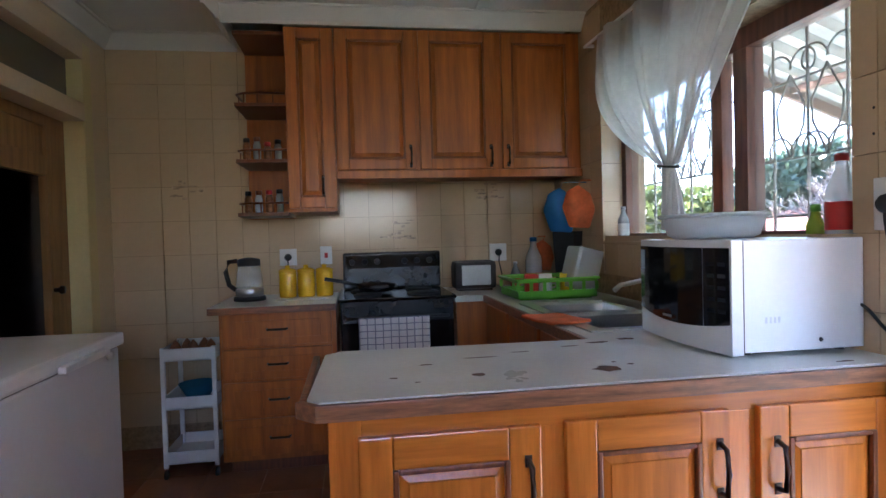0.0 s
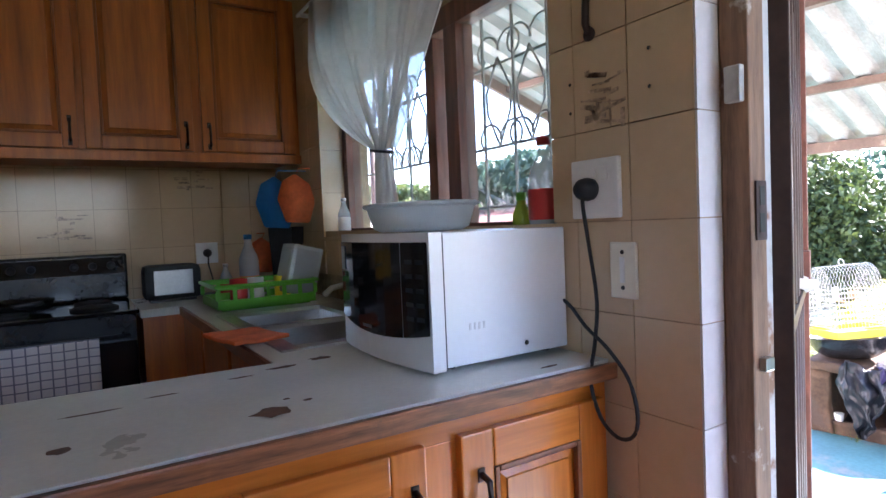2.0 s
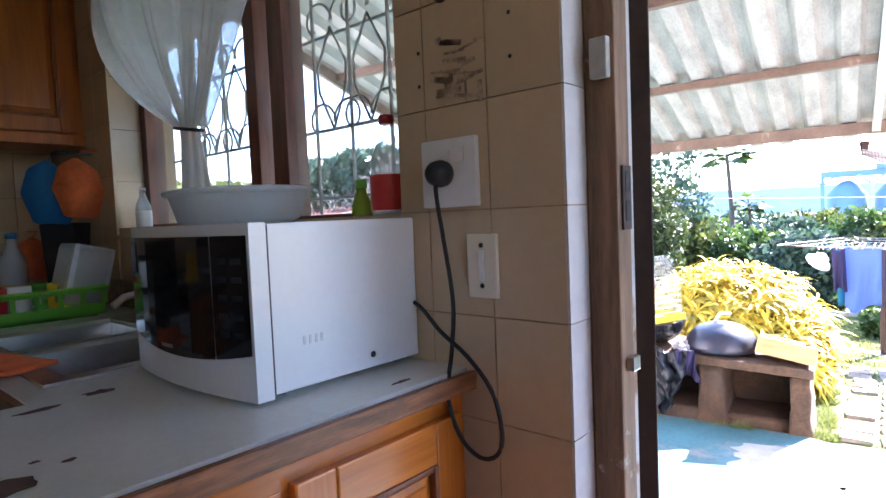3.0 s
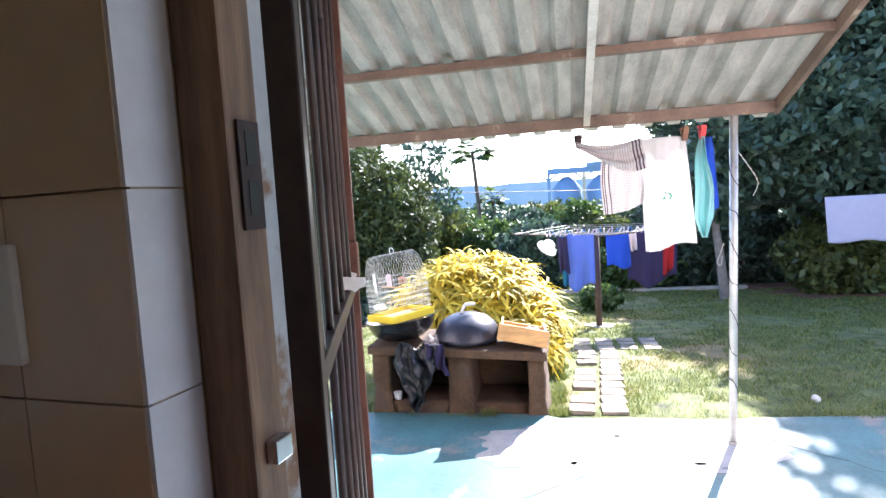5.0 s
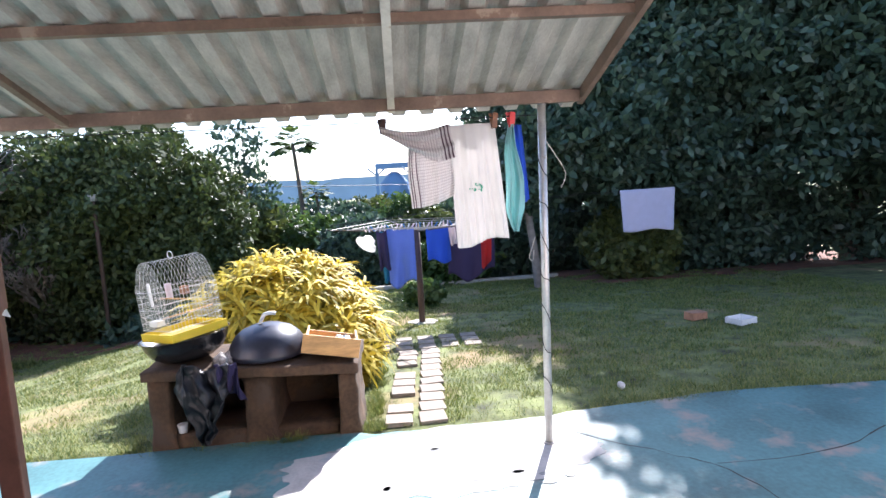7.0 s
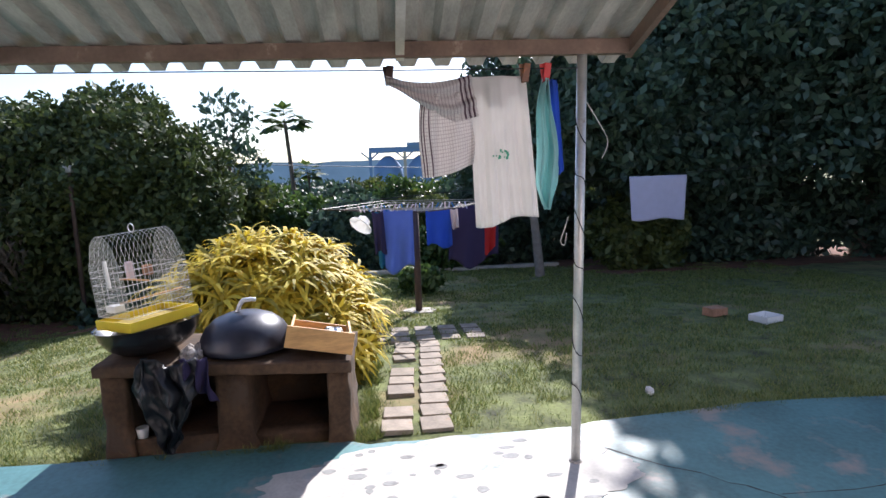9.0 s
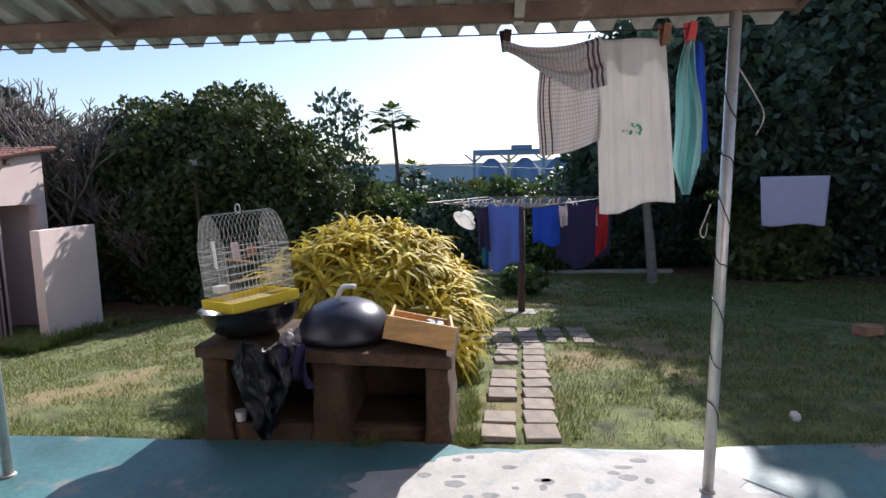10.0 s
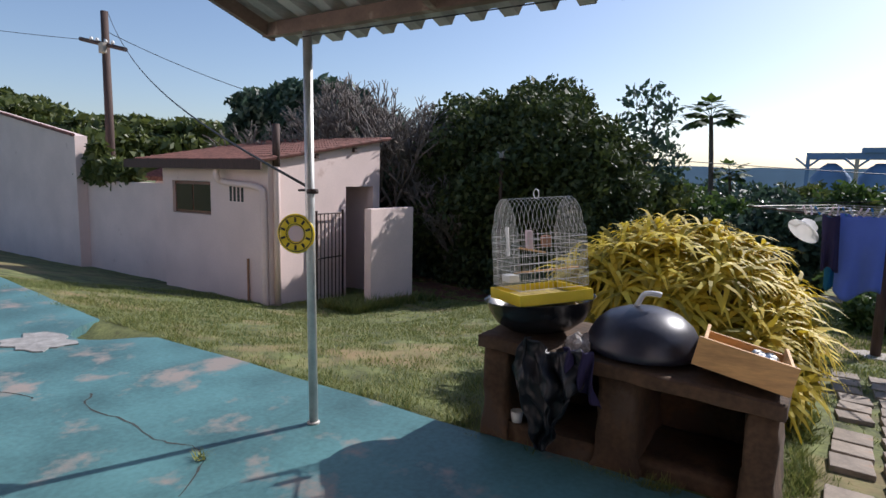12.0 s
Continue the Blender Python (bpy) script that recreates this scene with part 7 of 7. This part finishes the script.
for bx in ((6.24, 6.248, -4.54, -4.28), (6.452, 6.46, -4.54, -4.28), (6.24, 6.46, -4.54, -4.532), (6.24, 6.46, -4.288, -4.28)):
    box(*bx, z0 + 0.005, z0 + 0.075, bm=tb)
part("tray", turn(tb, about((6.35, -4.4, z0), 0, 0, 20)), WHITED, t)
t = thing("litter_scrap", "small crumpled white scrap on the grass", "litter", (4.28, -2.16, -0.5), yard=True)
sc = bmesh.new()
bmesh.ops.create_icosphere(sc, subdivisions=2, radius=0.03, matrix=Matrix.Translation((4.28, -2.16, -0.49)))
part("scrap", wobble(sc, 0.02, 40), WHITEC, t)

# ---- outhouse, walls and what stands beyond ----
OX, OY = 7.43, 7.55
t = thing("outhouse", "small pink plastered outhouse with a tiled lean-to roof", "outhouse", (OX + 1.4, OY + 1.6, -1.4), yard=True, shift=(0.21, -0.25, -0.24))
WT = 0.15
for bx in ((OX, OX + WT, OY, 9.06, -1.6, 1.28), (OX, OX + WT, 9.06, 10.2, -1.6, 0.33), (OX, OX + WT, 9.06, 10.2, 0.92, 1.28), (OX, OX + WT, 10.2, 10.5, -1.6, 1.28)):
    part("wall", box(*bx), PINK, t)
def gable(x0, x1, y0, y1, zb, za, zc):
    b3 = bmesh.new()
    vs3 = [b3.verts.new(p) for p in ((x0, y0, zb), (x1, y0, zb), (x1, y0, zc), (x0, y0, za), (x0, y1, zb), (x1, y1, zb), (x1, y1, zc), (x0, y1, za))]
    for q in ((0, 1, 2, 3), (7, 6, 5, 4), (0, 4, 5, 1), (1, 5, 6, 2), (2, 6, 7, 3), (3, 7, 4, 0)):
        b3.faces.new([vs3[i] for i in q])
    return b3
sl = (1.74 - 1.28) / (10.2 - OX)
def oz(x):
    return 1.28 + sl * (x - OX)
w = gable(OX + WT, 9.26, OY, OY + WT, -1.7, oz(OX + WT), oz(9.26))
part("wall", w, PINK, t)
part("wall", gable(9.26, 10.05, OY, OY + WT, 0.87, oz(9.26), oz(10.05)), PINK, t)
part("wall", gable(10.05, 10.25, OY, OY + WT, -1.8, oz(10.05), oz(10.25)), PINK, t)
part("wall", box(10.1, 10.25, OY + WT, 10.75, -1.8, 1.7), PINK, t)
part("wall", box(OX + WT, 10.1, 10.6, 10.75, -1.8, 1.3), PINK, t)
part("inner_partition", box(9.1, 9.2, OY + WT, 9.5, -1.8, 1.4), PINK, t)
b3 = bmesh.new()
for i in range(46):                          # pantile rows
    y = OY - 0.08 + 0.077 * i
    for k in range(11):
        x0 = OX - 0.28 + 0.30 * k
        z0 = 1.285 + sl * (x0 - OX)
        tube([(x0, y, z0 + 0.05), (x0 + 0.33, y, z0 + 0.05 + sl * 0.33 - 0.012)], 0.040, 6, b3)
part("roof_tiles", b3, ROOFT, t, "weathered red pantiles", kind="stuff")
rb = box(OX - 0.26, 10.4, OY - 0.05, 10.9, 0.0, 0.022)
for v in rb.verts:
    v.co.z += oz(v.co.x) + 0.008
part("roof_board", rb, POLEW, t)
part("fascia", box(OX - 0.30, OX - 0.262, OY - 0.18, 11.3, 1.14, 1.30), POLEW, t)
wn2 = part("window", box(OX + 0.05, OX + 0.08, 9.07, 10.19, 0.34, 0.91), FRAMEW, t, "small brown outhouse window")
part("pane", box(OX + 0.04, OX + 0.049, 9.12, 9.61, 0.39, 0.86), BLACKG, wn2)
part("pane", box(OX + 0.04, OX + 0.049, 9.65, 10.14, 0.39, 0.86), BLACKG, wn2)
for k in range(4):
    part("vent_slot", box(OX - 0.004, OX + 0.02, 8.17 + 0.1 * k, 8.23 + 0.1 * k, 0.60, 0.88), CRACK, t)
part("downpipe", tube(smooth_path([(OX - 0.2, 8.6, 1.16), (OX - 0.2, 8.6, 1.0), (OX - 0.1, 8.5, 0.92), (OX - 0.06, 7.72, 0.86), (OX - 0.06, 7.62, 0.70), (OX - 0.06, 7.60, 0.2), (OX - 0.06, 7.60, -1.25)]), 0.055, 10), PINK, t, smooth=True)
part("vent_pipe", tube([(OX + 0.12, OY - 0.06, -1.2), (OX + 0.12, OY - 0.06, 1.05), (OX + 0.12, OY - 0.06, 1.85)], 0.055, 10), PINK, t, smooth=True)
part("pipe_head", tube([(OX + 0.12, OY - 0.06, 1.2), (OX + 0.12, OY - 0.06, 1.88)], 0.062, 10), POLEW, t, smooth=True)
part("stand_pipe", tube([(OX - 0.03, 8.05, -1.1), (OX - 0.03, 8.05, -0.35)], 0.02, 6), BRICKM, t)
part("rafter_end", box(OX + 1.0, OX + 1.06, OY - 0.07, OY, 1.36, 1.44), POLEW, t)
part("rafter_end", box(OX + 2.0, OX + 2.06, OY - 0.07, OY, 1.52, 1.60), POLEW, t)
t = thing("outhouse_gate", "rusty barred gate leaning on the outhouse wall", "gate", (8.7, OY - 0.1, -1.3), yard=True, shift=(0.28, -0.25, -0.25))
for x in (8.35, 9.02):
    part("post", tube([(x, OY - 0.08, -1.3), (x, OY - 0.08, 0.46)], 0.022, 6), IRON, t)
for k in range(1, 7):
    x = 8.35 + 0.67 * k / 7
    part("bar", tube([(x, OY - 0.08, -1.2), (x, OY - 0.08, 0.40)], 0.011, 5), IRON, t)
for z in (-1.2, -0.4, 0.40):
    part("rail", tube([(8.35, OY - 0.08, z), (9.02, OY - 0.08, z)], 0.013, 5), IRON, t)
t = thing("screen_wall", "short pink plastered screen wall with a brick footing", "wall", (9.5, 6.6, -1.4), yard=True, shift=(0.0, -0.35, -0.17))
part("wall", box(8.9, 10.12, 6.55, 6.70, -1.22, 0.45, 0.01), PINK, t)
bm2 = mesh_of(box(0, 0.225, -0.012, 0, 0, 0.068), "brick")
base_places = []
for j in range(4):
    for i in range(6):
        x = 8.88 + 0.24 * i - (0.12 if j % 2 else 0)
        if 8.85 <= x < 9.95:
            base_places.append(Matrix.Translation((x, 6.55, -1.50 + 0.078 * j)))
part("footing", box(8.9, 10.12, 6.552, 6.70, -1.75, -1.221), GROUT, t)
pieces("brick", bm2, base_places, t, BRICKM)
# boundary wall and the neighbour's gable
solid("wall_boundary", box(7.84, 8.02, 10.26, 14.1, -1.8, 0.60, 0.01), PINK, "pink plastered boundary wall with plants on top", "wall", yard=True)
t = thing("neighbour_house", "pink plastered house end with a sloping parapet", "house", (7.5, 18, -1.5), yard=True)
b3 = bmesh.new()
vs3 = [b3.verts.new(p) for p in ((7.62, 13.5, -2), (7.62, 30, -2), (7.62, 30, 4.35), (7.62, 13.5, 1.56), (7.88, 13.5, -2), (7.88, 30, -2), (7.88, 30, 4.35), (7.88, 13.5, 1.56))]
for q in ((0, 1, 2, 3), (7, 6, 5, 4), (0, 4, 5, 1), (1, 5, 6, 2), (2, 6, 7, 3), (3, 7, 4, 0)):
    b3.faces.new([vs3[i] for i in q])
part("wall", b3, PINK, t)
part("coping", tube([(7.6, 13.5, 1.57), (7.6, 30, 4.36)], 0.04, 5), ROOFT, t)
t = thing("neighbour_roof", "red tiled roof of a house beyond the wall", "house", (12, 14, 0), yard=True)
b3 = bmesh.new()
for i in range(30):
    y = 11.5 + 0.16 * i
    for k in range(6):
        x0 = 10.6 + 0.4 * k
        z0 = 0.62 + 0.16 * k
        tube([(x0, y, z0), (x0 + 0.44, y, z0 + 0.172)], 0.085, 5, b3)
part("roof_tiles", b3, ROOFT, t, kind="stuff")
part("wall", box(10.9, 14, 11.6, 16, -1.8, 0.62), PINK, t)
o = thing("wall_top_plant", "grey-green succulent growing on the wall", "plant", (7.93, 12.3, 0.60), yard=True)
part_mesh("foliage", cloud_mesh("foliage", [leaf_cloud(900, (0, 0.5, 0.18), (0.22, 1.3, 0.28), 0.14, 41), leaf_cloud(300, (0, 0.9, 0.5), (0.2, 0.3, 0.35), 0.13, 42)]), LEAF_OLIVE, o, kind="stuff")
# utility pole with cables
UX, UY = 11.1, 18.75
t = thing("utility_pole", "tarred wooden utility pole with a cross arm", "utility pole", (UX, UY, -1.5), yard=True)
part("pole", tube([(UX, UY, -1.8), (UX, UY, 5.65)], 0.15, 10, taper=0.11), POLEW, t, smooth=True)
part("cross_arm", tube([(UX - 0.1, UY + 1.3, 4.95), (UX - 0.1, UY - 1.3, 4.37)], 0.07, 6), POLEW, t)
for k in (-0.6, -0.2, 0.3, 0.65):
    part("insulator", lathe([(0.04, 0), (0.055, 0.04), (0.03, 0.1)], (UX - 0.1, UY + k, 4.72 + 0.2 * k), 10), WHITED, t, smooth=True)
part("fuse_box", box(UX - 0.28, UX - 0.14, UY - 0.35, UY - 0.1, 4.35, 4.65, 0.02), CONC, t)
for n2, p0, p1, sag, r in (("service_cable", (UX, UY - 0.2, 5.6), (3.42, 1.99, 0.79), 0.5, 0.014), ("service_cable", (UX, UY - 0.2, 5.0), (14.2, 14.0, 3.0), 0.15, 0.018), ("service_cable", (UX, UY + 0.3, 4.8), (-3, 26, 6.2), 0.5, 0.014), ("service_cable", (14.0, 6, 1.55), (40, -14, 1.1), 0.15, 0.02)):
    c = thing(n2, "thin black overhead service cable", "cable", p0, "overhead cables", yard=True)
    part("cable", tube([Vector(p0).lerp(Vector(p1), k / 24) - Vector((0, 0, sag * 4 * (k / 24) * (1 - k / 24))) for k in range(25)], r * 0.6, 5), CABLE, c, smooth=True)
t = thing("light_pole", "thin grey garden light pole among the trees", "light pole", (11.7, 5.2, gz(11.7, 5.2)), yard=True)
part("pole", tube([(11.7, 5.2, gz(11.7, 5.2) - 0.1), (11.7, 5.2, 1.25)], 0.04, 8), IRON, t)
part("lamp_head", box(11.63, 11.77, 5.13, 5.27, 1.25, 1.38, 0.02), IRONG, t)
# house roof down the slope and the works beyond
t = thing("lower_house", "house with a dark red tiled roof down the slope", "house", (26, 4, -4), yard=True)
b3 = bmesh.new()
for i in range(22):
    y = -1.2 + 0.22 * i
    for k in range(8):
        x0, z0 = 25 + 0.42 * k, -1.55 + 0.19 * k
        tube([(x0, y, z0), (x0 + 0.46, y, z0 + 0.2)], 0.10, 5, b3)
part("roof_tiles", b3, ROOFT, t, kind="stuff")
part("wall", box(25.6, 29, -0.9, 3.4, -5, -1.5), PINK, t)
SXX = 150.0
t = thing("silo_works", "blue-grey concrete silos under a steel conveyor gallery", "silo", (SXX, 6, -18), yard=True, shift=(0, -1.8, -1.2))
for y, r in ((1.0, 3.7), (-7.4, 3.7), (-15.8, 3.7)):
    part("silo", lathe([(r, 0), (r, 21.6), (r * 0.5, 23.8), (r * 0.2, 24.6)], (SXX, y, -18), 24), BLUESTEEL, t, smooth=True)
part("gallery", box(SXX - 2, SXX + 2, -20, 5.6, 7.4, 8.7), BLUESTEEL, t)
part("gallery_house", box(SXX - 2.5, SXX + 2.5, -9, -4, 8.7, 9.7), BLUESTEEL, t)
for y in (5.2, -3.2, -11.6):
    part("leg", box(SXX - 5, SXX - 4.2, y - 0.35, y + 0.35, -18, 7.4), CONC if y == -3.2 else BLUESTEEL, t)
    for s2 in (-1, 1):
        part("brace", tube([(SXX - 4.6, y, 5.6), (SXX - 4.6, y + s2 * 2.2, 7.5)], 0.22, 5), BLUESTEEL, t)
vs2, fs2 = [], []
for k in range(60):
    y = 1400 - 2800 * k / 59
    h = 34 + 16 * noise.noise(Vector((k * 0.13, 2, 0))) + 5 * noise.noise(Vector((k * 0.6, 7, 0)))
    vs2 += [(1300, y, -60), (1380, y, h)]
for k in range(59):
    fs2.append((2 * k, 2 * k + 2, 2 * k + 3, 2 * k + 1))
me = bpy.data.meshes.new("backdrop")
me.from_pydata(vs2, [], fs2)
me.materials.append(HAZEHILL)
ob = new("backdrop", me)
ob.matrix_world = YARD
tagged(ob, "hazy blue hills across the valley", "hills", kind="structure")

# grass
def grass(name, count, x0, x1, y0, y1, h, seed, lab, keep=None):
    rs = np.random.RandomState(seed)
    vs3, fs3 = [], []
    for k in range(count):
        x, y = x0 + (x1 - x0) * rs.rand() ** 1.5, y0 + (y1 - y0) * rs.rand()
        if keep and not keep(x, y):
            continue
        if noise.noise(Vector((x * 0.9, y * 0.9, 9))) + 0.35 * noise.noise(Vector((x * 3, y * 3, 4))) < -0.22 and rs.rand() < 0.85:
            continue
        a, ln = rs.rand() * 6.283, h * (0.5 + rs.rand()) * (1.0 + 0.8 * noise.noise(Vector((x * 4, y * 4, 2))))
        lx, ly = math.cos(a), math.sin(a)
        bz = gz(x, y) + 0.02 * noise.noise(Vector((x * 1.3, y * 1.3, 0))) - 0.01
        w3 = 0.003 + 0.0012 * max(0, x - 4)
        i0 = len(vs3)
        vs3 += [(x - ly * w3, y + lx * w3, bz), (x + ly * w3, y - lx * w3, bz), (x + lx * ln * 0.6, y + ly * ln * 0.6, bz + ln * 0.75)]
        fs3.append((i0, i0 + 1, i0 + 2))
    me2 = bpy.data.meshes.new(name)
    me2.from_pydata(vs3, [], fs3)
    me2.materials.append(GRASS)
    g = new(name, me2)
    g.matrix_world = YARD
    return tagged(g, lab, "grass", kind="stuff")
on_lawn = lambda x, y: not (SX0 - 0.05 < x < SX1 + 0.05 and -0.25 < y < 1.22) and not (-0.78 < y < -0.32 and x < 6.4) and x > 3.9
grass("lawn_grass", 420000, 3.9, 13.2, -8.0, 9.0, 0.045, 1, "short mown lawn grass", on_lawn)
ragged = lambda x, y: y > -0.30 + 0.14 * noise.noise(Vector((x * 5, 3, 1))) and y < -0.20 + 0.06 * noise.noise(Vector((x * 7, 8, 1)))
grass("edge_grass", 5200, 3.88, 5.6, -0.42, -0.14, 0.075, 2, "longer grass beside the bench", ragged)
tufts = lambda x, y: noise.noise(Vector((x * 6, y * 6, 5))) > 0.12
grass("edge_grass", 2600, 3.80, 3.87, -0.25, 1.22, 0.07, 6, "tufts of grass at the foot of the bench", tufts)
grass("edge_grass", 2600, 3.9, 6.3, -0.80, -0.30, 0.035, 7, "grass grown between the pavers", tufts)
grass("edge_grass", 4000, 3.88, 4.05, -4.0, 9.0, 0.07, 3, "grass along the slab edge", on_lawn)
grass("wall_grass", 5000, 8.2, 10.6, 5.9, 6.6, 0.20, 4, "long grass at the screen wall", None)

# stepping path: two rows of pavers and a cross row
t = thing("garden_path", "path of worn square pavers let into the lawn", "path", (5, -0.55, -0.55), yard=True)
pm = mesh_of(wobble(box(-0.10, 0.10, -0.095, 0.095, -0.03, 0.012, 0.006), 0.006, 9), "paver")
pl2 = []
rnd = random.Random(6)
for i in range(10):
    for y in (-0.44, -0.68):
        if y == -0.44 and i in (2, 6):
            continue
        x = 4.02 + 0.24 * i
        pl2.append(Matrix.Translation((x, y - 0.012 * i, gz(x, y) + 0.012)) @ pose(0, 0, 0, rnd.uniform(-2, 2), 4 + rnd.uniform(-2, 2), rnd.uniform(-6, 6)))
for i in range(3):
    for k in range(5):
        x, y = 6.45 + 0.26 * i, -0.25 - 0.26 * k
        pl2.append(Matrix.Translation((x, y, gz(x, y) + 0.012)) @ pose(0, 0, 0, 0, 4, rnd.uniform(-4, 4)))
pieces("paver", pm, pl2, t, PAVER)

# ---- small pieces of walls, floors and paths ----
tm = tile_mesh("tile", 0.15, 0.2, 0.0085, "y")
places = []
for i in range(18):
    for j in range(12):
        x, z = LW + 0.15 * i - 0.02, 0.15 + 0.2 * j
        if z > 2.3 or x < LW - 0.03 or x + 0.15 > 0.005:
            continue
        if (x > -1.37 and z > 1.6) or (-1.9 < x < -1.37 and z > 1.8) or (x > -0.9 and z < 0.4):
            continue
        places.append(Matrix.Translation((max(x, LW + 0.001), BW + 0.0082, z - 0.008)))
pieces("tile", tm, places, wall_north, TILE)
tx = tile_mesh("wall_tile", 0.1525, 0.2, 0.0085, "x")
places = []
for j in range(12):
    z = -0.009 + 0.2 * j
    if z > 2.3:
        continue
    for k in range(2):
        places.append(Matrix.Translation((0.0082, 0.001 + 0.1525 * k, z)))
    if z < 0.9:
        continue
    for k in range(5):
        y = 1.932 + 0.1525 * k
        if y + 0.1525 < BW + 0.02:
            places.append(Matrix.Translation((0.0082, y, z)))
    if z < 1.0:
        for k in range(10):
            places.append(Matrix.Translation((0.0082, 0.385 + 0.1525 * k, z)))
pieces("tile", tx, places, wall_east, TILE)
tn = mesh_of(box(-0.0085, 0, 0.001, 0.0775, 0.0012, 0.1988), "tile")
pieces("tile", tn, [Matrix.Translation((0.0082, 0.306, -0.009 + 0.2 * j)) for j in range(12)], wall_east, TILE)
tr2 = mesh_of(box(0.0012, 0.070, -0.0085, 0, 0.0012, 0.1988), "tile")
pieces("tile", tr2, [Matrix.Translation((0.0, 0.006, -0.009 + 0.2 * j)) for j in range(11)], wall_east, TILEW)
rv = mesh_of(box(0.0012, 0.117, -0.0085, 0, 0.0012, 0.1988), "tile")
pieces("tile", rv, [Matrix.Translation((0.001, WIN[1] - 0.0005, 1.19 + 0.2 * j - 0.02)) for j in range(4)], wall_east, TILE)
ff = mesh_of(box(0.002, 0.298, 0.002, 0.298, 0, 0.006), "floor_tile")
places = [Matrix.Translation((LW + 0.3 * i, SW + 0.3 * j, 0.0005)) for i in range(9) for j in range(18)]
fl = bpy.data.objects["floor"]
pieces("floor_tile", ff, places, fl, FLOORT)
# faded transfers and drill holes on the pier tiles
t = thing("tile_transfer", "worn brown decorative transfer on the tiles", "tile decor", (0, 0.22, 1.45))
tb = bmesh.new()
rnd = random.Random(3)
for k in range(26):
    y, z = 0.165 + 0.115 * rnd.random(), 1.40 + 0.12 * rnd.random()
    w2, h2 = 0.004 + 0.03 * rnd.random(), 0.0015 + 0.004 * rnd.random()
    if rnd.random() < 0.4:
        w2, h2 = h2, w2 * 0.8
    q = box(-0.0018, -0.0006, y - w2, y + w2, z - h2, z + h2)
    join(tb, turn(q, about((0, y, z), 25 * (rnd.random() - 0.5))))
tagged(part("print", tb, STAIN, t), kind="stuff")
for y, z in ((0.10, 1.53), (0.10, 1.455), (0.318, 1.44), (0.317, 1.505)):
    part("drill_hole", turn(lathe([(0.004, 0), (0.003, 0.0012)], seg=10), Matrix.Translation((-0.0007, y, z)) @ pose(0, 0, 0, 0, -90)), BLACKP, t)
for cx, cz, sd in ((-2.25, 1.52, 8), (-0.42, 1.5, 9), (-1.02, 1.26, 10)):
    t = thing("tile_transfer", "faded brown kitchen motif on the tiles", "tile decor", (cx, BW, cz))
    tb = bmesh.new()
    rnd = random.Random(sd)
    for k in range(14):
        x, z = cx + 0.16 * (rnd.random() - 0.5), cz + 0.12 * (rnd.random() - 0.5)
        w2, h2 = 0.006 + 0.03 * rnd.random(), 0.002 + 0.005 * rnd.random()
        box(x - w2, x + w2, BW - 0.0022, BW - 0.0012, z - h2, z + h2, bm=tb)
    tagged(part("print", tb, STAIN, t), kind="stuff")
